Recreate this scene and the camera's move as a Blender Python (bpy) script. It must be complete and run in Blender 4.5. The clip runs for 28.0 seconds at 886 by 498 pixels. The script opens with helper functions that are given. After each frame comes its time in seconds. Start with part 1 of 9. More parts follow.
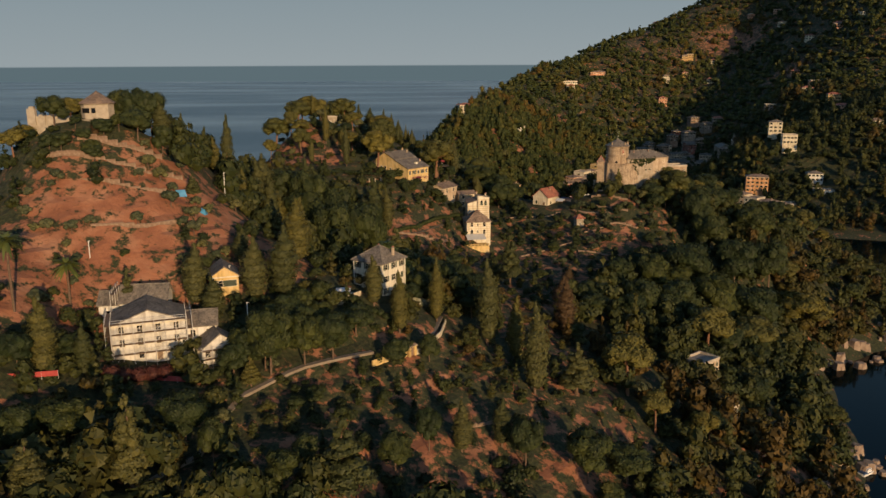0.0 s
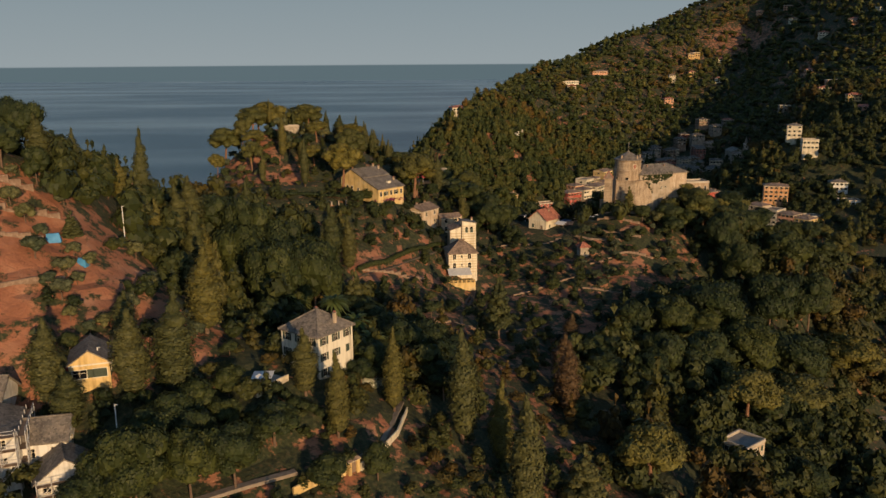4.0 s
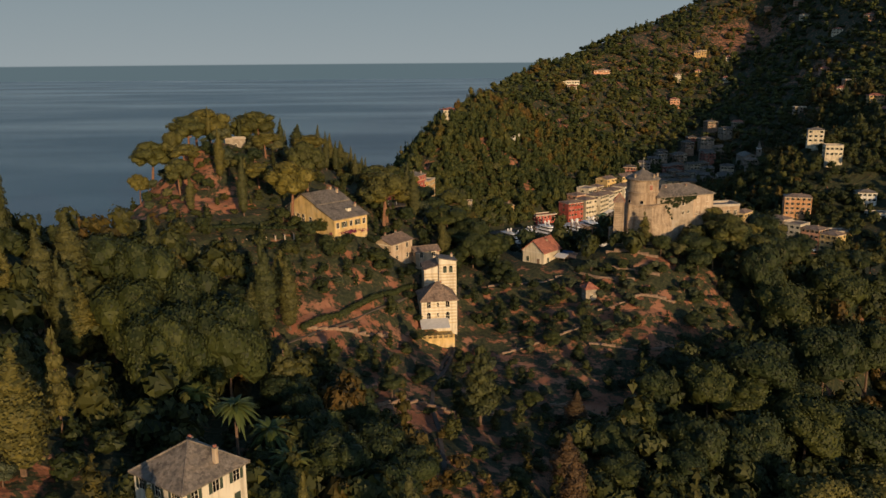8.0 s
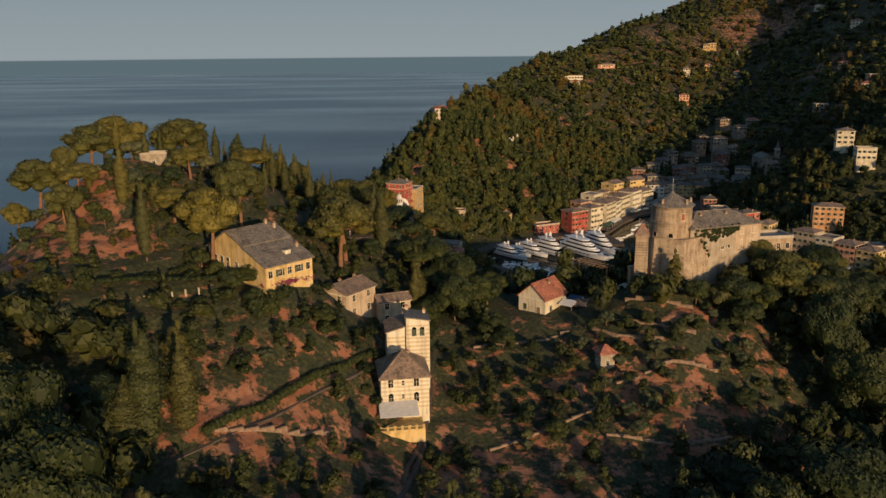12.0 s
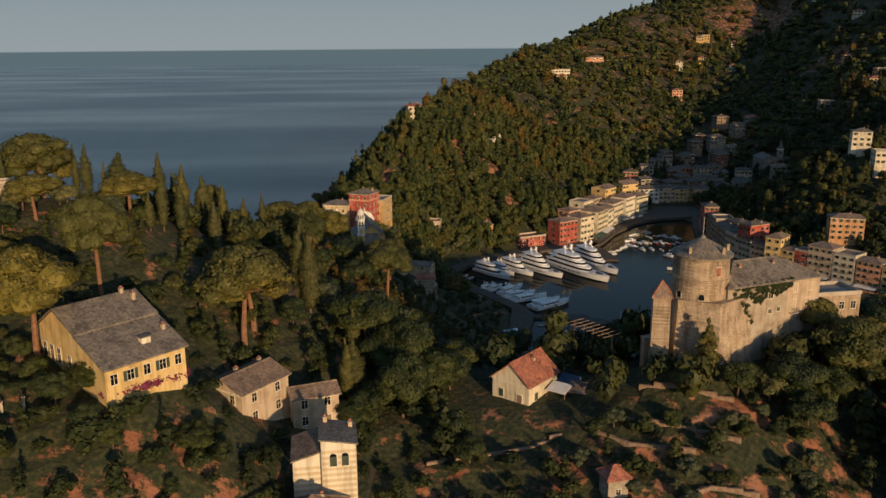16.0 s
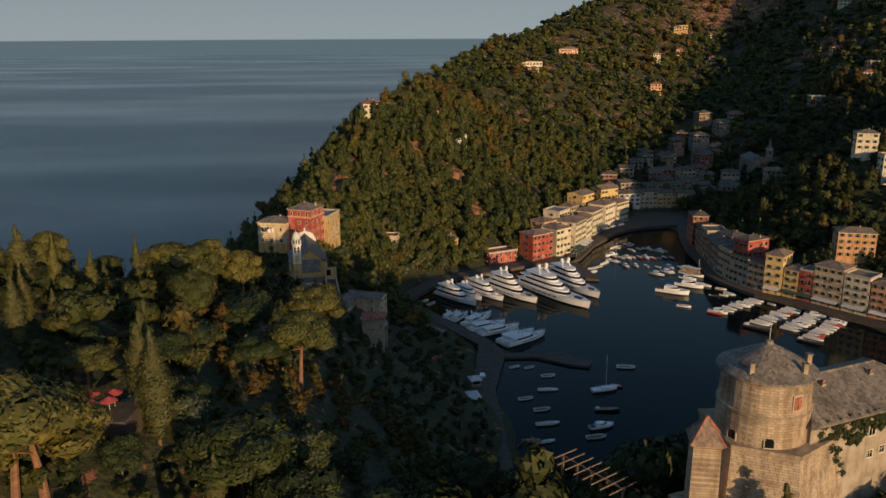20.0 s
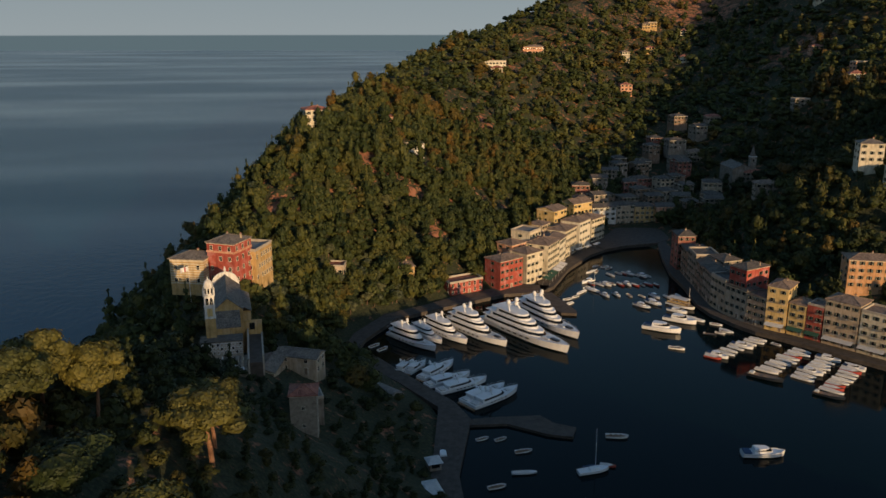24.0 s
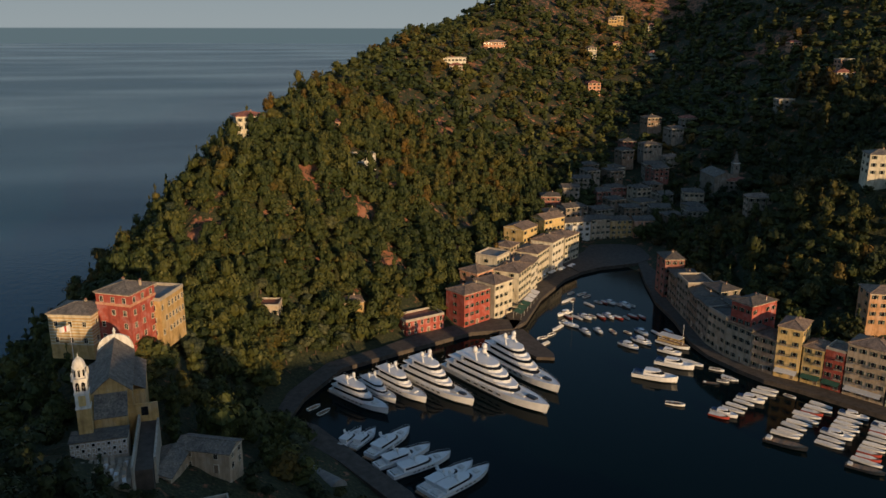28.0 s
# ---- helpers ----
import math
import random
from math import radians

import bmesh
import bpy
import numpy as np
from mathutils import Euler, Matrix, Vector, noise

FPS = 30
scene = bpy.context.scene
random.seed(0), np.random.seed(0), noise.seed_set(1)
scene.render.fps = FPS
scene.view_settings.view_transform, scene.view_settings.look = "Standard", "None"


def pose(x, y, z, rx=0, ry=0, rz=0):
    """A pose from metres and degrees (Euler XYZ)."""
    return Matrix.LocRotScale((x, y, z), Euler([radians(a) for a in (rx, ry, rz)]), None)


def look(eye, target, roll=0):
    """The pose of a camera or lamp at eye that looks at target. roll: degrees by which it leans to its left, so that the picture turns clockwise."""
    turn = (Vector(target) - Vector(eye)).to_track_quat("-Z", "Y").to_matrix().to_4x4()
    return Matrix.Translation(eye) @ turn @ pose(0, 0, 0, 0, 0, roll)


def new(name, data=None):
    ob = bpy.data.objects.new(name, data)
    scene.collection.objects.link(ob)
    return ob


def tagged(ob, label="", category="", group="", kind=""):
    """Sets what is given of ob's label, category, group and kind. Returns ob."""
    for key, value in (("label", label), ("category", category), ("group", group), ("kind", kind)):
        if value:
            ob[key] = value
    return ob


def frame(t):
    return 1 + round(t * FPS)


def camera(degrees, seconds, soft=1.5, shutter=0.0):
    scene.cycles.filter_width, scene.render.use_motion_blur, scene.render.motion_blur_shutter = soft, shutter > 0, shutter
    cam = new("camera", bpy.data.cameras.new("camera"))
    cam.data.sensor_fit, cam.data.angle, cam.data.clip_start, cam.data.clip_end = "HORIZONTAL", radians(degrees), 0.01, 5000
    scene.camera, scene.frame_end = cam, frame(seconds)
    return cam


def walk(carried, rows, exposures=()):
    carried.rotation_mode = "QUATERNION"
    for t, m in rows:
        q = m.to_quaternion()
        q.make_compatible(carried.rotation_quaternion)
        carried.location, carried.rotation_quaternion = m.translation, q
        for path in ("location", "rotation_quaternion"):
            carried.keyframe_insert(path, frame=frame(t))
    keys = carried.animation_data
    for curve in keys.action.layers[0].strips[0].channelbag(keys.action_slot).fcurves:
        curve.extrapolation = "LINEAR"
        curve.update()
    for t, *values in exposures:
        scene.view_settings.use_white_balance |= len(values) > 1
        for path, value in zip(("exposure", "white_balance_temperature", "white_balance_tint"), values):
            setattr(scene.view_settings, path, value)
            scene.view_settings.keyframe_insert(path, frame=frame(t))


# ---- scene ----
import itertools

cam = camera(57.13, 28.0)
PATH = [
    (0, (7.97, 210.07, 123.41), (14.24, 307.28, 100.80), -0.23),
    (1, (11.05, 224.50, 123.42), (17.25, 321.71, 100.78), -0.28),
    (2, (14.02, 238.68, 123.40), (20.22, 335.87, 100.70), -0.29),
    (3, (16.93, 252.69, 123.35), (23.13, 349.88, 100.63), -0.33),
    (4, (19.81, 266.65, 123.30), (25.98, 363.85, 100.60), -0.37),
    (5, (22.70, 280.64, 123.26), (28.90, 377.82, 100.53), -0.36),
    (6, (25.57, 294.70, 123.23), (31.78, 391.88, 100.48), -0.36),
    (7, (28.40, 308.85, 123.18), (34.60, 406.01, 100.37), -0.38),
    (8, (31.16, 323.12, 123.13), (37.39, 420.28, 100.28), -0.43),
    (9, (33.85, 337.53, 123.05), (40.02, 434.67, 100.13), -0.45),
    (10, (36.48, 352.03, 122.97), (42.65, 449.16, 99.99), -0.43),
    (11, (39.11, 366.57, 122.88), (45.29, 463.64, 99.64), -0.46),
    (12, (41.76, 381.09, 122.81), (47.92, 478.08, 99.25), -0.48),
    (13, (44.49, 395.55, 122.75), (50.46, 492.49, 98.96), -0.46),
    (14, (47.29, 409.97, 122.70), (53.14, 506.85, 98.61), -0.45),
    (15, (50.18, 424.41, 122.65), (56.69, 521.18, 98.30), -0.44),
    (16, (53.16, 438.90, 122.58), (61.03, 535.53, 98.11), -0.40),
    (17, (56.21, 453.47, 122.49), (65.59, 549.89, 97.69), -0.30),
    (18, (59.28, 468.10, 122.40), (69.80, 564.31, 97.21), -0.19),
    (19, (62.28, 482.76, 122.33), (73.10, 578.88, 96.93), -0.22),
    (20, (65.13, 497.41, 122.31), (76.44, 593.42, 96.73), -0.23),
    (21, (67.79, 512.02, 122.36), (80.24, 607.86, 96.68), -0.16),
    (22, (70.35, 526.60, 122.44), (83.27, 622.32, 96.55), -0.11),
    (23, (72.94, 541.16, 122.52), (86.99, 636.69, 96.52), -0.10),
    (24, (75.68, 555.73, 122.57), (91.63, 650.96, 96.56), -0.01),
    (25, (78.65, 570.30, 122.57), (96.19, 665.19, 96.34), 0.05),
    (26, (81.72, 584.73, 122.56), (100.58, 679.32, 96.18), 0.07),
    (27, (84.71, 598.85, 122.60), (104.75, 693.14, 96.02), 0.12),
    (28, (87.42, 612.50, 122.76), (108.26, 706.59, 96.04), 0.20),
]
walk(cam, [(t, look(eye, aim, roll)) for t, eye, aim, roll in PATH])

# ---- world, sun ----
SUN_EL, SUN_AZ = 9.3, 19.5            # degrees up; to the right of straight behind
SUN_DIR = Vector((math.sin(radians(SUN_AZ)) * math.cos(radians(SUN_EL)), -math.cos(radians(SUN_AZ)) * math.cos(radians(SUN_EL)), math.sin(radians(SUN_EL))))
scene.view_settings.exposure = -0.2
world = bpy.data.worlds.new("world")
scene.world = world
world.use_nodes = True
wt = world.node_tree
wt.nodes.clear()
w_out = wt.nodes.new("ShaderNodeOutputWorld")
w_bg = wt.nodes.new("ShaderNodeBackground")
w_sky = wt.nodes.new("ShaderNodeTexSky")
w_sky.sky_type, w_sky.sun_disc = "NISHITA", False
w_sky.sun_elevation, w_sky.sun_rotation = radians(SUN_EL), math.atan2(SUN_DIR.x, SUN_DIR.y)
w_sky.altitude, w_sky.air_density, w_sky.dust_density, w_sky.ozone_density = 100, 1.0, 1.0, 2.5
w_co = wt.nodes.new("ShaderNodeTexCoord")
w_sep = wt.nodes.new("ShaderNodeSeparateXYZ")
w_ramp = wt.nodes.new("ShaderNodeMapRange")
w_ramp.inputs["From Min"].default_value, w_ramp.inputs["From Max"].default_value = -0.0066, -0.0052
w_mix = wt.nodes.new("ShaderNodeMix")
w_mix.data_type = "RGBA"
w_sea = w_mix.inputs[6]
w_sea.default_value = (0.72, 1.02, 1.15, 1)       # open sea beyond the sheet of water, under the horizon
w_bg.inputs["Strength"].default_value = 0.17
wt.links.new(w_co.outputs["Generated"], w_sep.inputs[0])
wt.links.new(w_sep.outputs["Z"], w_ramp.inputs["Value"])
wt.links.new(w_ramp.outputs["Result"], w_mix.inputs[0])
w_hsv = wt.nodes.new("ShaderNodeHueSaturation")      # morning haze greys the sky
w_haze = wt.nodes.new("ShaderNodeMapRange")
w_haze.inputs["From Min"].default_value, w_haze.inputs["From Max"].default_value = 0.0, 0.30
w_haze.inputs["To Min"].default_value, w_haze.inputs["To Max"].default_value = 0.32, 1.05
wt.links.new(w_sep.outputs["Z"], w_haze.inputs["Value"])
wt.links.new(w_haze.outputs["Result"], w_hsv.inputs["Saturation"])
w_tint = wt.nodes.new("ShaderNodeMix")
w_tint.data_type, w_tint.blend_type = "RGBA", "MULTIPLY"
w_tint.inputs[0].default_value, w_tint.inputs[7].default_value = 1.0, (1.02, 1.0, 0.95, 1)
wt.links.new(w_sky.outputs[0], w_hsv.inputs["Color"])
wt.links.new(w_hsv.outputs[0], w_tint.inputs[6])
w_low = wt.nodes.new("ShaderNodeValToRGB")          # pale haze lies along the horizon
w_low.color_ramp.elements[0].position, w_low.color_ramp.elements[0].color = 0.0, (0.54, 0.625, 0.66, 1)
w_low.color_ramp.elements[1].position, w_low.color_ramp.elements[1].color = 0.13, (0.36, 0.48, 0.55, 1)
w_lift = wt.nodes.new("ShaderNodeMix")
w_lift.data_type, w_lift.blend_type = "RGBA", "MULTIPLY"
w_lift.inputs[0].default_value, w_lift.inputs[7].default_value, w_lift.clamp_result = 1.0, (3.72, 3.72, 3.72, 1), False
w_band = wt.nodes.new("ShaderNodeMapRange")
w_band.inputs["From Min"].default_value, w_band.inputs["From Max"].default_value = 0.10, 0.38
w_join = wt.nodes.new("ShaderNodeMix")
w_join.data_type = "RGBA"
wt.links.new(w_sep.outputs["Z"], w_low.inputs[0])
wt.links.new(w_sep.outputs["Z"], w_band.inputs["Value"])
wt.links.new(w_low.outputs[0], w_lift.inputs[6])
wt.links.new(w_band.outputs["Result"], w_join.inputs[0])
wt.links.new(w_lift.outputs[2], w_join.inputs[6])
wt.links.new(w_tint.outputs[2], w_join.inputs[7])
wt.links.new(w_join.outputs[2], w_mix.inputs[7])
wt.links.new(w_mix.outputs[2], w_bg.inputs["Color"])
wt.links.new(w_bg.outputs[0], w_out.inputs["Surface"])

sun = new("sun", bpy.data.lights.new("sun", "SUN"))
sun.data.energy, sun.data.angle, sun.data.color = 4.9, radians(0.6), (1.0, 0.67, 0.36)
sun.matrix_world = look(SUN_DIR * 600, (0, 0, 0))


# ---- materials ----
def node_mat(name, rough=0.8, metal=0.0):
    m = bpy.data.materials.new(name)
    m.use_nodes = True
    nt = m.node_tree
    b = nt.nodes["Principled BSDF"]
    b.inputs["Roughness"].default_value, b.inputs["Metallic"].default_value = rough, metal
    return m, nt, b


def add_noise(nt, scale, detail=4.0, rough=0.6, coord="Object", stretch=None):
    co = nt.nodes.new("ShaderNodeTexCoord")
    n = nt.nodes.new("ShaderNodeTexNoise")
    n.inputs["Scale"].default_value, n.inputs["Detail"].default_value, n.inputs["Roughness"].default_value = scale, detail, rough
    if stretch:
        mp = nt.nodes.new("ShaderNodeMapping")
        mp.inputs["Scale"].default_value = stretch
        nt.links.new(co.outputs[coord], mp.inputs[0])
        nt.links.new(mp.outputs[0], n.inputs["Vector"])
    else:
        nt.links.new(co.outputs[coord], n.inputs["Vector"])
    return n


def ramp_of(nt, fac, stops):
    r = nt.nodes.new("ShaderNodeValToRGB")
    els = r.color_ramp.elements
    els[0].position, els[0].color = stops[0][0], (*stops[0][1], 1)
    els[1].position, els[1].color = stops[-1][0], (*stops[-1][1], 1)
    for p, c in stops[1:-1]:
        els.new(p).color = (*c, 1)
    nt.links.new(fac, r.inputs[0])
    return r


def mix_col(nt, fac, a, b, how="MIX"):
    m = nt.nodes.new("ShaderNodeMix")
    m.data_type, m.blend_type = "RGBA", how
    for sock, v in ((m.inputs[0], fac), (m.inputs[6], a), (m.inputs[7], b)):
        if hasattr(v, "is_linked"):
            nt.links.new(v, sock)
        elif isinstance(v, (int, float)):
            sock.default_value = v
        else:
            sock.default_value = (*v, 1)
    return m.outputs[2]


def bump_from(nt, b, height, strength, dist):
    bp = nt.nodes.new("ShaderNodeBump")
    bp.inputs["Strength"].default_value, bp.inputs["Distance"].default_value = strength, dist
    nt.links.new(height, bp.inputs["Height"])
    nt.links.new(bp.outputs[0], b.inputs["Normal"])


def plaster(name, col, worn=0.25, stains=0.35):
    """Painted render: fine grain, faded patches, streaks that run down."""
    m, nt, b = node_mat(name, 0.9)
    big = add_noise(nt, 0.35, 5)
    streak = add_noise(nt, 1.0, 4, 0.6, stretch=(1.3, 1.3, 0.14))
    dark = tuple(c * (1 - stains) for c in col)
    pale = tuple(min(0.85, c + (0.62 - c) * worn) for c in col)
    r = ramp_of(nt, big.outputs[0], [(0.3, dark), (0.5, col), (0.72, pale)])
    r2 = ramp_of(nt, streak.outputs[0], [(0.35, (0.62, 0.58, 0.54)), (0.55, (1, 1, 1))])
    nt.links.new(mix_col(nt, 0.75, r.outputs[0], r2.outputs[0], "MULTIPLY"), b.inputs["Base Color"])
    fine = add_noise(nt, 6, 4)
    bump_from(nt, b, fine.outputs[0], 0.4, 0.03)
    return m


def speckle(name, stops, scale=1.0, rough=0.9, bump=0.3, dist=0.08, random_tint=0.0):
    m, nt, b = node_mat(name, rough)
    n = add_noise(nt, scale, 6, 0.65)
    r = ramp_of(nt, n.outputs[0], stops)
    out = r.outputs[0]
    if random_tint:
        info = nt.nodes.new("ShaderNodeObjectInfo")
        r2 = ramp_of(nt, info.outputs["Random"], [(0.0, (1 - random_tint,) * 3), (1.0, (1 + random_tint * 0.6,) * 3)])
        out = mix_col(nt, 1.0, out, r2.outputs[0], "MULTIPLY")
    nt.links.new(out, b.inputs["Base Color"])
    n2 = add_noise(nt, scale * 5, 5)
    bump_from(nt, b, n2.outputs[0], bump, dist)
    return m


def foliage(name, dark, mid, light, rand=True):
    """Leaves: varies from leaf clump to leaf clump and from tree to tree."""
    m, nt, b = node_mat(name, 0.65)
    geo = nt.nodes.new("ShaderNodeNewGeometry")
    r = ramp_of(nt, geo.outputs["Random Per Island"], [(0.0, dark), (0.5, mid), (1.0, light)])
    if rand:
        info = nt.nodes.new("ShaderNodeObjectInfo")
        tint = ramp_of(nt, info.outputs["Random"], [(0.0, (0.62, 0.72, 0.7)), (0.5, (1, 1, 1)), (1.0, (1.35, 1.2, 0.85))])
    else:
        tone = nt.nodes.new("ShaderNodeAttribute")          # one tone for each tree of the wood
        tone.attribute_name = "tone"
        tint = ramp_of(nt, tone.outputs["Fac"], [(0.0, (0.42, 0.56, 0.48)), (0.3, (0.78, 0.90, 0.74)), (0.6, (1.12, 1.12, 0.88)), (0.8, (1.35, 1.2, 0.85)), (0.90, (1.45, 1.08, 0.74)), (1.0, (1.75, 1.0, 0.66))])
    nt.links.new(mix_col(nt, 1.0, r.outputs[0], tint.outputs[0], "MULTIPLY"), b.inputs["Base Color"])
    b.inputs["Specular IOR Level"].default_value = 0.25
    return m


M_LEAF = {
    "broad": foliage("leaf_broad", (0.015, 0.023, 0.008), (0.027, 0.038, 0.011), (0.046, 0.058, 0.017)),
    "cypress": foliage("leaf_cypress", (0.040, 0.043, 0.015), (0.066, 0.068, 0.022), (0.100, 0.096, 0.030)),
    "pine": foliage("leaf_pine", (0.048, 0.047, 0.013), (0.085, 0.083, 0.021), (0.130, 0.120, 0.031)),
    "olive": foliage("leaf_olive", (0.036, 0.045, 0.024), (0.070, 0.080, 0.040), (0.120, 0.125, 0.065)),
    "palm": foliage("leaf_palm", (0.045, 0.062, 0.016), (0.085, 0.105, 0.028), (0.130, 0.145, 0.045)),
    "brown": foliage("leaf_brown", (0.045, 0.028, 0.014), (0.080, 0.048, 0.022), (0.120, 0.072, 0.032)),
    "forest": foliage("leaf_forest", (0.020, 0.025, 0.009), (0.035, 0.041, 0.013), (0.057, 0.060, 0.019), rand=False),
    # the forest leaf in lighter tones, for lit and far slopes
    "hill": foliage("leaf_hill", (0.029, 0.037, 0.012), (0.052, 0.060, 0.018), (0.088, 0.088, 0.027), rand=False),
}
M_BARK = speckle("bark", [(0.3, (0.07, 0.045, 0.03)), (0.7, (0.20, 0.13, 0.085))], 3.0, 0.95)
M_BARK_PINE = speckle("bark_pine", [(0.3, (0.13, 0.06, 0.035)), (0.7, (0.30, 0.16, 0.09))], 3.0, 0.95)
M_STONE = speckle("stone_wall", [(0.25, (0.17, 0.135, 0.10)), (0.5, (0.32, 0.27, 0.205)), (0.75, (0.46, 0.40, 0.31))], 0.9, 0.95, 0.6, 0.15)
M_STONE_PALE = speckle("stone_pale", [(0.25, (0.30, 0.25, 0.19)), (0.55, (0.45, 0.39, 0.31)), (0.8, (0.56, 0.50, 0.40))], 0.7, 0.95, 0.5, 0.12)
M_ROCK = speckle("rock", [(0.25, (0.12, 0.08, 0.06)), (0.5, (0.30, 0.22, 0.16)), (0.75, (0.42, 0.33, 0.25))], 0.25, 0.95, 0.9, 0.5)
M_WHITE = speckle("white_paint", [(0.3, (0.66, 0.65, 0.62)), (0.7, (0.80, 0.79, 0.77))], 0.8, 0.45, 0.05, 0.01)
M_GEL = speckle("gelcoat", [(0.3, (0.74, 0.74, 0.73)), (0.7, (0.82, 0.82, 0.81))], 0.5, 0.25, 0.02, 0.01)
M_COVER = speckle("canvas_cover", [(0.3, (0.52, 0.51, 0.48)), (0.7, (0.70, 0.69, 0.66))], 1.2, 0.9, 0.3, 0.04, 0.2)
M_COVER_BLUE = speckle("canvas_blue", [(0.3, (0.03, 0.06, 0.12)), (0.7, (0.06, 0.11, 0.20))], 1.2, 0.9, 0.3, 0.04, 0.2)
M_TEAK = speckle("teak", [(0.3, (0.22, 0.13, 0.07)), (0.7, (0.36, 0.23, 0.13))], 2.0, 0.6)
M_WOOD = speckle("weathered_wood", [(0.3, (0.13, 0.085, 0.055)), (0.7, (0.30, 0.21, 0.14))], 2.0, 0.85)
M_HULL_DARK = speckle("dark_hull", [(0.3, (0.015, 0.02, 0.03)), (0.7, (0.03, 0.035, 0.045))], 0.8, 0.3, 0.02, 0.01)
M_HULL_RED = speckle("red_hull", [(0.3, (0.35, 0.05, 0.04)), (0.7, (0.45, 0.09, 0.06))], 0.8, 0.4, 0.02, 0.01)
M_PAVE = speckle("paving", [(0.3, (0.045, 0.036, 0.028)), (0.5, (0.078, 0.062, 0.048)), (0.75, (0.12, 0.097, 0.076))], 0.5, 0.9, 0.4, 0.05)
M_CONC = speckle("concrete", [(0.3, (0.16, 0.15, 0.14)), (0.7, (0.30, 0.28, 0.25))], 0.4, 0.9, 0.4, 0.05)
M_SHUTTER = speckle("shutter_green", [(0.3, (0.03, 0.045, 0.03)), (0.7, (0.055, 0.075, 0.05))], 2.0, 0.7)
M_METAL = speckle("galvanised_tube", [(0.3, (0.40, 0.39, 0.37)), (0.7, (0.60, 0.58, 0.55))], 2.0, 0.5)
M_GRASS = speckle("lawn", [(0.3, (0.035, 0.050, 0.015)), (0.7, (0.075, 0.090, 0.028))], 0.6, 0.95)
M_AWN_GREEN = speckle("awning_green", [(0.3, (0.02, 0.075, 0.045)), (0.7, (0.035, 0.11, 0.07))], 1.0, 0.9)
M_RED_CLOTH = speckle("red_canvas", [(0.3, (0.32, 0.04, 0.04)), (0.7, (0.46, 0.08, 0.07))], 1.0, 0.9)
M_BOUGAIN = foliage("leaf_bougainvillea", (0.14, 0.02, 0.05), (0.26, 0.035, 0.09), (0.36, 0.07, 0.14))
M_PALEFLOWER = foliage("leaf_white_flower", (0.06, 0.08, 0.03), (0.25, 0.26, 0.20), (0.55, 0.55, 0.50))


def masonry(name, pale, dark, joint, course=0.32, length=0.55):
    """Rubble masonry: uneven coursed stones with recessed joints and broad stains."""
    m, nt, b = node_mat(name, 0.95)
    co = nt.nodes.new("ShaderNodeTexCoord")
    sep, com, rad = nt.nodes.new("ShaderNodeSeparateXYZ"), nt.nodes.new("ShaderNodeCombineXYZ"), nt.nodes.new("ShaderNodeMath")
    rad.operation = "ADD"
    nt.links.new(co.outputs["Object"], sep.inputs[0])
    nt.links.new(sep.outputs["X"], rad.inputs[0]), nt.links.new(sep.outputs["Y"], rad.inputs[1])
    nt.links.new(rad.outputs[0], com.inputs["X"]), nt.links.new(sep.outputs["Z"], com.inputs["Y"])
    br = nt.nodes.new("ShaderNodeTexBrick")
    br.inputs["Scale"].default_value, br.inputs["Brick Width"].default_value, br.inputs["Row Height"].default_value = 1.0, length, course
    br.inputs["Mortar Size"].default_value, br.inputs["Bias"].default_value = 0.035, 0.0
    br.inputs["Color1"].default_value, br.inputs["Color2"].default_value, br.inputs["Mortar"].default_value = (*pale, 1), (*dark, 1), (*joint, 1)
    nt.links.new(com.outputs[0], br.inputs["Vector"])
    big, fine = add_noise(nt, 0.28, 6, 0.65), add_noise(nt, 3.0, 5)
    st = ramp_of(nt, big.outputs[0], [(0.30, (0.45, 0.40, 0.36)), (0.5, (0.95, 0.92, 0.88)), (0.7, (1.15, 1.08, 1.0))])
    streak = add_noise(nt, 0.9, 4, 0.6, stretch=(1.2, 1.2, 0.15))
    st2 = ramp_of(nt, streak.outputs[0], [(0.35, (0.60, 0.55, 0.50)), (0.55, (1, 1, 1))])
    c = mix_col(nt, 1.0, br.outputs["Color"], st.outputs[0], "MULTIPLY")
    nt.links.new(mix_col(nt, 0.8, c, st2.outputs[0], "MULTIPLY"), b.inputs["Base Color"])
    bump_from(nt, b, fine.outputs[0], 0.7, 0.12)
    return m


M_BASTION = masonry("bastion_masonry", (0.54, 0.45, 0.34), (0.40, 0.32, 0.23), (0.32, 0.25, 0.18))
M_CASTLE = masonry("castle_masonry", (0.50, 0.40, 0.29), (0.37, 0.29, 0.205), (0.31, 0.245, 0.175))


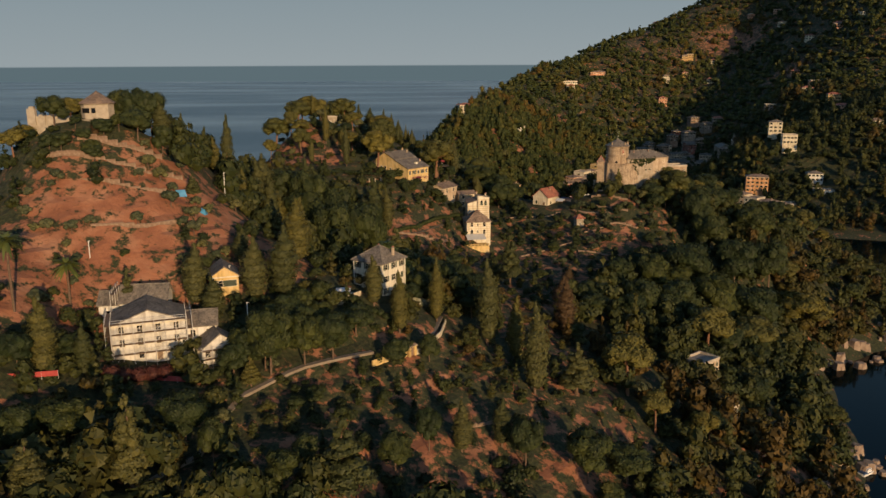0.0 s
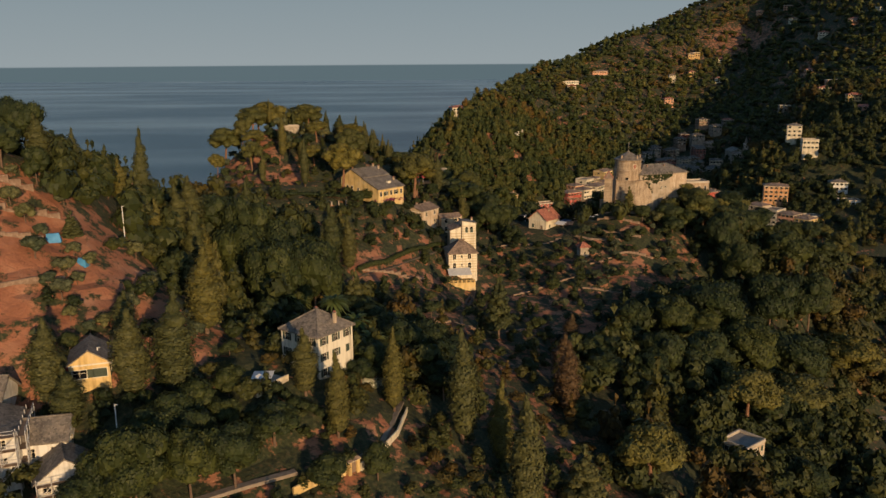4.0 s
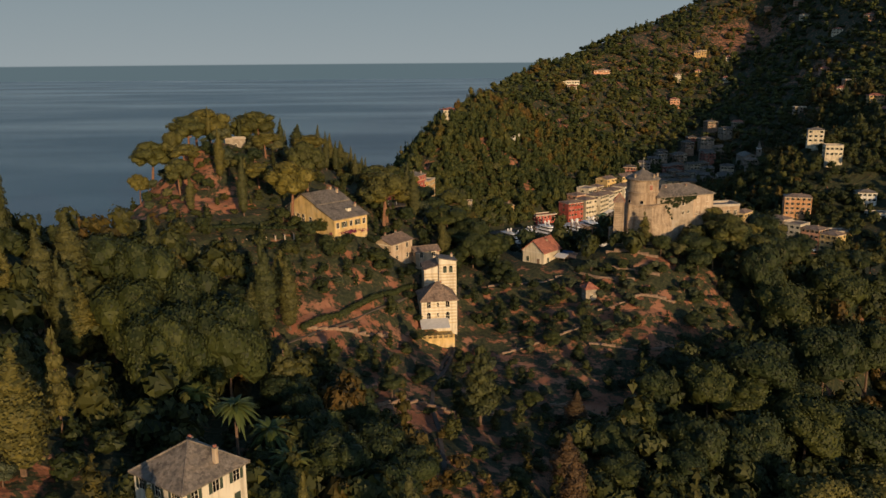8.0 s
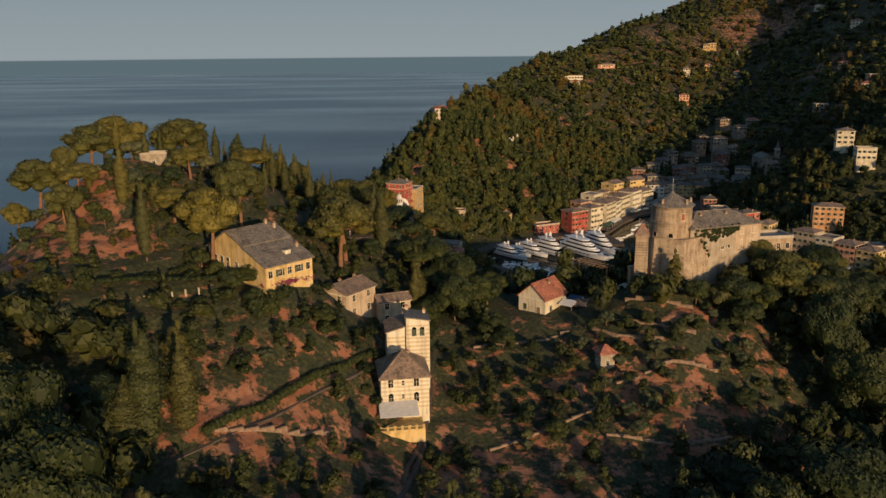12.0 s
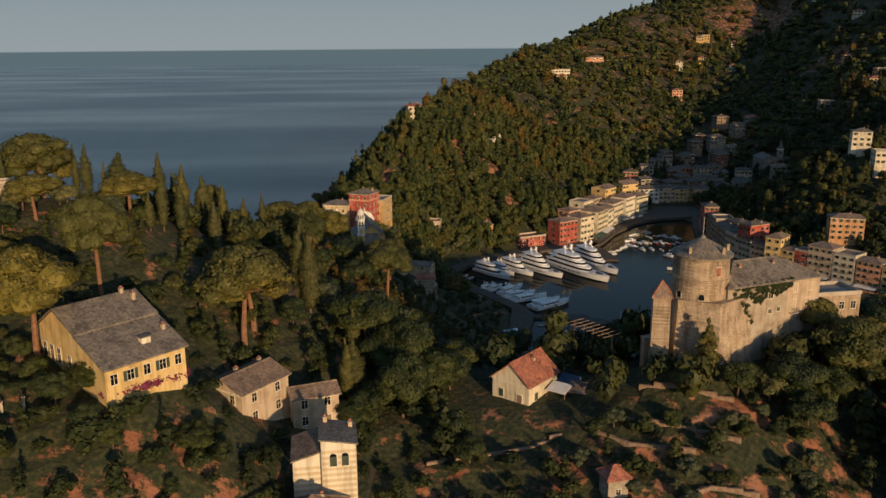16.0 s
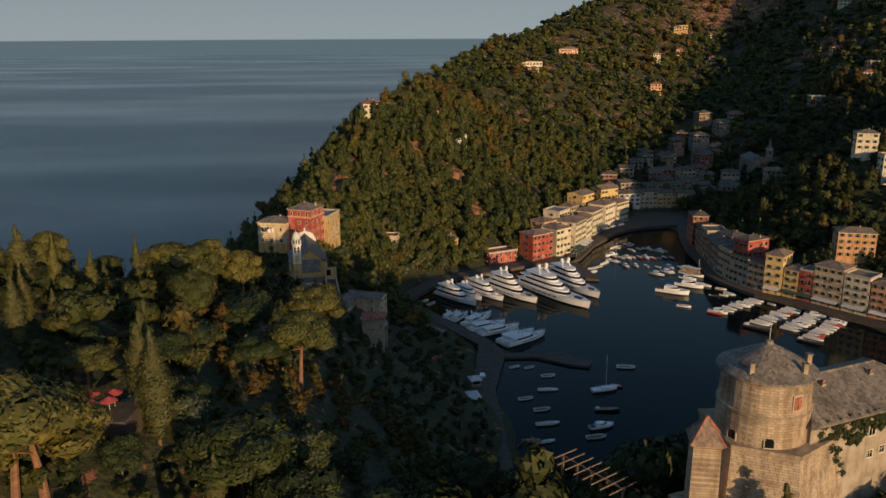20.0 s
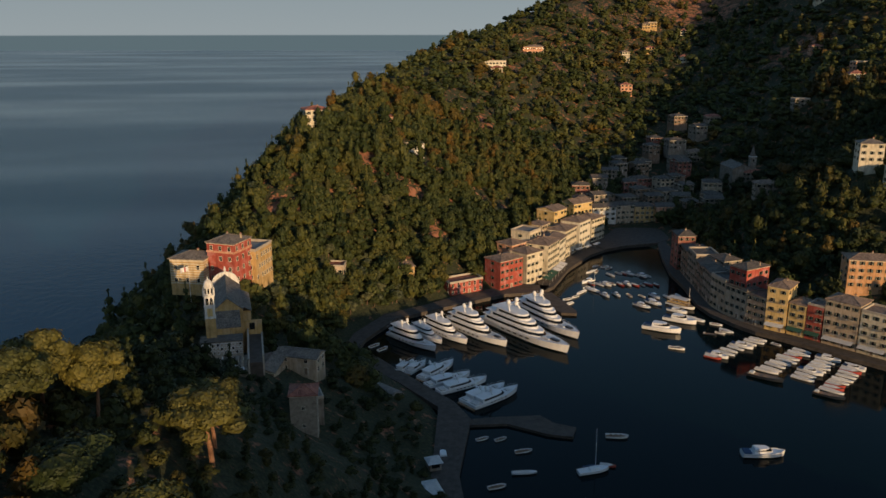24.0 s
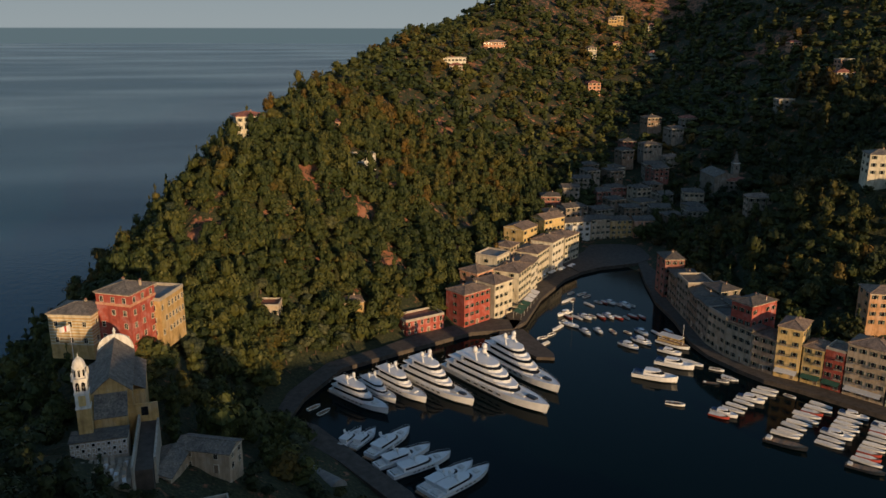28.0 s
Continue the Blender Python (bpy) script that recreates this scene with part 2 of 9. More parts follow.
def roofing(name, pale, dark, course=0.35):
    """Courses of slates or tiles, weathered in patches."""
    m, nt, b = node_mat(name, 0.8)
    co = nt.nodes.new("ShaderNodeTexCoord")
    mp = nt.nodes.new("ShaderNodeMapping")
    mp.inputs["Rotation"].default_value = (0.5, 0.5, 0.0)
    nt.links.new(co.outputs["Object"], mp.inputs[0])
    vo = nt.nodes.new("ShaderNodeTexVoronoi")
    vo.inputs["Scale"].default_value = 1.0 / course
    nt.links.new(mp.outputs[0], vo.inputs["Vector"])
    r = ramp_of(nt, vo.outputs["Color"], [(0.1, dark), (0.5, tuple((a + c) / 2 for a, c in zip(pale, dark))), (0.9, pale)])
    big = add_noise(nt, 0.45, 6, 0.7)
    st = ramp_of(nt, big.outputs[0], [(0.32, (0.5, 0.47, 0.44)), (0.5, (1, 1, 1)), (0.68, (1.35, 1.28, 1.15))])
    nt.links.new(mix_col(nt, 1.0, r.outputs[0], st.outputs[0], "MULTIPLY"), b.inputs["Base Color"])
    bump_from(nt, b, vo.outputs["Distance"], 0.6, 0.08)
    return m


M_SLATE = roofing("slate", (0.24, 0.205, 0.165), (0.105, 0.09, 0.075))
# slate again, darkened to put the valley's shade into the roofs
M_SLATE_SHADE = roofing("slate_shade", (0.15, 0.125, 0.10), (0.07, 0.06, 0.05))
M_TILE_RED = roofing("tile_red", (0.42, 0.17, 0.11), (0.22, 0.075, 0.05))
M_TILE_BROWN = roofing("tile_brown", (0.30, 0.215, 0.155), (0.14, 0.10, 0.075))


def glass_dark():
    m, nt, b = node_mat("window_glass", 0.08)
    b.inputs["Base Color"].default_value = (0.012, 0.013, 0.015, 1)
    return m


M_GLASS = glass_dark()


def ground_mat():
    m, nt, b = node_mat("hillside_soil", 0.97)
    big, mid, fine = add_noise(nt, 0.02, 4), add_noise(nt, 0.12, 5), add_noise(nt, 1.1, 5)
    soil = ramp_of(nt, mid.outputs[0], [(0.3, (0.20, 0.075, 0.038)), (0.5, (0.31, 0.125, 0.065)), (0.7, (0.40, 0.20, 0.115))])
    scrub = ramp_of(nt, fine.outputs[0], [(0.32, (0.011, 0.016, 0.007)), (0.5, (0.030, 0.039, 0.013)), (0.64, (0.065, 0.06, 0.026)), (0.78, (0.16, 0.095, 0.048))])
    cover = add_noise(nt, 0.25, 6, 0.7)
    bare = nt.nodes.new("ShaderNodeAttribute")
    bare.attribute_name = "bare"
    mm = nt.nodes.new("ShaderNodeMath")
    mm.operation = "SUBTRACT"
    nt.links.new(cover.outputs[0], mm.inputs[0]), nt.links.new(bare.outputs["Fac"], mm.inputs[1])
    mm = ramp_of(nt, mm.outputs[0], [(0.40, (0, 0, 0)), (0.47, (1, 1, 1))])
    col = mix_col(nt, mm.outputs[0], soil.outputs[0], scrub.outputs[0])
    # bare rock where the slope is steep
    geo = nt.nodes.new("ShaderNodeNewGeometry")
    sep = nt.nodes.new("ShaderNodeSeparateXYZ")
    nt.links.new(geo.outputs["True Normal"], sep.inputs[0])
    steep = ramp_of(nt, sep.outputs["Z"], [(0.48, (1,) * 3), (0.62, (0,) * 3)])
    rock = ramp_of(nt, mid.outputs[0], [(0.3, (0.13, 0.085, 0.06)), (0.5, (0.28, 0.20, 0.145)), (0.75, (0.42, 0.33, 0.25))])
    nt.links.new(mix_col(nt, steep.outputs[0], col, rock.outputs[0]), b.inputs["Base Color"])
    bump_from(nt, b, fine.outputs[0], 0.8, 0.5)
    return m


def sea_mat(name, ripple, streaked):
    m, nt, b = node_mat(name, 0.08)
    b.inputs["IOR"].default_value = 1.333
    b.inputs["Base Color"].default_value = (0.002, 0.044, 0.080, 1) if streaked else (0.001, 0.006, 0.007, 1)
    b.inputs["Specular IOR Level"].default_value = 0.10
    w1 = add_noise(nt, 0.35, 5, 0.6, stretch=(1, 0.55, 1))
    w2 = add_noise(nt, 0.02, 4, 0.6, stretch=(1, 0.4, 1))
    if streaked:
        streak = add_noise(nt, 0.0022, 4, 0.55, stretch=(0.5, 1.6, 1))
        rr = ramp_of(nt, streak.outputs[0], [(0.40, (0.24,) * 3), (0.68, (0.15,) * 3)])
        nt.links.new(rr.outputs[0], b.inputs["Roughness"])
        gl = ramp_of(nt, streak.outputs[0], [(0.40, (0.07,) * 3), (0.70, (0.17,) * 3)])
        nt.links.new(gl.outputs[0], b.inputs["Specular IOR Level"])
    add = nt.nodes.new("ShaderNodeMath")
    add.operation = "ADD"
    nt.links.new(w1.outputs[0], add.inputs[0]), nt.links.new(w2.outputs[0], add.inputs[1])
    bump_from(nt, b, add.outputs[0], 0.5, ripple)
    return m


M_GROUND, M_SEA, M_CALM = ground_mat(), sea_mat("sea_water", 0.42, True), sea_mat("harbour_water", 0.035, False)


# ---- builders ----
class Mesh:
    """Collects corners and faces with a material each."""

    def __init__(self):
        self.v, self.f, self.m, self.mats = [], [], [], []

    def slot(self, mat):
        if mat not in self.mats:
            self.mats.append(mat)
        return self.mats.index(mat)

    def poly(self, pts, mat):
        n = len(self.v)
        self.v.extend(tuple(p) for p in pts)
        self.f.append(tuple(range(n, n + len(pts))))
        self.m.append(self.slot(mat))

    def solid(self, verts, faces, mat):
        n, s = len(self.v), self.slot(mat)
        self.v.extend(tuple(p) for p in verts)
        self.f.extend(tuple(i + n for i in f) for f in faces)
        self.m.extend([s] * len(faces))

    def box(self, x0, x1, y0, y1, z0, z1, mat, bev=0.0):
        b = min(bev, (x1 - x0) / 3, (y1 - y0) / 3, (z1 - z0) / 3)
        if b <= 0:
            v = [(x, y, z) for z in (z0, z1) for x, y in ((x0, y0), (x1, y0), (x1, y1), (x0, y1))]
            self.solid(v, [(3, 2, 1, 0), (4, 5, 6, 7), (0, 1, 5, 4), (1, 2, 6, 5), (2, 3, 7, 6), (3, 0, 4, 7)], mat)
        else:
            v = [(x, y, z) for z in (z0, z1 - b) for x, y in ((x0, y0), (x1, y0), (x1, y1), (x0, y1))]
            v += [(x, y, z1) for x, y in ((x0 + b, y0 + b), (x1 - b, y0 + b), (x1 - b, y1 - b), (x0 + b, y1 - b))]
            self.solid(v, [(3, 2, 1, 0), (8, 9, 10, 11)] + [(i, (i + 1) % 4, (i + 1) % 4 + 4, i + 4) for i in range(4)]
                       + [(i + 4, (i + 1) % 4 + 4, (i + 1) % 4 + 8, i + 8) for i in range(4)], mat)

    def prism(self, ring, z0, z1, mat, top=None):
        n = len(ring)
        top = top or ring
        v = [(x, y, z0) for x, y in ring] + [(x, y, z1) for x, y in top]
        self.solid(v, [tuple(reversed(range(n))), tuple(range(n, 2 * n))] + [(i, (i + 1) % n, (i + 1) % n + n, i + n) for i in range(n)], mat)

    def lathe(self, profile, mat, sides=16, cx=0.0, cy=0.0):
        """A turned form from (radius, height) pairs, bottom to top."""
        n = len(self.v)
        for r, z in profile:
            for k in range(sides):
                a = 2 * math.pi * k / sides
                self.v.append((cx + r * math.cos(a), cy + r * math.sin(a), z))
        s = self.slot(mat)
        for j in range(len(profile) - 1):
            for k in range(sides):
                k2 = (k + 1) % sides
                self.f.append((n + j * sides + k, n + j * sides + k2, n + (j + 1) * sides + k2, n + (j + 1) * sides + k))
                self.m.append(s)
        self.f.append(tuple(n + (len(profile) - 1) * sides + k for k in range(sides)))
        self.f.append(tuple(n + k for k in reversed(range(sides))))
        self.m.extend([s, s])

    def tube(self, a, b, r, mat, sides=6, r2=None):
        a, b = Vector(a), Vector(b)
        q = (b - a).to_track_quat("Z", "Y")
        r2 = r if r2 is None else r2
        n = len(self.v)
        for p, rr in ((a, r), (b, r2)):
            for k in range(sides):
                t = 2 * math.pi * k / sides
                self.v.append(tuple(p + q @ Vector((rr * math.cos(t), rr * math.sin(t), 0))))
        s = self.slot(mat)
        fs = [(n + k, n + (k + 1) % sides, n + sides + (k + 1) % sides, n + sides + k) for k in range(sides)]
        fs += [tuple(n + sides + k for k in range(sides)), tuple(n + k for k in reversed(range(sides)))]
        self.f.extend(fs)
        self.m.extend([s] * len(fs))

    def data(self, name, smooth=False):
        me = bpy.data.meshes.new(name)
        me.from_pydata(self.v, [], self.f)
        for mt in self.mats:
            me.materials.append(mt)
        me.polygons.foreach_set("material_index", self.m)
        if smooth:
            me.polygons.foreach_set("use_smooth", [True] * len(self.f))
        me.update()
        return me


def part(name, mesh, parent, label="", smooth=False):
    ob = new(name, mesh.data(name, smooth) if isinstance(mesh, Mesh) else mesh)
    ob.parent = parent
    if label:
        ob["label"] = label
    return ob


def thing(name, m, label, category, group="", kind=""):
    ob = new(name)
    ob.matrix_world = m
    return tagged(ob, label, category, group, kind)


# ---- lie of the land ----
# crest lines, contour lines and shores of the plan, as (x, y, height)
LAND = [
    [(-62, 300, 66), (-88, 380, 86), (-76, 450, 110), (-60, 490, 92), (-44, 530, 80), (-28, 590, 99), (-14, 625, 88), (-6, 660, 72), (8, 700, 60), (24, 742, 50), (40, 776, 37), (46, 850, 38), (40, 915, 34)],
    [(40, 915, 34), (62, 965, 58), (80, 1002, 74), (130, 1150, 92), (215, 1370, 106), (330, 1500, 142), (466, 1621, 178), (653, 1720, 262), (900, 1900, 330)],
    [(-60, 345, 52), (-38, 382, 60), (-32, 400, 71), (5, 416, 65), (12, 394, 55), (60, 400, 36), (100, 440, 28)],
    [(3, 563, 76), (12, 556, 75.6), (18, 547, 75), (24, 556, 74.5), (36, 568, 60.5), (45, 548, 54), (43, 536, 51), (85, 552, 53), (80, 582, 58), (112, 580, 66), (112, 571, 65.5), (103, 572, 65), (122, 573, 64), (112, 561, 60), (130, 588, 64), (165, 600, 58), (205, 612, 46), (245, 622, 28), (280, 635, 8)],
    [(0, 330, 42), (60, 340, 20), (30, 470, 52), (80, 490, 42), (130, 500, 30), (62, 645, 54), (98, 630, 33), (104, 612, 46), (108, 642, 20), (92, 660, 24), (106, 668, 10), (58, 700, 48), (80, 722, 28), (72, 758, 18), (74, 795, 20)],
    [(120, 350, 0), (140, 414, 0), (165, 470, 0), (180, 514, 0), (215, 530, 0), (260, 560, 0), (300, 610, 0), (290, 655, 0), (240, 672, 0), (200, 685, 0), (160, 695, 0), (115, 696, 0)],
    [(-140, 300, 0), (-160, 420, 0), (-122, 520, 0), (-100, 600, 0), (-60, 700, 0), (-18, 790, 0), (-10, 870, 0), (-4, 930, 0), (6, 1010, 0), (60, 1150, 0), (135, 1340, 0), (255, 1600, 0), (430, 1850, 0)],
    [(100, 705, 1.4), (104, 760, 1.4), (108, 806, 1.4), (80, 850, 1.4), (90, 886, 1.4), (124, 912, 1.4), (166, 926, 1.4), (205, 956, 1.4), (222, 985, 1.4), (255, 1005, 1.4), (288, 1002, 1.4), (284, 955, 1.4), (270, 912, 1.4), (280, 850, 1.4), (290, 812, 1.4), (298, 770, 1.4)],
    [(240, 720, -9), (150, 770, -7), (200, 800, -9), (225, 880, -7), (165, 860, -6), (110, 855, -4), (245, 950, -4), (340, 690, -9), (250, 480, -12), (220, 380, -12), (180, 280, -12), (420, 560, -14)],
    [(-230, 350, -14), (-240, 520, -14), (-190, 650, -14), (-120, 800, -14), (-90, 920, -14), (-80, 1050, -14), (0, 1250, -14), (60, 1450, -14), (150, 1700, -14), (300, 1950, -14), (-400, 1200, -20), (-400, 300, -20), (0, 100, -20), (300, 100, -20)],
    [(292, 1045, 6), (315, 1120, 16), (360, 1200, 34), (430, 1300, 62), (500, 1420, 105), (600, 1560, 180)],
    [(150, 1000, 42), (120, 1062, 64), (170, 1090, 52), (250, 1180, 46), (350, 1270, 64), (300, 1400, 98), (200, 1000, 14), (100, 930, 22)],
    [(-10, 476, 56), (-16, 500, 62), (-24, 470, 56), (-49, 391, 61.5), (-58, 390, 63), (-40, 394, 62), (-66, 446, 107), (-86, 448, 108), (-96, 440, 100), (-74, 441, 104), (-58, 462, 98), (-50, 474, 92), (-10, 604, 94), (-42, 582, 88), (368, 1070, 18), (342, 1046, 13), (378, 1098, 26), (352, 1010, 14), (43, 526, 45.5), (240, 1010, 1.2), (262, 1012, 1.2), (265, 1030, 1.3), (290, 1025, 1.3), (246, 1000, 1.2)],
    [(303, 852, 19), (348, 914, 60), (330, 960, 40), (356, 853, 22), (415, 890, 62), (480, 960, 84), (450, 1100, 84), (620, 1220, 170), (620, 1000, 70), (600, 850, 20), (780, 1050, 92), (700, 1450, 265), (900, 1500, 330), (420, 780, 20), (430, 720, 0), (560, 700, 8), (700, 800, 10), (1000, 1000, 70)],
]


def along(line, step):
    out = []
    for (x0, y0, z0), (x1, y1, z1) in zip(line, line[1:]):
        n = max(1, int(math.hypot(x1 - x0, y1 - y0) / step))
        out += [(x0 + (x1 - x0) * k / n, y0 + (y1 - y0) * k / n, z0 + (z1 - z0) * k / n) for k in range(n)]
    return out + [line[-1]]


def spots():
    out = []
    for n, line in enumerate(LAND):
        out += along(line, 40) if n in (0, 1, 5, 6, 7, 10) else line
    return np.array(sorted({(round(x, 1), round(y, 1)): (x, y, z) for x, y, z in out}.values()))


SPOTS = spots()
_d = np.hypot(SPOTS[:, None, 0] - SPOTS[None, :, 0], SPOTS[:, None, 1] - SPOTS[None, :, 1])
_n = len(SPOTS)
_sys = np.zeros((_n + 3, _n + 3))
_sys[:_n, :_n] = _d - 3.0 * np.eye(_n)
_sys[:_n, _n], _sys[:_n, _n + 1:], _sys[_n, :_n], _sys[_n + 1:, :_n] = 1, SPOTS[:, :2] / 1000, 1, SPOTS[:, :2].T / 1000
WEIGHTS = np.linalg.solve(_sys, np.r_[SPOTS[:, 2], 0, 0, 0])


def wave(x, y, s, k):
    """Cheap smooth unevenness in -1..1."""
    return (np.sin(x * s + 1.3 * k) * np.cos(y * s * 1.13 - 0.7 * k) + np.sin((x * 0.6 + y * 0.8) * s * 1.9 + k) * 0.6 + np.cos((x * 0.8 - y * 0.6) * s * 3.1 + 2 * k) * 0.35) / 1.95


def height(x, y):
    x, y = np.asarray(x, float), np.asarray(y, float)
    out = np.empty(x.size)
    xf, yf = x.ravel(), y.ravel()
    for a in range(0, xf.size, 20000):
        xs, ys = xf[a:a + 20000], yf[a:a + 20000]
        d = np.hypot(xs[:, None] - SPOTS[None, :, 0], ys[:, None] - SPOTS[None, :, 1])
        out[a:a + 20000] = d @ WEIGHTS[:_n] + WEIGHTS[_n] + (xs * WEIGHTS[_n + 1] + ys * WEIGHTS[_n + 2]) / 1000
    z = out.reshape(x.shape)
    up = np.clip((z - 4) / 14, 0, 1)
    step = 3.2
    k = z / step
    fr = k - np.floor(k)
    terr = (np.floor(k) + np.clip((fr - 0.62) / 0.38, 0, 1)) * step      # terraces held by dry walls
    z = z + up * 0.55 * (terr - z) + up * 0.8 * wave(x, y, 0.11, 1)
    return z


# clearings of bare red earth and gardens: x, y, radius, share of trees kept
CLEARINGS = [(-62, 412, 24, 0.2), (-46, 432, 20, 0.24), (-74, 392, 18, 0.2), (-28, 418, 14, 0.2), (28, 522, 13, 0.55), (70, 518, 17, 0.55), (100, 537, 16, 0.4), (78, 500, 12, 0.4),
             (22, 365, 14, 0.5), (60, 420, 14, 0.6), (-34, 575, 14, 0.3), (48, 372, 12, 0.5), (85, 380, 12, 0.4), (55, 470, 12, 0.5), (116, 404, 12, 0.4), (45, 452, 20, 0.6), (30, 484, 14, 0.4), (-22, 560, 12, 0.3), (-40, 548, 10, 0.3), (10, 515, 10, 0.4), (-8, 350, 12, 0.5), (62, 392, 14, 0.5), (-44, 586, 15, 0.12), (-52, 572, 13, 0.12), (-34, 590, 9, 0.2)]
FAR_CLEARINGS = [(330, 1390, 50, 0.72), (420, 1470, 60, 0.72), (300, 1320, 30, 0.55), (250, 1260, 20, 0.5), (390, 1560, 50, 0.65), (360, 1310, 22, 0.6), (200, 1130, 11, 0.3), (110, 985, 10, 0.25), (64, 942, 8, 0.25), (170, 1050, 11, 0.25), (130, 975, 8, 0.2), (96, 958, 7, 0.2), (150, 1010, 9, 0.3), (550, 1500, 60, 0.4), (180, 985, 9, 0.3), (140, 950, 8, 0.3), (520, 1250, 30, 0.4)]
CLEARINGS += FAR_CLEARINGS + [(-34, 566, 14, 0.8), (-22, 584, 14, 0.85), (-6, 594, 12, 0.85)]


# open terraces of red earth, orchards and scrub
OPEN = [(-25, 345), (15, 352), (40, 372), (62, 385), (80, 385), (72, 402), (52, 425), (64, 470), (82, 500), (100, 520), (128, 535), (136, 560), (118, 566), (60, 560), (38, 545), (20, 545), (0, 525), (14, 507), (30, 492), (40, 456), (32, 425), (-5, 392), (-22, 370)]


def inside(x, y, ring):
    """Which points of the plan lie within a ring."""
    x, y = np.asarray(x, float), np.asarray(y, float)
    out = np.zeros(x.shape, bool)
    for (x0, y0), (x1, y1) in zip(ring, ring[1:] + ring[:1]):
        cross = (y0 > y) != (y1 > y)
        out ^= cross & (x < x0 + (x1 - x0) * (y - y0) / (y1 - y0 if y1 != y0 else 1e-9))
    return out


def bareness(x, y):
    out = np.where(y < 800, -0.045, np.where(y > 930, -0.025, -0.08))
    out = np.where(inside(x, y, OPEN), 0.012 + 0.035 * wave(x, y, 0.09, 6), out)
    for cx, cy, r, share in CLEARINGS:
        out = np.maximum(out, -0.10 + (0.26 - 0.2 * share) * np.clip(1.6 - np.hypot(x - cx, y - cy) / r, 0, 1))
    return out


def ground_at(x, y):
    return float(height(np.array([x]), np.array([y]))[0])


def grid_axis(pieces):
    out = []
    for a, b, s in pieces:
        out += list(np.arange(a, b, s))
    return np.array(out + [pieces[-1][1]])


GX = grid_axis([(-420, -170, 25), (-170, 330, 3.4), (330, 520, 7), (520, 1000, 16)])
GY = grid_axis([(60, 290, 20), (290, 1010, 3.4), (1010, 1400, 7), (1400, 2100, 16)])
gx, gy = np.meshgrid(GX, GY)
gz = height(gx, gy)
nx, ny = len(GX), len(GY)
verts = np.stack([gx, gy, gz], -1).reshape(-1, 3)
idx = np.arange(nx * ny).reshape(ny, nx)
quads = np.stack([idx[:-1, :-1], idx[:-1, 1:], idx[1:, 1:], idx[1:, :-1]], -1).reshape(-1, 4)
quads = quads[verts[quads, 2].max(1) > -3.0]


def mesh_from(name, v, f, mat, smooth=False):
    me = bpy.data.meshes.new(name)
    v, f = np.asarray(v, np.float32), np.asarray(f, np.int32)
    k = f.shape[1]
    me.vertices.add(len(v)), me.loops.add(f.size), me.polygons.add(len(f))
    me.vertices.foreach_set("co", v.ravel())
    me.loops.foreach_set("vertex_index", f.ravel())
    me.polygons.foreach_set("loop_start", np.arange(0, f.size, k, dtype=np.int32))
    me.polygons.foreach_set("use_smooth", np.full(len(f), smooth))
    me.materials.append(mat)
    me.update(calc_edges=True)
    return me


ground_mesh = mesh_from("ground", verts, quads, M_GROUND)
ground_mesh.attributes.new("bare", "FLOAT", "POINT").data.foreach_set("value", bareness(gx, gy).ravel().astype(np.float32))
ground = tagged(new("ground", ground_mesh), "terraced hillside of red earth, scrub and pale rock", "ground", kind="structure")

sea_x = [-6000, -1500, -600, -200, 62, 450, 900, 2500, 6000]
sea_y = [-3000, -500, 300, 620, 1000, 1500, 3000, 6000]
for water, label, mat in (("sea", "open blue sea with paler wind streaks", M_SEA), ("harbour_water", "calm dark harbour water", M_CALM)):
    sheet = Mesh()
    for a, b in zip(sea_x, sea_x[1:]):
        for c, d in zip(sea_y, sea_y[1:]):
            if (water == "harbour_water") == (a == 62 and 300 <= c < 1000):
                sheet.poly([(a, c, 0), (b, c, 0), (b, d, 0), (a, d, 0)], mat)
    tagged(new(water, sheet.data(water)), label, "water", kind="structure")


# ---- houses ----
P_CREAM = plaster("render_cream", (0.66, 0.58, 0.42))
P_YELLOW = plaster("render_yellow", (0.66, 0.47, 0.19))
P_BEIGE = plaster("render_beige", (0.52, 0.40, 0.27))
P_OCHRE = plaster("render_ochre", (0.55, 0.36, 0.14))
P_WHITE = plaster("render_white", (0.70, 0.68, 0.62))
P_PINK = plaster("render_pink", (0.62, 0.31, 0.18))
P_RED = plaster("render_red", (0.42, 0.085, 0.055))
P_ORANGE = plaster("render_orange", (0.56, 0.30, 0.14))
# grey, umber and brick are kept dark: village shade is in the paint
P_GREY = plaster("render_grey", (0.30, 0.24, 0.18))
P_SHADE_UMBER = plaster("render_shade_umber", (0.26, 0.17, 0.11))
P_SHADE_BRICK = plaster("render_shade_brick", (0.30, 0.11, 0.075))
P_ROSE = plaster("render_rose", (0.54, 0.23, 0.17))
P_STRIPE_A, P_STRIPE_B = plaster("stripe_pale", (0.72, 0.66, 0.52), 0.2, 0.15), plaster("stripe_buff", (0.60, 0.49, 0.32), 0.2, 0.15)
FOOTPRINTS = []          # (x, y, radius) kept free of trees


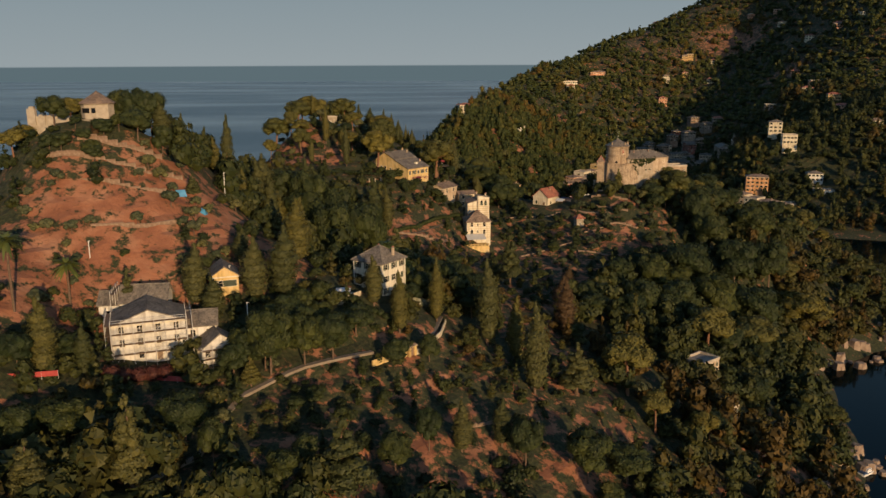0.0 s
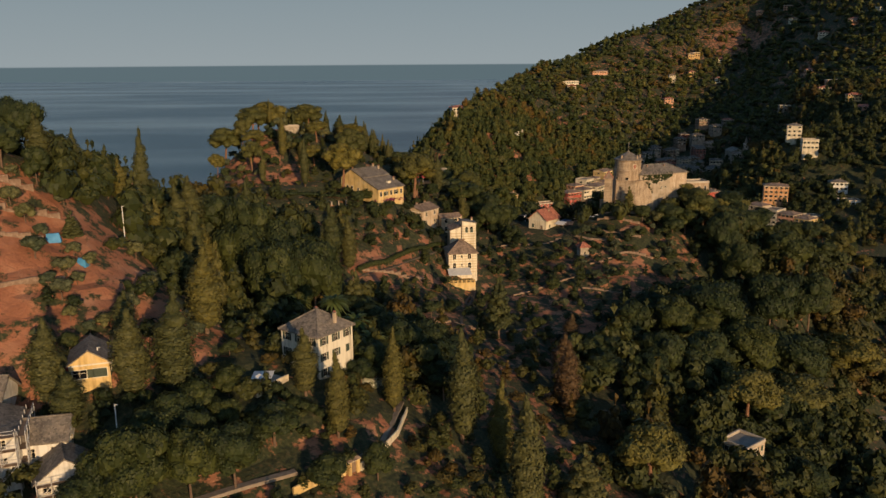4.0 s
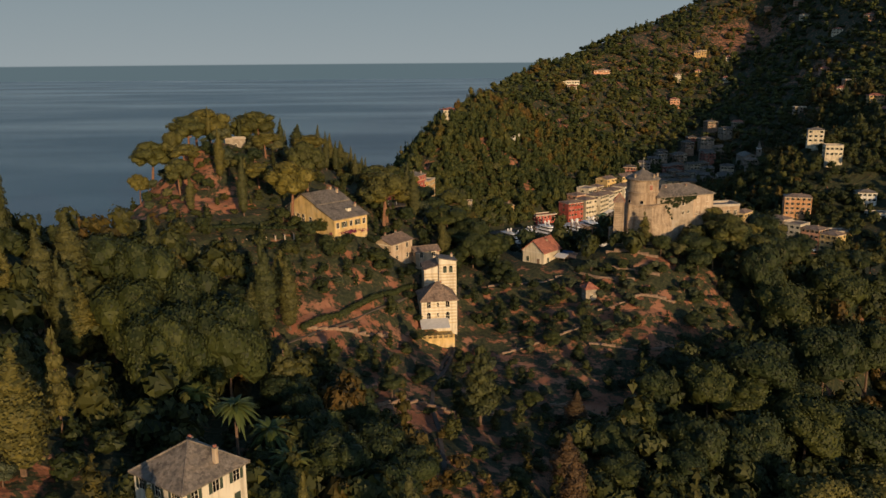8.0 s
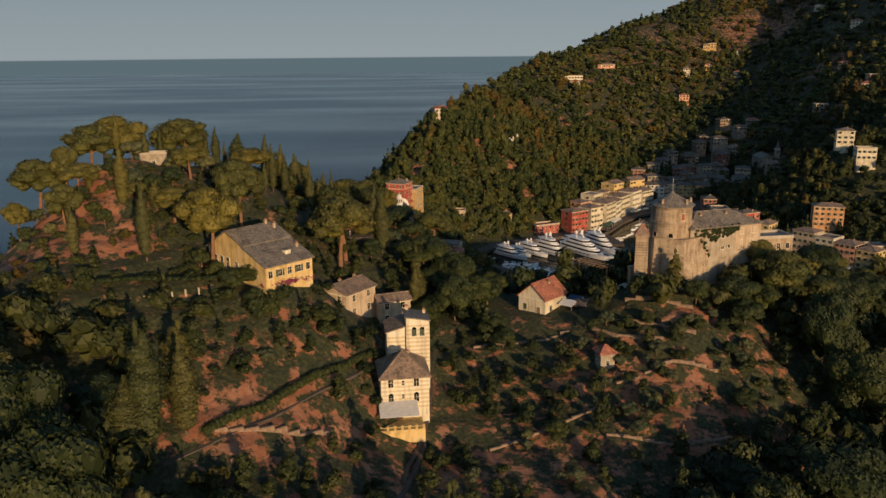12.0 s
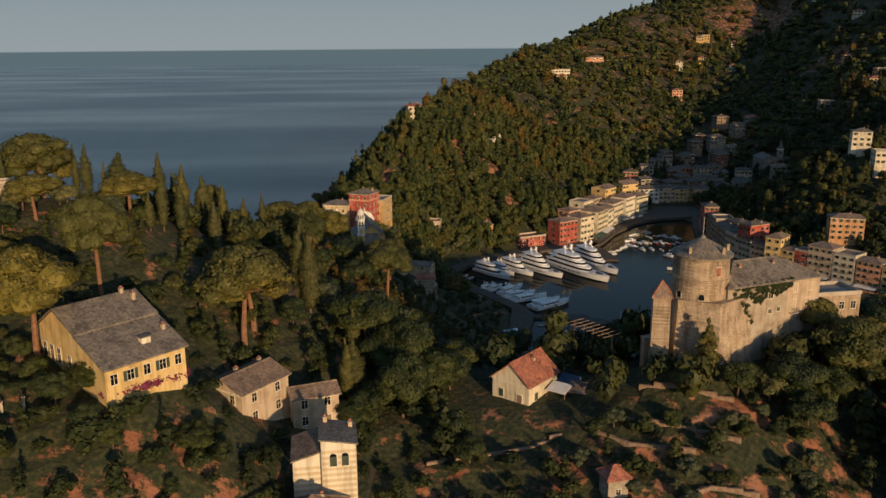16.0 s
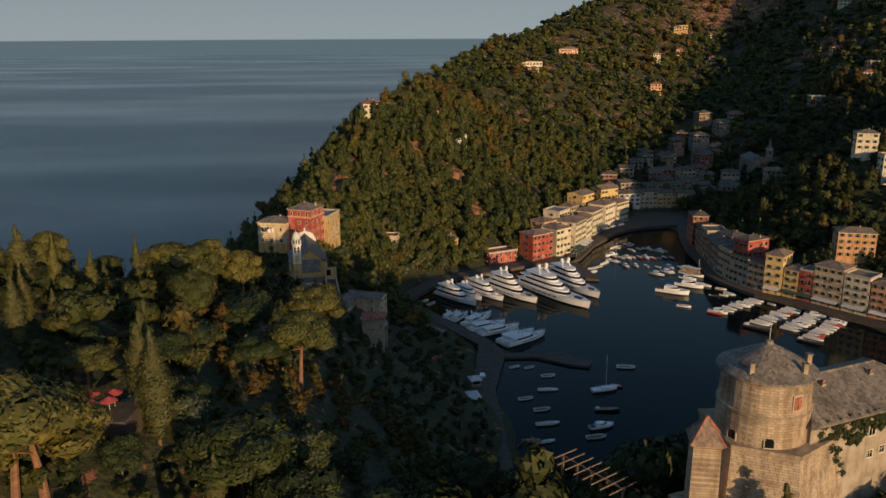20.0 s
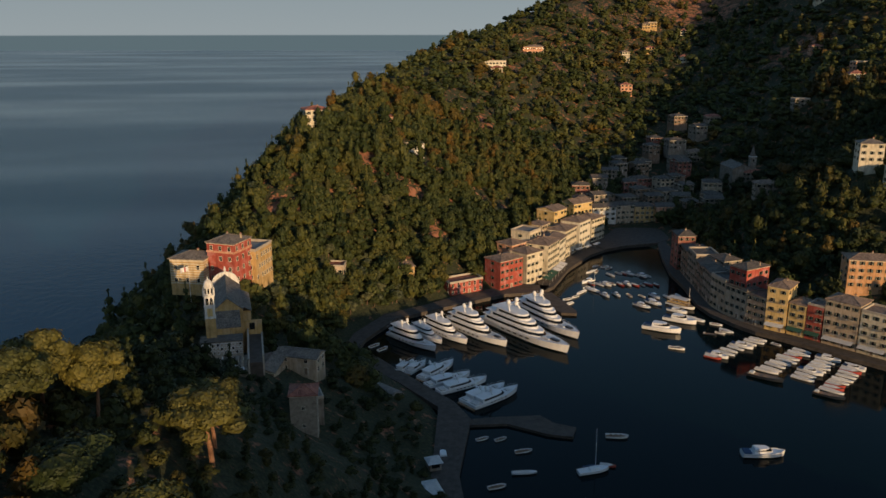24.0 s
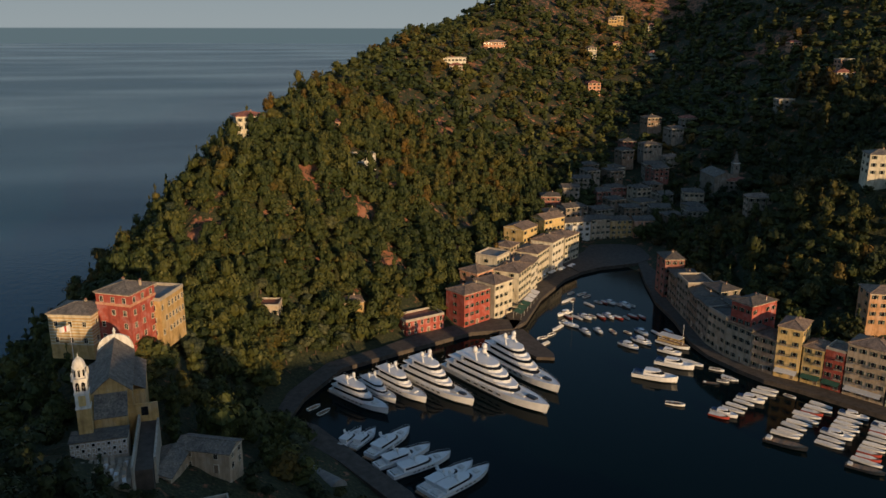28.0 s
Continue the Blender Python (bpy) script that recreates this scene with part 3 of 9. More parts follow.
def window_meshes(w, h, frame_mat, shutter_mat, arched=False):
    fr, pane, sh = Mesh(), Mesh(), Mesh()
    t = 0.1
    for x0, x1, z0, z1 in ((-w / 2 - t, -w / 2, 0, h), (w / 2, w / 2 + t, 0, h), (-w / 2 - t, w / 2 + t, h, h + t), (-w / 2 - 0.12, w / 2 + 0.12, -0.12, 0)):
        fr.box(x0, x1, -0.09, 0.05, z0, z1, frame_mat)
    if arched:
        n = 8
        ring = [(w / 2 * math.cos(math.pi * k / n), h + w / 2 * math.sin(math.pi * k / n)) for k in range(n + 1)]
        fr.solid([(x * 1.12, -0.08, h + (z - h) * 1.12) for x, z in ring] + [(x * 1.12, 0.02, h + (z - h) * 1.12) for x, z in ring],
                 [tuple(range(n, -1, -1))] + [(k, k + 1, n + 2 + k, n + 1 + k) for k in range(n)], frame_mat)
        pane.solid([(x, -0.11, z) for x, z in ring], [tuple(range(n, -1, -1))], M_GLASS)
    pane.box(-w / 2, w / 2, -0.03, 0.04, 0, h, M_GLASS)
    pane.box(-0.03, 0.03, -0.05, -0.03, 0, h, frame_mat)
    pane.box(-w / 2, w / 2, -0.05, -0.03, h * 0.6, h * 0.6 + 0.05, frame_mat)
    sw = w / 2
    sh.box(0, sw, -0.10, -0.03, 0, h, shutter_mat)
    for k in range(5):
        sh.box(0.05, sw - 0.05, -0.12, -0.10, h * (k + 0.15) / 5, h * (k + 0.7) / 5, shutter_mat)
    # the same window as one stepped strip, for houses far off
    whole, seen, t = Mesh(), {}, 0.1
    prof = [(-w - 0.08, 0.02), (-w - 0.08, -0.09), (-w / 2 - 0.08, -0.09), (-w / 2 - 0.08, -0.06), (-w / 2, -0.06), (-w / 2, -0.03), (w / 2, -0.03), (w / 2, -0.06), (w / 2 + 0.08, -0.06), (w / 2 + 0.08, -0.09), (w + 0.08, -0.09), (w + 0.08, 0.02)]
    mats = [shutter_mat, shutter_mat, shutter_mat, frame_mat, frame_mat, M_GLASS, frame_mat, frame_mat, shutter_mat, shutter_mat, shutter_mat]
    n = len(prof)
    whole.v = [(x, y, z) for z in (0.0, h) for x, y in prof]
    for k in range(n - 1):
        whole.f.append((k, k + 1, n + k + 1, n + k))
        whole.m.append(whole.slot(mats[k]))
    whole.f += [tuple(range(n, 2 * n)), tuple(reversed(range(n)))]
    whole.m += [whole.slot(frame_mat)] * 2
    return fr.data("window"), pane.data("pane"), sh.data("shutter"), whole.data("window")


WINDOWS = {
    "plain": window_meshes(1.0, 1.5, P_STRIPE_A, M_SHUTTER),
    "tall": window_meshes(1.1, 2.4, P_STRIPE_A, M_SHUTTER),
    "small": window_meshes(0.8, 0.9, P_STRIPE_A, M_SHUTTER),
    "arch": window_meshes(1.0, 1.5, P_STRIPE_A, M_SHUTTER, True),
    "wide": window_meshes(2.2, 1.5, P_STRIPE_A, M_SHUTTER),
    "slit": window_meshes(0.5, 0.8, P_STRIPE_A, M_SHUTTER, True),
}
WIDTHS = {"plain": 1.0, "tall": 1.1, "small": 0.8, "arch": 1.0, "wide": 2.2, "slit": 0.5}


def add_window(parent, side, along_wall, z, w, d, style="plain", shutters="open", fine=True):
    """side 0 front (-y), 1 right (+x), 2 back, 3 left; along_wall is measured from the wall's middle."""
    fr, pane, sh, whole = WINDOWS[style]
    half = d / 2 if side in (0, 2) else w / 2
    m = pose(0, 0, 0, 0, 0, 90 * side) @ pose(along_wall, -half, z)
    win = part("window", fr if fine else whole, parent)
    win.matrix_local = m
    if not fine:
        return win
    part("pane", pane, win)
    if shutters:
        ww = WIDTHS[style] / 2
        for x in ((-ww - ww - 0.08, ww + 0.08) if shutters == "open" else (-ww, 0.0)):
            s = part("shutter", sh, win)
            s.matrix_local = pose(x, 0, 0)
    return win


def roof_mesh(w, d, rise, kind, mat, over=0.45, thick=0.22):
    """Roof from its eaves (z = 0) up. kind: hip, gable_x (ridge along x), gable_y, shed, flat."""
    r = Mesh()
    x, y = w / 2 + over, d / 2 + over
    drop = rise * over / (min(w, d) / 2)
    if kind == "hip":
        if w >= d:
            a, b = (-(w - d) / 2 - 0.05, 0), ((w - d) / 2 + 0.05, 0)
        else:
            a, b = (0, -(d - w) / 2 - 0.05), (0, (d - w) / 2 + 0.05)
        base = [(-x, -y, -drop), (x, -y, -drop), (x, y, -drop), (-x, y, -drop), (*a, rise), (*b, rise)]
        faces = [(0, 1, 5, 4), (1, 2, 5), (2, 3, 4, 5), (3, 0, 4)] if w >= d else [(0, 1, 4), (1, 2, 5, 4), (2, 3, 5), (3, 0, 4, 5)]
        low = [(px_, py_, pz_ - thick) for px_, py_, pz_ in base]
        r.solid(base + low, faces + [tuple(i + 6 for i in reversed(f)) for f in faces] + [(i, i + 6, (i + 1) % 4 + 6, (i + 1) % 4) for i in range(4)], mat)
        cap = 0.14
        for (cx, cy) in ((-x, -y), (x, -y), (x, y), (-x, y)):
            e = a if (cx < 0 if w >= d else cy < 0) else b
            r.tube((cx, cy, -drop + 0.02), (*e, rise + 0.03), cap, mat, 5)
        r.tube((*a, rise + 0.03), (*b, rise + 0.03), cap, mat, 5)
    elif kind in ("gable_x", "gable_y"):
        drop = rise * over / ((d if kind == "gable_x" else w) / 2)
        if kind == "gable_x":
            base = [(-x, -y, -drop), (x, -y, -drop), (x, 0, rise), (-x, 0, rise), (-x, y, -drop), (x, y, -drop)]
        else:
            base = [(-x, -y, -drop), (-x, y, -drop), (0, y, rise), (0, -y, rise), (x, -y, -drop), (x, y, -drop)]
        low = [(px_, py_, pz_ - thick) for px_, py_, pz_ in base]
        fl = [(0, 1, 2, 3), (3, 2, 5, 4)] if kind == "gable_x" else [(1, 0, 3, 2), (2, 3, 4, 5)]
        rim = [(0, 1), (1, 2), (2, 5), (5, 4), (4, 3), (3, 0)]
        r.solid(base + low, fl + [tuple(i + 6 for i in reversed(f)) for f in fl] + [(b_, a_, a_ + 6, b_ + 6) for a_, b_ in rim], mat)
        r.tube(base[3], base[2], 0.15, mat, 5)
    elif kind == "shed":
        base = [(-x, -y, rise), (x, -y, rise), (x, y, 0), (-x, y, 0)]
        r.solid(base + [(a_, b_, c_ - thick) for a_, b_, c_ in base], [(0, 1, 2, 3), (7, 6, 5, 4), (1, 0, 4, 5), (2, 1, 5, 6), (3, 2, 6, 7), (0, 3, 7, 4)], mat)
    else:
        r.box(-w / 2 + 0.3, w / 2 - 0.3, -d / 2 + 0.3, d / 2 - 0.3, 0.0, 0.12, mat)
        for x0, x1, y0, y1 in ((-w / 2 - 0.1, w / 2 + 0.1, -d / 2 - 0.1, -d / 2 + 0.28), (-w / 2 - 0.1, w / 2 + 0.1, d / 2 - 0.28, d / 2 + 0.1),
                               (-w / 2 - 0.1, -w / 2 + 0.28, -d / 2 + 0.28, d / 2 - 0.28), (w / 2 - 0.28, w / 2 + 0.1, -d / 2 + 0.28, d / 2 - 0.28)):
            r.box(x0, x1, y0, y1, 0.0, max(rise, 0.5), M_STONE_PALE)
    return r


def wall_mesh(w, d, h, mat, rise=0.0, kind="hip", sunk=4.0, bands=None):
    """Outer walls; bands: alternate courses of a second colour, a little proud."""
    b = Mesh()
    b.box(-w / 2, w / 2, -d / 2, d / 2, -sunk, h, mat)
    if kind == "gable_x":
        for s in (-1, 1):
            b.solid([(s * w / 2, -d / 2, h), (s * w / 2, d / 2, h), (s * w / 2, 0, h + rise - 0.12), (s * (w / 2 - 0.4), -d / 2, h), (s * (w / 2 - 0.4), d / 2, h), (s * (w / 2 - 0.4), 0, h + rise - 0.12)],
                    [(0, 1, 2) if s > 0 else (2, 1, 0), (5, 4, 3) if s > 0 else (3, 4, 5)], mat)
    if kind == "gable_y":
        for s in (-1, 1):
            b.solid([(-w / 2, s * d / 2, h), (w / 2, s * d / 2, h), (0, s * d / 2, h + rise - 0.12), (-w / 2, s * (d / 2 - 0.4), h), (w / 2, s * (d / 2 - 0.4), h), (0, s * (d / 2 - 0.4), h + rise - 0.12)],
                    [(2, 1, 0) if s > 0 else (0, 1, 2), (3, 4, 5) if s > 0 else (5, 4, 3)], mat)
    return b


def chimney(parent, x, y, z, h=1.4, mat=None):
    c = Mesh()
    c.box(-0.3, 0.3, -0.25, 0.25, -1.2, h, mat or P_BEIGE)
    c.box(-0.4, 0.4, -0.33, 0.33, h, h + 0.12, M_SLATE)
    c.box(-0.2, 0.2, -0.16, 0.16, h + 0.12, h + 0.4, M_TILE_RED)
    ob = part("chimney", c, parent)
    ob.location = (x, y, z)
    return ob


RND = random.Random(7)


def house(name, label, x, y, z, w, d, h, rot, roof="hip", rise=1.8, wall=None, tiles=None, floors=3, cols=(3, 2, 0, 2), style="plain",
          shutters="open", fine=True, chimneys=1, door=True, group="", cornice=True, sunk=4.0, bands=None, category="house", storey0=0.9):
    wall, tiles = wall or P_CREAM, tiles or M_SLATE
    ob = thing(name, pose(x, y, z, 0, 0, rot), label, category, group)
    FOOTPRINTS.append((x, y, max(w, d) * 0.55 + (1.5 if fine else 0.5)))
    part("wall", wall_mesh(w, d, h, wall, rise, roof, sunk, bands), ob)
    if bands:
        for k in range(int((h - 0.5) / 0.9)):
            c = Mesh()
            c.box(-w / 2 - 0.02, w / 2 + 0.02, -d / 2 - 0.02, d / 2 + 0.02, 0.3 + 0.9 * k, 0.75 + 0.9 * k, bands)
            part("band", c, ob)
    rf = part("roof", roof_mesh(w, d, rise, roof, tiles), ob)
    rf.location = (0, 0, h + 0.02)
    if cornice and roof != "flat":
        c = Mesh()
        for x0, x1, y0, y1 in ((-w / 2 - 0.12, w / 2 + 0.12, -d / 2 - 0.12, -d / 2 - 0.003), (-w / 2 - 0.12, w / 2 + 0.12, d / 2 + 0.003, d / 2 + 0.12), (-w / 2 - 0.12, -w / 2 - 0.003, -d / 2, d / 2), (w / 2 + 0.003, w / 2 + 0.12, -d / 2, d / 2)):
            c.box(x0, x1, y0, y1, h - 0.62, h - 0.34, P_STRIPE_A)
        part("cornice", c, ob)
    fh = h / floors
    for side in range(4):
        length = w if side in (0, 2) else d
        n = cols[side] if fine else min(cols[side], max(1, int(length / 2.9)))
        for f in range(floors):
            for k in range(n):
                if RND.random() < 0.05:
                    continue
                a = (k + 0.5) * length / n - length / 2
                sh = shutters if RND.random() < 0.75 else ("closed" if shutters else None)
                if door and f == 0 and side == 0 and k == n // 2:
                    dm = Mesh()
                    dm.box(-0.55, 0.55, -0.08, 0.05, 0, 2.1, M_WOOD)
                    dm.box(-0.7, -0.55, -0.12, 0.05, 0, 2.25, P_STRIPE_A), dm.box(0.55, 0.7, -0.12, 0.05, 0, 2.25, P_STRIPE_A), dm.box(-0.55, 0.55, -0.12, 0.05, 2.1, 2.25, P_STRIPE_A)
                    dr = part("door", dm, ob)
                    dr.matrix_local = pose(a, -d / 2, 0.05)
                    continue
                add_window(ob, side, a, f * fh + storey0, w, d, style if f or style != "arch" else "arch", sh, fine)
    for k in range(chimneys):
        chimney(ob, (k - (chimneys - 1) / 2) * w * 0.5 + w * 0.13, d * 0.12, h + rise * 0.6, 0.9)
    return ob


# villa with the hipped roof
house("villa", "cream three-storey villa with a grey hipped slate roof among palms", 4.6, 420.5, 63.2, 9.8, 9.8, 9.4, -39, "hip", 3.3, P_STRIPE_A, M_SLATE, 3, (3, 3, 2, 3), chimneys=2)
# small yellow house on the bare slope
house("cottage", "small yellow gabled cottage on the bare red slope", -32.9, 403.6, 70.2, 6.4, 8.0, 3.7, 16, "gable_y", 2.2, P_YELLOW, M_SLATE, 1, (2, 2, 0, 2), "wide", chimneys=0, door=False)
# the large yellow house
def farmhouse():
    ob = thing("farmhouse", pose(12.4, 558.0, 76, 0, 0, -45), "large yellow gabled house with a worn slate roof", "house")
    FOOTPRINTS.append((12.4, 558, 11)), FOOTPRINTS.append((20, 552, 5)), FOOTPRINTS.append((5, 566, 5))
    w, d, ridge, zl, zr, za = 20.5, 12.5, -3.2, 5.2, 3.6, 9.4
    prof = [(-w / 2, -4), (w / 2, -4), (w / 2, zr), (ridge, za), (-w / 2, zl)]
    m = Mesh()
    m.solid([(x, -d / 2, z) for x, z in prof] + [(x, d / 2, z) for x, z in prof], [(0, 1, 2, 3, 4), (9, 8, 7, 6, 5)] + [(i + 5, (i + 1) % 5 + 5, (i + 1) % 5, i) for i in range(5)], P_YELLOW)
    part("wall", m, ob)

    def slab(name, xa, za_, xb, zb, y0, y1):
        q = Mesh()
        v = [(xa, y0, za_), (xb, y0, zb), (xb, y1, zb), (xa, y1, za_)]
        q.solid([(x, y, z + 0.3) for x, y, z in v] + [(x, y, z + 0.05) for x, y, z in v], [(0, 1, 2, 3), (7, 6, 5, 4), (0, 4, 5, 1), (1, 5, 6, 2), (2, 6, 7, 3), (3, 7, 4, 0)], M_SLATE)
        return part(name, q, ob)
    sl = (zr - za) / (w / 2 - ridge)
    mid = ridge + 6.2
    slab("upper_roof", ridge, za, mid, za + sl * (mid - ridge), -d / 2 - 0.4, d / 2 + 0.4)
    slab("lower_roof", mid - 0.3, za + sl * (mid - 0.3 - ridge) - 0.28, w / 2 + 0.6, zr + sl * 0.6 - 0.28 + 0.25, -d / 2 - 0.4, d / 2 + 0.4)
    slab("back_roof", -w / 2 - 0.5, zl - 0.3, ridge, za, -d / 2 - 0.4, d / 2 + 0.4)
    for x in (-7.4, -5.2, -3.0):
        add_window(ob, 0, x, 1.2, w, d, "tall", None)
    for x in (0.2, 4.6):
        add_window(ob, 0, x, 1.6, w, d, "plain", None)
    for k in range(5):
        add_window(ob, 1, -5.0 + 2.5 * k, 1.0, w, d, "plain", "open" if k % 2 else None)
    dm = Mesh()
    dm.box(-0.5, 0.5, -0.7, 0.7, 0, 1.1, P_STRIPE_A), dm.box(-0.62, 0.62, -0.85, 0.85, 1.1, 1.25, M_SLATE)
    q = part("dormer", dm, ob)
    q.location = (7.6, 1.5, 4.5)
    for x, y, z in ((-3.0, 4.2, 9.3), (-1.0, 5.0, 8.8), (6.2, 5.4, 5.2)):
        chimney(ob, x, y, z, 1.0)


farmhouse()
house("stone_house", "beige three-storey house with small dark windows", 30.7, 567, 59.5, 10.4, 8.7, 9.6, 52, "gable_x", 1.6, P_BEIGE, M_TILE_BROWN, 3, (2, 2, 0, 2), "plain", shutters=None, chimneys=2)
house("annex", "low beige annex with a slate shed roof", 41.2, 569.2, 59.5, 7.8, 5.2, 6.0, 17, "gable_x", 1.0, P_BEIGE, M_TILE_BROWN, 2, (2, 1, 0, 1), "plain", shutters=None, chimneys=0)
# pale striped house
striped = house("striped_house", "pale banded house with arched windows and hipped roof", 43.2, 539.6, 52, 9.8, 9.6, 7.3, 5, "hip", 3.6, P_STRIPE_A, M_TILE_BROWN, 2, (0, 2, 0, 2), "arch", shutters=None, chimneys=1, bands=P_STRIPE_B, door=False, cornice=False)
for wx, wz, style in ((-2.9, 5.0, "arch"), (2.3, 5.0, "arch"), (-2.9, 1.7, "arch"), (2.3, 1.7, "arch"), (-0.4, 5.3, "slit"), (-0.4, 2.4, "slit")):
    add_window(striped, 0, wx, wz, 9.8, 9.6, style, None)


def striped_tower():
    ob = thing("striped_tower", pose(44.3, 549.4, 54, 0, 0, 4), "tall pale banded tower with a low wing and sloping slate roofs", "house")
    FOOTPRINTS.append((44.3, 549.4, 7))
    blocks = (("wall", -0.4, 4.6, -4.2, 3.4, 14.1, 13.2, 12.6, M_SLATE), ("wing_wall", -4.5, -0.44, -3.4, 3.2, 10.7, 11.9, 11.6, M_TILE_BROWN))
    for name, x0, x1, y0, y1, za, zb, back, mat in blocks:
        m = Mesh()
        drop = back - zb if name == "wall" else 0.5
        top = [(x0, y0, za), (x1, y0, zb), (x1, y1, zb + drop), (x0, y1, za + drop)]
        m.solid([(x, y, -5) for x, y, z in top] + top, [(3, 2, 1, 0), (4, 5, 6, 7), (0, 1, 5, 4), (1, 2, 6, 5), (2, 3, 7, 6), (3, 0, 4, 7)], P_STRIPE_A)
        wall = part(name, m, ob)
        for k in range(int((min(za, zb) - 0.6) / 0.9)):
            c = Mesh()
            c.box(x0 - 0.02, x1 + 0.02, y0 - 0.02, y1 + 0.02, 0.3 + 0.9 * k, 0.75 + 0.9 * k, P_STRIPE_B)
            part("band", c, wall)
        r = Mesh()
        slope, e = (zb - za) / (x1 - x0), 0.3
        lid = [(x0 - e, y0 - e, za - slope * e), (x1 + (e if name == "wall" else 0), y0 - e, zb), (x1 + (e if name == "wall" else 0), y1 + e, zb + drop), (x0 - e, y1 + e, za - slope * e + drop)]
        r.solid([(x, y, z + 0.03) for x, y, z in lid] + [(x, y, z + 0.26) for x, y, z in lid], [(3, 2, 1, 0), (4, 5, 6, 7), (0, 1, 5, 4), (1, 2, 6, 5), (2, 3, 7, 6), (3, 0, 4, 7)], mat)
        part("roof" if name == "wall" else "wing_roof", r, ob)
    for x in (1.3, 3.0):
        add_window(ob, 0, x, 10.0, 9.2, 8.4, "arch", "closed")
    for y, z in ((-1.5, 9.6), (1.2, 5.6)):
        add_window(ob, 1, y, z, 9.2, 8.4, "plain", None)
    chimney(ob, 4.0, 1.6, 13.0, 1.0), chimney(ob, 0.3, 2.6, 13.6, 1.0)


striped_tower()
# house with the red roof
house("red_roof_house", "cream cottage under a red tiled gable", 80.2, 581, 57.5, 8.2, 9.6, 4.6, -44.5, "gable_y", 3.4, P_CREAM, M_TILE_RED, 1, (2, 2, 0, 1), "plain", "closed", chimneys=1)
house("garden_shed", "small stone shed with a red tiled roof", 89.2, 552, 53, 3.4, 3.2, 4.0, 10, "hip", 1.2, M_STONE, M_TILE_RED, 1, (1, 0, 0, 1), "small", None, chimneys=0, door=False)
# house under scaffolding, in four blocks
house("scaffold_house", "white gabled house wrapped in scaffolding", -46.2, 386.4, 59.8, 15, 10.5, 8.9, 16, "gable_y", 2.8, P_WHITE, M_SLATE, 3, (4, 3, 0, 2), "plain", None, chimneys=0)
house("upper_wing", "white upper wing of the house under repair", -49.4, 396.8, 61, 10.2, 8.0, 9.0, 4, "gable_x", 3.0, P_WHITE, M_SLATE, 2, (3, 1, 0, 1), "plain", None, chimneys=0, cornice=False)
house("west_wing", "small white wing with a grey roof", -57.2, 396.6, 61, 4.6, 6.5, 8.4, 4, "gable_x", 2.2, P_WHITE, M_SLATE, 2, (1, 1, 0, 1), "plain", None, chimneys=0, cornice=False)
house("side_wing", "white side wing with a slate roof", -35.6, 390.0, 59, 6.8, 7.5, 7.2, 10, "gable_x", 2.4, P_WHITE, M_SLATE, 2, (2, 1, 0, 1), "plain", None, chimneys=0)
house("lower_wing", "white lower wing with a dark gable", -31.2, 384.4, 56.6, 8.2, 6.8, 6.2, 24, "gable_y", 2.9, P_WHITE, M_SLATE, 2, (3, 1, 0, 1), "plain", None, chimneys=0)
house("terrace_villa", "pale villa with roof terraces in the wood", 104, 444, 26.5, 8, 7, 5.6, 35, "flat", 0.9, P_BEIGE, M_CONC, 2, (3, 2, 0, 2), chimneys=0)
house("lower_lodge", "small stone lodge above the shore", 106, 428, 20.5, 5, 4.5, 3.0, 30, "flat", 0.6, M_STONE, M_CONC, 1, (2, 1, 0, 1), chimneys=0, door=False)


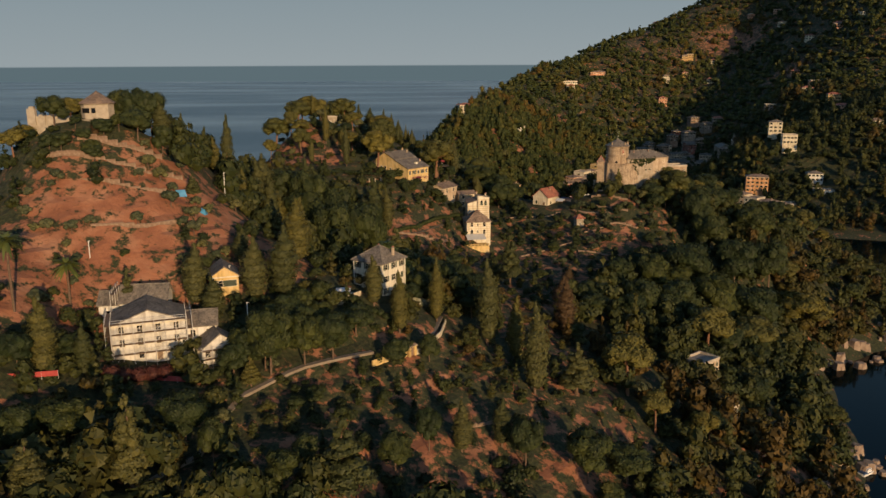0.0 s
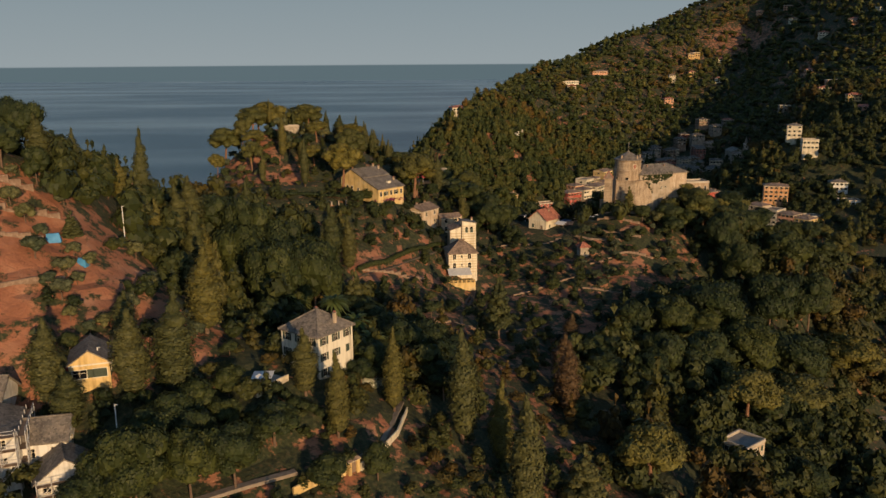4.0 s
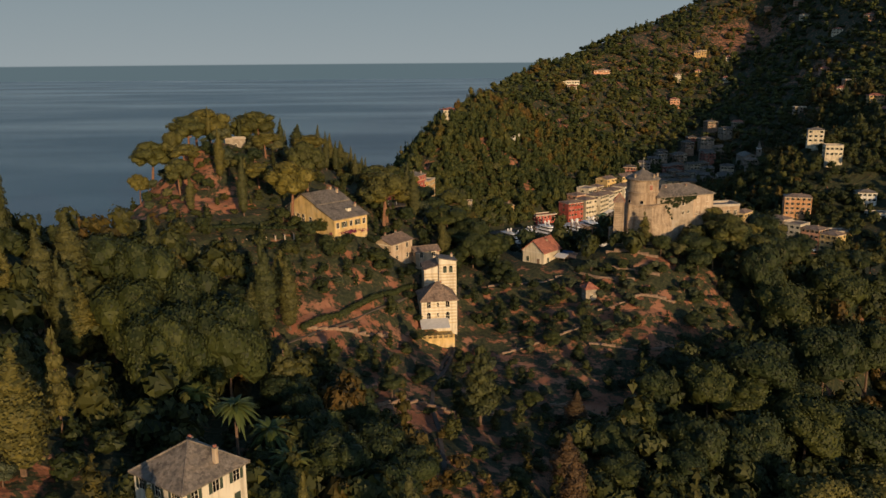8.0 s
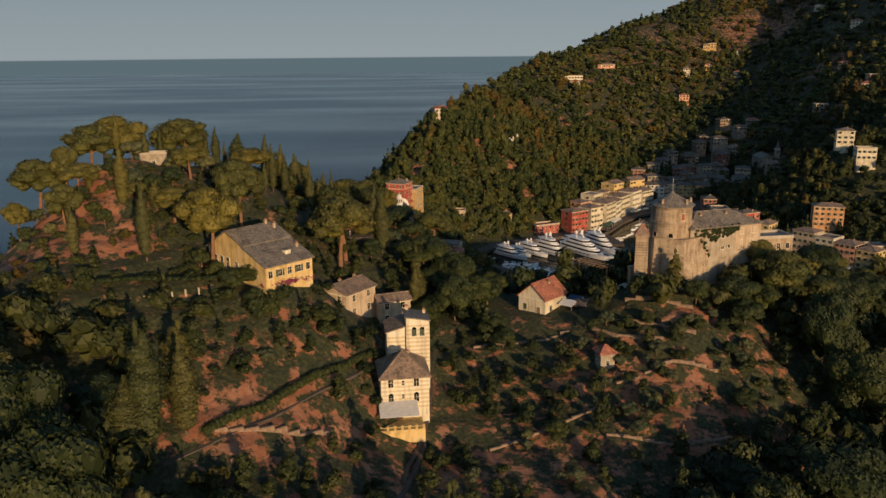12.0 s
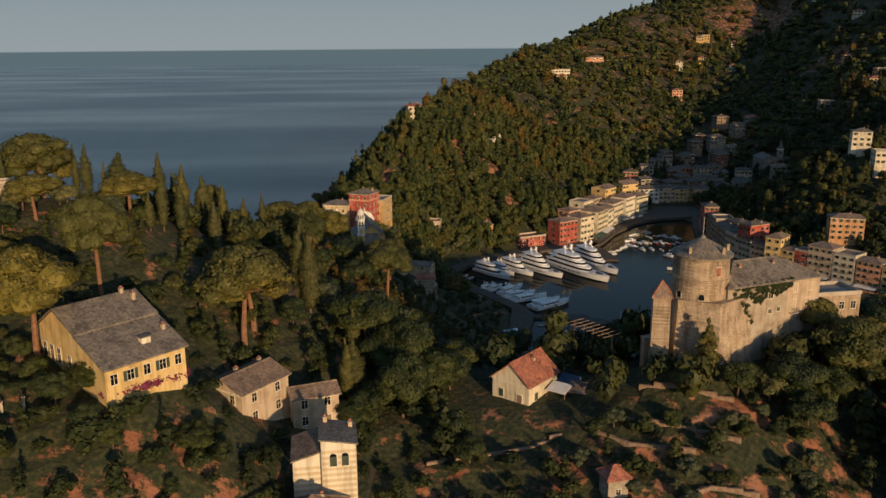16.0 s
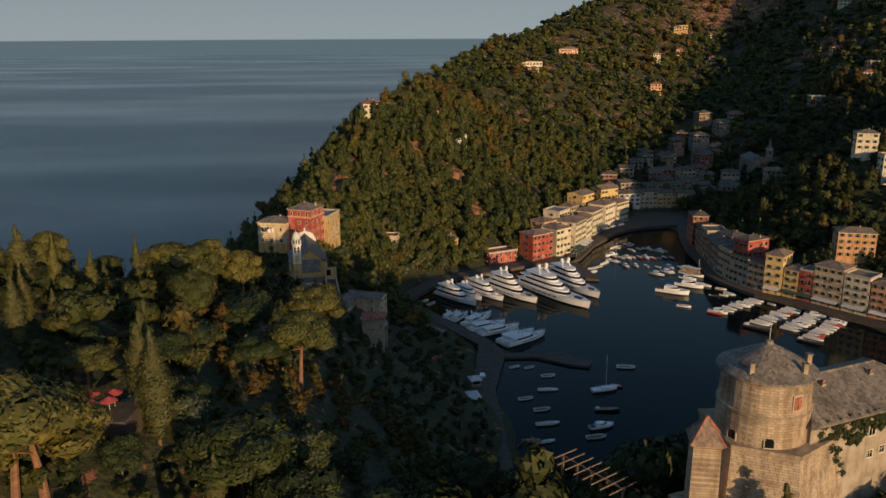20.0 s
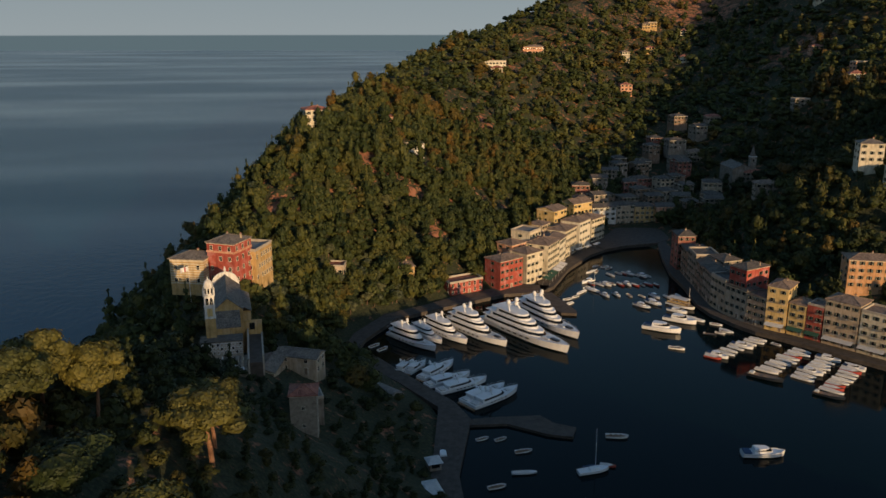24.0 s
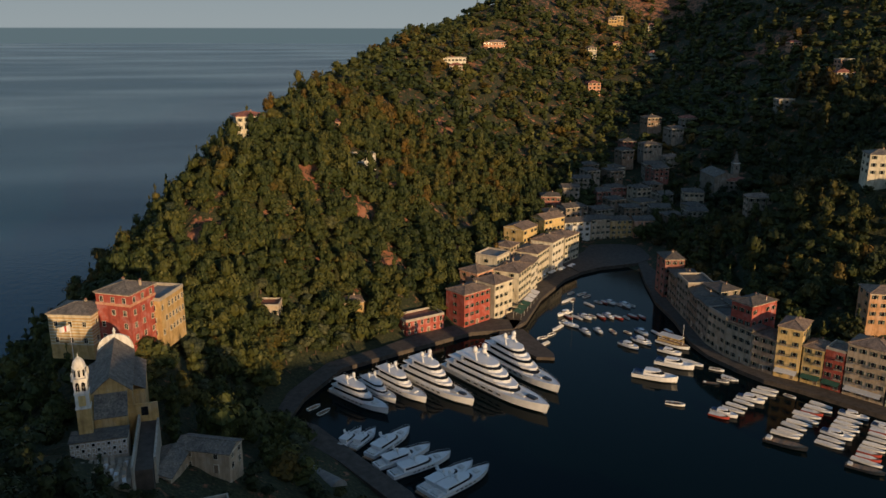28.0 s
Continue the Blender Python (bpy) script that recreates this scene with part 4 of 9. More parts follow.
# church on the isthmus
def church():
    ob = thing("church", pose(48.3, 811, 35, 0, 0, 6.4), "ochre church with grey roof, apse and slim bell tower", "church")
    FOOTPRINTS.extend([(48, 808, 12), (46, 788, 9), (49, 797, 9), (58, 790, 7), (66, 786, 8), (72, 791, 8), (46, 776, 9), (52, 780, 8)])
    w, d, h, rise = 8.8, 26, 5.2, 3.7
    part("wall", wall_mesh(w, d, h, P_OCHRE, rise, "gable_y", 12), ob)
    rf = part("roof", roof_mesh(w, d, rise, "gable_y", M_SLATE, 0.25), ob, "grey slate nave roof")
    rf.location = (0, 0, h + 0.02)
    for sx in (-1, 1):
        aisle = Mesh()
        aisle.box(min(w / 2 * sx, (w / 2 + 2.6) * sx), max(w / 2 * sx, (w / 2 + 2.6) * sx), -7, 11, -12, 2.2, P_OCHRE)
        part("aisle", aisle, ob)
        q = Mesh()
        x0, x1 = sx * (w / 2 + 0.02), sx * (w / 2 + 2.9)
        q.solid([(x0, -7.2, 3.9), (x1, -7.2, 2.3), (x1, 11.2, 2.3), (x0, 11.2, 3.9), (x0, -7.2, 3.7), (x1, -7.2, 2.1), (x1, 11.2, 2.1), (x0, 11.2, 3.7)],
                [(0, 1, 2, 3), (7, 6, 5, 4), (0, 4, 5, 1), (1, 5, 6, 2), (2, 6, 7, 3), (3, 7, 4, 0)], M_SLATE)
        part("aisle_roof", q, ob)
    ap = Mesh()
    ap.box(-3.4, 3.2, -19.2, -13.02, -10, 1.8, P_OCHRE)
    part("apse", ap, ob, "low ochre apse")
    ar = Mesh()
    ar.solid([(-3.7, -19.5, 1.75), (3.5, -19.5, 1.75), (3.5, -13, 4.9), (-3.7, -13, 4.9), (-3.7, -19.5, 1.55), (3.5, -19.5, 1.55), (3.5, -13, 4.7), (-3.7, -13, 4.7)],
             [(0, 1, 2, 3), (7, 6, 5, 4), (0, 4, 5, 1), (1, 5, 6, 2), (2, 6, 7, 3), (3, 7, 4, 0)], M_SLATE)
    part("apse_roof", ar, ob)
    # curved gable of the front, with pinnacles
    n, g = 10, Mesh()
    arc = [(4.5 * math.cos(math.pi * k / n), h - 0.4 + (rise + 1.3) * math.sin(math.pi * k / n) ** 0.8) for k in range(n + 1)]
    g.solid([(x, 12.75, z) for x, z in arc] + [(x, 13.35, z) for x, z in arc], [tuple(range(n, -1, -1)), tuple(range(n + 1, 2 * n + 2))] + [(k, k + 1, n + 2 + k, n + 1 + k) for k in range(n)], P_WHITE)
    part("front_gable", g, ob, "curved white front gable")
    for cx, z in ((-4.1, 4.9), (0, 9.6), (4.1, 4.9)):
        p_ = Mesh()
        p_.lathe([(0.32, 0), (0.32, 0.9), (0.48, 1.0), (0.3, 1.3), (0.08, 2.0)], P_WHITE, 8)
        q = part("gable_pinnacle", p_, ob)
        q.location = (cx, 13.05, z)
    tw = Mesh()
    tw.box(-1.45, 1.45, -1.45, 1.45, -8, 7.0, P_OCHRE)
    bell = part("bell_tower", tw, ob, "tall square bell tower, ochre below and white above")
    bell.matrix_local = pose(-5.1, -21.6, -0.6)
    up = Mesh()
    up.box(-1.42, 1.42, -1.42, 1.42, 7.0, 14.0, P_WHITE), up.box(-1.7, 1.7, -1.7, 1.7, 13.7, 14.05, P_WHITE), up.box(-1.6, 1.6, -1.6, 1.6, 6.85, 7.1, P_WHITE), up.box(-1.58, 1.58, -1.58, 1.58, 10.4, 10.6, P_WHITE)
    part("belfry", up, bell, "white belfry with paired arches")
    for side in range(4):
        for x in (-0.6, 0.6):
            w_ = part("bell_opening", WINDOWS["arch"][1], bell)
            w_.matrix_local = pose(0, 0, 0, 0, 0, 90 * side) @ pose(x, -1.44, 11.1) @ Matrix.Diagonal((0.78, 1, 1.05, 1))
        pn = Mesh()
        pn.box(-0.75, 0.75, -0.05, 0.02, 7.6, 10.0, P_YELLOW)
        q = part("panel", pn, bell, "yellow recessed panel")
        q.matrix_local = pose(0, 0, 0, 0, 0, 90 * side) @ pose(0, -1.44, 0)
    lan = Mesh()
    lan.lathe([(1.25, 14.05), (1.25, 16.2), (1.5, 16.3), (1.5, 16.5), (1.35, 16.6), (1.28, 17.2), (1.0, 17.9), (0.55, 18.4), (0.12, 18.7), (0.05, 19.5)], P_WHITE, 16)
    part("lantern", lan, bell, "round white lantern under a small dome")
    for k in range(8):
        o = Mesh()
        o.box(-0.22, 0.22, -0.04, 0.04, 14.4, 15.9, M_GLASS)
        q = part("lantern_opening", o, bell)
        q.matrix_local = pose(0, 0, 0, 0, 0, 45 * k) @ pose(0, -1.22, 0)
    for cx, cy in itertools.product((-1.45, 1.45), repeat=2):
        p_ = Mesh()
        p_.lathe([(0.25, 14.05), (0.25, 14.9), (0.36, 15.0), (0.05, 15.7)], P_WHITE, 6, cx, cy)
        part("pinnacle", p_, bell)
    for y in (-8, -2, 4):
        add_window(ob, 1, y, 3.2, w, d, "small", None)
        add_window(ob, 3, y, 3.2, w, d, "small", None)


church()


def graveyard():
    ob = thing("graveyard", pose(48.6, 787, 31, 0, 0, 4), "walled graveyard terraces with pale tomb niches", "graveyard")
    t = Mesh()
    t.box(-5.9, 5.9, -2.8, 2.6, -5, 4.1, M_STONE_PALE), t.box(-6.1, 6.1, -3.1, 2.7, 4.1, 4.3, M_SLATE_SHADE)
    part("tomb_block", t, ob, "pale block of burial niches under a grey flat roof")
    for k in range(11):
        for row in range(3):
            n = Mesh()
            n.box(-0.42, 0.42, -0.12, 0.06, 0, 0.95, M_WHITE)
            n.box(-0.3, 0.3, -0.15, -0.12, 0.12, 0.8, M_STONE_PALE if (k + row) % 3 else M_GLASS)
            q = part("niche", n, ob)
            q.location = (-5.3 + k * 1.06, -2.8, 0.35 + 1.22 * row)
    lo = Mesh()
    lo.box(-8.5, 7.0, -15, -3.1, -8, -0.4, M_STONE)
    part("terrace", lo, ob, "grey stone grave terrace")
    r = random.Random(3)
    for k in range(48):
        g = Mesh()
        g.box(-0.4, 0.4, -0.9, 0.9, -0.4, 0.35 + r.random() * 0.6, M_STONE_PALE if k % 3 else M_WHITE, 0.1)
        g.box(-0.35, 0.35, 0.7, 0.9, 0.3, 1.0 + r.random() * 0.7, M_STONE_PALE)
        q = part("tomb", g, ob)
        q.matrix_local = pose(-7.8 + (k % 10) * 1.5 + r.uniform(-0.3, 0.3), -14 + (k // 10) * 2.4 + r.uniform(-0.3, 0.3), -0.4, 0, 0, r.uniform(-9, 9))
    wl = Mesh()
    wl.box(7.2, 7.7, -14, 11, -8, 2.6, M_STONE_PALE), wl.box(11.3, 11.8, -8, 11, -10, 1.2, M_STONE_PALE)
    part("yard_wall", wl, ob)
    gate = Mesh()
    gate.box(4.6, 11.8, 11, 11.5, -8, 5.2, P_OCHRE), gate.box(8.0, 9.6, 10.93, 11.02, 2.2, 4.4, M_GLASS)
    part("yard_gate", gate, ob, "ochre end wall with a dark doorway")
    c = Mesh()
    c.box(7.7, 11.3, -12, 11, -10, 0.6, M_PAVE)
    part("yard", c, ob)


graveyard()
# red villa with its wings
red_villa = house("red_villa", "tall red villa with a grey hipped roof and pale band", 46.5, 848, 35, 11, 11.5, 15.0, -28, "hip", 1.8, P_RED, M_SLATE, 4, (3, 3, 2, 2), "plain", None, chimneys=2, door=False)
band = Mesh()
for x0, x1, y0, y1 in ((-5.72, 5.72, -5.97, -5.76), (-5.72, 5.72, 5.76, 5.97), (-5.72, -5.51, -5.76, 5.76), (5.51, 5.72, -5.76, 5.76)):
    band.box(x0, x1, y0, y1, 11.2, 11.9, P_PINK)
part("frieze", band, red_villa, "pale painted frieze below the attic")
house("striped_wing", "ochre wing with pale painted bands", 33.5, 848.5, 35, 12.5, 11, 9.6, -17, "hip", 1.6, P_OCHRE, M_SLATE, 2, (3, 2, 0, 3), "plain", None, chimneys=1, bands=P_CREAM, door=False)
house("harbour_wing", "ochre wing with a roof terrace and white balustrade", 54.2, 857, 33, 14, 8.5, 11.5, 68, "flat", 1.0, P_OCHRE, M_CONC, 3, (7, 2, 0, 2), "plain", None, chimneys=0, door=False)
house("barn", "long plain grey-roofed building in the shade", 70.8, 795, 20.5, 13.5, 7, 5.6, -24, "gable_x", 1.2, P_BEIGE, M_SLATE, 2, (2, 2, 0, 1), "plain", None, chimneys=0)
house("barn_wing", "long wing with a grey slate roof", 61.5, 789, 20.5, 7, 13, 5.2, -14, "gable_y", 1.0, P_BEIGE, M_SLATE, 1, (1, 2, 0, 2), "plain", None, chimneys=0, door=False)
house("watch_tower", "square stone tower with a low red roof", 72, 758, 15, 7, 7, 15.5, -4, "hip", 1.4, M_STONE, M_TILE_RED, 3, (1, 1, 0, 1), "small", None, chimneys=0, door=False)
house("tower_lodge", "stone lodge with a grey roof beside the tower", 72.5, 769, 18, 8, 9, 6, 10, "flat", 0.8, P_GREY, M_CONC, 2, (2, 1, 0, 1), "small", None, chimneys=0, door=False)


FOOTPRINTS.extend([(6.4, 441.8, 4), (-3.7, 458.5, 4), (11, 445.2, 4), (4, 434, 5), (77, 568, 7), (80, 573, 7), (88, 574, 6), (84, 562, 5), (73, 747, 8), (75, 738, 8), (76, 728, 6)])


# castle
def castle():
    ob = thing("castle", pose(0, 0, 0), "stone castle with a round tower and a long slate-roofed wing", "castle")
    FOOTPRINTS.extend([(112, 580, 11), (124, 584, 9), (133, 588, 8), (142, 590, 7), (152, 591, 6)])
    bs = Mesh()
    bs.prism([(106.2, 575.5), (114, 571.0), (124.0, 576.5), (121.5, 587), (106.5, 587)], 54, 76.4, M_BASTION, [(107.6, 577), (114, 573.6), (121.4, 577.8), (120, 586), (107.8, 586)])
    bs.prism([(107.4, 576.8), (114, 573.3), (121.7, 577.7), (120.2, 586.2), (107.6, 586.2)], 76.4, 76.9, M_CASTLE)
    part("bastion", bs, ob, "battered stone bastion under the tower")
    tw = Mesh()
    tw.lathe([(5.35, 68), (5.2, 72.6), (5.45, 72.8), (5.45, 73.1), (5.3, 73.3), (5.28, 80.3), (5.36, 80.4), (5.36, 80.65), (5.12, 80.8), (5.05, 84.25), (5.3, 84.4), (5.3, 84.7)], M_CASTLE, 32)
    t = part("round_tower", tw, ob, "round tower of pale stone courses", smooth=False)
    t.location = (112.8, 580.4, 0)
    rf = Mesh()
    rf.lathe([(5.7, 84.65), (5.65, 84.85), (4.0, 85.75), (2.0, 86.85), (0.5, 87.6), (0.42, 88.0), (0.05, 88.1)], M_SLATE, 24)
    r = part("tower_roof", rf, t, "grey conical slate roof")
    pl = Mesh()
    pl.tube((0, 0, 87.5), (0, 0, 91.5), 0.05, M_METAL)
    part("flagpole", pl, r)
    for ang in (-140, -58, -15):
        c = Mesh()
        c.box(-0.28, 0.28, -0.25, 0.25, 84.9, 86.5, M_CASTLE), c.box(-0.36, 0.36, -0.33, 0.33, 86.5, 86.62, M_SLATE)
        q = part("roof_chimney", c, t)
        q.location = (4.5 * math.cos(radians(ang)), 4.5 * math.sin(radians(ang)), 0)
    shut = Mesh()
    shut.box(-0.62, 0.62, -0.05, 0.06, -0.1, 1.75, P_STRIPE_A)
    for sx in (-0.52, 0.03):
        shut.box(sx, sx + 0.49, -0.12, -0.04, 0, 1.65, M_TILE_RED)
    for ang, z in ((-76, 81.5), (20, 81.5)):
        q = part("tower_window", shut.data("tower_window"), t, "reddish-brown closed shutters")
        q.matrix_local = pose(5.12 * math.cos(radians(ang)), 5.12 * math.sin(radians(ang)), z, 0, 0, ang + 90)
    slot = Mesh()
    slot.box(-0.5, 0.5, -0.06, 0.3, 0, 0.8, M_GLASS), slot.box(-0.36, 0.36, -0.06, 0.3, 0.8, 1.05, M_GLASS)
    slot.box(-0.62, 0.62, -0.12, 0.3, -0.14, 0, M_STONE_PALE), slot.box(-0.62, -0.5, -0.1, 0.3, 0, 0.9, M_STONE_PALE), slot.box(0.5, 0.62, -0.1, 0.3, 0, 0.9, M_STONE_PALE)
    slot = slot.data("embrasure")
    for ang in (-108, -154):
        q = part("embrasure", slot, t, "small dark gun opening")
        q.matrix_local = pose(5.3 * math.cos(radians(ang)), 5.3 * math.sin(radians(ang)), 77.1, 0, 0, ang + 90)
    rot = 17.0
    render_ = plaster("castle_render", (0.36, 0.295, 0.215), 0.25, 0.5)
    m = pose(125.2, 584.6, 60, 0, 0, rot)
    wg = part("main_wing", wall_mesh(22, 11.5, 19.3, render_, 0, "hip", 8), ob, "long stone wing, lower courses rough")
    wg.matrix_local = m
    wr = part("wing_roof", roof_mesh(22, 11.5, 2.8, "hip", M_SLATE, 0.5), wg)
    wr.location = (0, 0, 19.32)
    for a, z, style in ((-0.9, 15.9, "plain"), (5.0, 16.5, "plain"), (8.6, 16.5, "plain"), (1.2, 13.2, "small"), (-0.8, 13.0, "small"), (4.8, 12.6, "tall"), (8.2, 12.6, "tall"), (2.5, 5.2, "small")):
        add_window(wg, 0, a, z, 22, 11.5, style, None)
    for a in (4.8, 8.2):
        bc = Mesh()
        bc.box(a - 0.9, a + 0.9, -6.55, -5.76, 12.4, 12.52, M_STONE_PALE), bc.box(a - 0.9, a + 0.9, -6.55, -6.5, 13.35, 13.4, M_HULL_DARK)
        for k in range(9):
            bc.box(a - 0.9 + 0.22 * k, a - 0.87 + 0.22 * k, -6.54, -6.51, 12.52, 13.35, M_HULL_DARK)
        part("balcony", bc, wg, "iron balcony on a stone slab")
    face = Mesh()
    face.box(3.2, 11.03, -5.79, -5.752, 11.6, 19.0, plaster("castle_stucco", (0.47, 0.36, 0.25), 0.2, 0.3))
    part("stucco_face", face, wg, "smooth beige render")
    for a in (-3, 3):
        add_window(wg, 1, a, 13, 22, 11.5, "plain", None)
    for xx in (-5, 3):
        chimney(wg, xx, -1.5, 20.6, 1.0, M_CASTLE)
    low = part("lower_wing", wall_mesh(11, 7, 13.0, M_CASTLE, 0, "hip", 12), ob, "lower stone wing with a flat terrace")
    low.matrix_local = pose(142.2, 588.4, 61, 0, 0, 4)
    lt = part("parapet", roof_mesh(11, 7, 0.8, "flat", M_CONC), low)
    lt.location = (0, 0, 13.02)
    for a in (-2, 1.5, 4):
        add_window(low, 0, a, 10.2, 11, 7, "plain", None)
    tu = Mesh()
    tu.lathe([(2.7, 54), (2.35, 66), (2.15, 77.3), (2.3, 77.5), (2.3, 77.8)], M_CASTLE, 4)
    q = part("corner_turret", tu, ob, "small square turret")
    q.matrix_local = pose(104.4, 577.0, 0, 0, 0, 30)
    tr = Mesh()
    tr.lathe([(2.7, 77.75), (2.6, 77.9), (0.06, 80.6)], M_TILE_BROWN, 4)
    for k in range(4):
        a = math.pi / 2 * k
        tr.tube((2.7 * math.cos(a), 2.7 * math.sin(a), 77.8), (0, 0, 80.65), 0.11, M_TILE_RED, 5)
    part("turret_roof", tr, q, "pointed brown roof with red ridge tiles")
    bw = Mesh()
    bw.box(-5.5, 5.5, -0.6, 0.6, -12, 6.5, M_CASTLE), bw.box(-5.6, 5.6, -0.75, 0.75, 6.5, 6.9, M_CASTLE)
    q = part("curtain_wall", bw, ob)
    q.matrix_local = pose(107.5, 581, 62, 0, 0, 15)
    pg = new("pergola")
    pg.parent = ob
    pg["label"] = "weathered wooden pergola"
    pg.matrix_local = pose(98.5, 583, 65.2, 0, 0, -60)
    for k in range(5):
        bw = Mesh()
        bw.box(-12 + k * 2.6, -11.75 + k * 2.6, -0.15, 0.15, -0.5, 2.25, M_WOOD)
        part("post", bw, pg)
    for k in range(8):
        bw = Mesh()
        bw.box(-12 + k * 1.5, -11.85 + k * 1.5, -2.6, 2.6, 2.4, 2.52, M_WOOD)
        part("beam", bw, pg)
    bw = Mesh()
    bw.box(-12.2, -1.2, -0.1, 0.1, 2.25, 2.4, M_WOOD)
    part("rail", bw, pg)


castle()


# fort ruin on the first summit
def fort():
    ob = thing("ruined_fort", pose(-75, 451, 0, 0, 0, -10), "ruined stone fort with a low hip-roofed keep among pines", "fort")
    FOOTPRINTS.append((-75, 451, 9)), FOOTPRINTS.append((-88, 450, 6))
    k = Mesh()
    ring = [(4.4 * math.cos(radians(22.5 + 45 * i)), 4.4 * math.sin(radians(22.5 + 45 * i))) for i in range(8)]
    k.prism(ring, 98, 111.6, M_STONE_PALE)
    k.prism([(x * 1.05, y * 1.05) for x, y in ring], 111.6, 111.9, M_STONE)
    kp = part("keep", k, ob, "eight-sided stone keep")
    r = Mesh()
    r.lathe([(5.2, 111.85), (5.1, 112.05), (0.5, 115.0), (0.1, 115.3)], M_TILE_BROWN, 8)
    part("keep_roof", r, kp, "brown tiled pyramid roof")
    for i, w in ((-0.9, 1.0), (0.7, 0.6)):
        o = Mesh()
        o.box(-w, w, -0.08, 0.05, 109.3, 110.7, M_GLASS)
        o.box(-w - 0.12, w + 0.12, -0.14, 0.06, 110.7, 110.9, M_STONE)
        q = part("opening", o, kp)
        q.location = (i * 1.4, -4.08, 0)
    low = Mesh()
    low.prism([(-5.5, -5.5), (6.5, -5.2), (6.8, 4), (-5.5, 4)], 96, 107.6, M_STONE, [(-5.2, -5.1), (6.2, -4.8), (6.4, 4), (-5.2, 4)])
    part("terrace", low, ob, "rough stone terrace under the keep")
    a = Mesh()
    a.prism([(-18.5, -4.6), (-6, -5.6), (-5.6, -4.6), (-18.2, -3.6)], 94, 108.4, M_STONE_PALE, [(-18.3, -4.4), (-6.2, -5.3), (-5.9, -4.7), (-18.0, -3.8)])
    part("rampart", a, ob, "broken pale rampart")
    for x, w, h in ((-17.2, 1.2, 111.2), (-14.0, 0.9, 109.6), (-11.2, 1.4, 109.4), (-7.4, 0.8, 110.2)):
        b = Mesh()
        b.box(-w, w, -0.55, 0.55, 106, h - 0.7, M_STONE_PALE), b.box(-w * 0.4, w * 0.8, -0.5, 0.5, h - 0.7, h, M_STONE_PALE, 0.1)
        q = part("broken_wall", b, ob)
        q.location = (x, -4.6, 0)


fort()
sl = house("summit_hut", "low stone ruin between pines on the headland", -20, 598, 94.2, 6.5, 4, 3.4, 12, "flat", 0.5, M_STONE, M_CONC, 1, (1, 1, 0, 0), "small", None, chimneys=0, door=False)

# harbour row in the sun
ROW = "houses along the sunny quay"
house("terrace_house", "red four-storey house with green shutters on the quay", 168, 927, 1.5, 15, 11, 14.5, 30, "hip", 1.4, P_RED, M_TILE_BROWN, 4, (6, 3, 0, 1), fine=False, group=ROW, chimneys=2)
house("terrace_house", "pale yellow four-storey house with green shutters", 181, 934.5, 1.5, 12, 12, 15.5, 34, "hip", 1.6, P_CREAM, M_TILE_BROWN, 4, (5, 2, 0, 1), fine=False, group=ROW)
house("terrace_house", "yellow corner house with a slate hip roof", 193, 947, 1.5, 16, 13, 16.5, 52, "hip", 1.8, P_CREAM, M_TILE_BROWN, 5, (7, 3, 0, 2), fine=False, group=ROW, chimneys=2)
house("terrace_house", "narrow ochre house with shutters", 203, 962, 1.5, 12, 12, 14.5, 57, "gable_x", 1.5, P_STRIPE_A, M_TILE_BROWN, 4, (5, 2, 0, 1), fine=False, group=ROW)
house("terrace_house", "yellow house with a terrace roof", 187, 957, 3, 12, 11, 18.5, 45, "flat", 0.9, P_CREAM, M_CONC, 5, (5, 2, 0, 1), fine=False, group=ROW, chimneys=0)
house("terrace_house", "cream house with many windows", 213, 978, 1.5, 16, 12, 15.5, 50, "hip", 1.5, P_CREAM, M_TILE_BROWN, 4, (7, 3, 0, 2), fine=False, group=ROW)
house("terrace_house", "ochre house at the head of the harbour", 226, 992, 1.5, 14, 12, 16.5, 46, "hip", 1.6, P_STRIPE_A, M_TILE_BROWN, 4, (6, 2, 0, 1), fine=False, group=ROW, chimneys=2)
house("terrace_house", "tall cream house on the rise", 214, 1000, 4, 13, 12, 19, 40, "gable_x", 1.6, P_YELLOW, M_TILE_BROWN, 5, (5, 2, 0, 1), fine=False, group=ROW)
house("terrace_house", "pale house beside the square", 240, 1008, 1.5, 15, 12, 14, 40, "hip", 1.5, P_CREAM, M_TILE_BROWN, 4, (6, 2, 0, 1), fine=False, group=ROW)
house("terrace_house", "gabled yellow house above the square", 238, 1026, 6, 15, 11, 15, 24, "gable_x", 2.0, P_YELLOW, M_TILE_BROWN, 4, (6, 2, 0, 1), fine=False, group=ROW)
house("terrace_house", "pink house behind the quay row", 176, 944, 4, 11, 10, 15, 35, "hip", 1.4, P_PINK, M_TILE_BROWN, 4, (4, 2, 0, 2), fine=False, group=ROW)
house("terrace_house", "small ochre house above the row", 200, 978, 6, 10, 9, 14, 48, "hip", 1.3, P_BEIGE, M_TILE_BROWN, 4, (4, 2, 0, 2), fine=False, group=ROW)
house("restaurant", "low red terrace restaurant above the yacht quay", 146, 921, 1.5, 18, 9, 6.0, 20, "flat", 1.0, P_RED, M_TILE_RED, 2, (6, 2, 0, 2), "arch", None, chimneys=0)

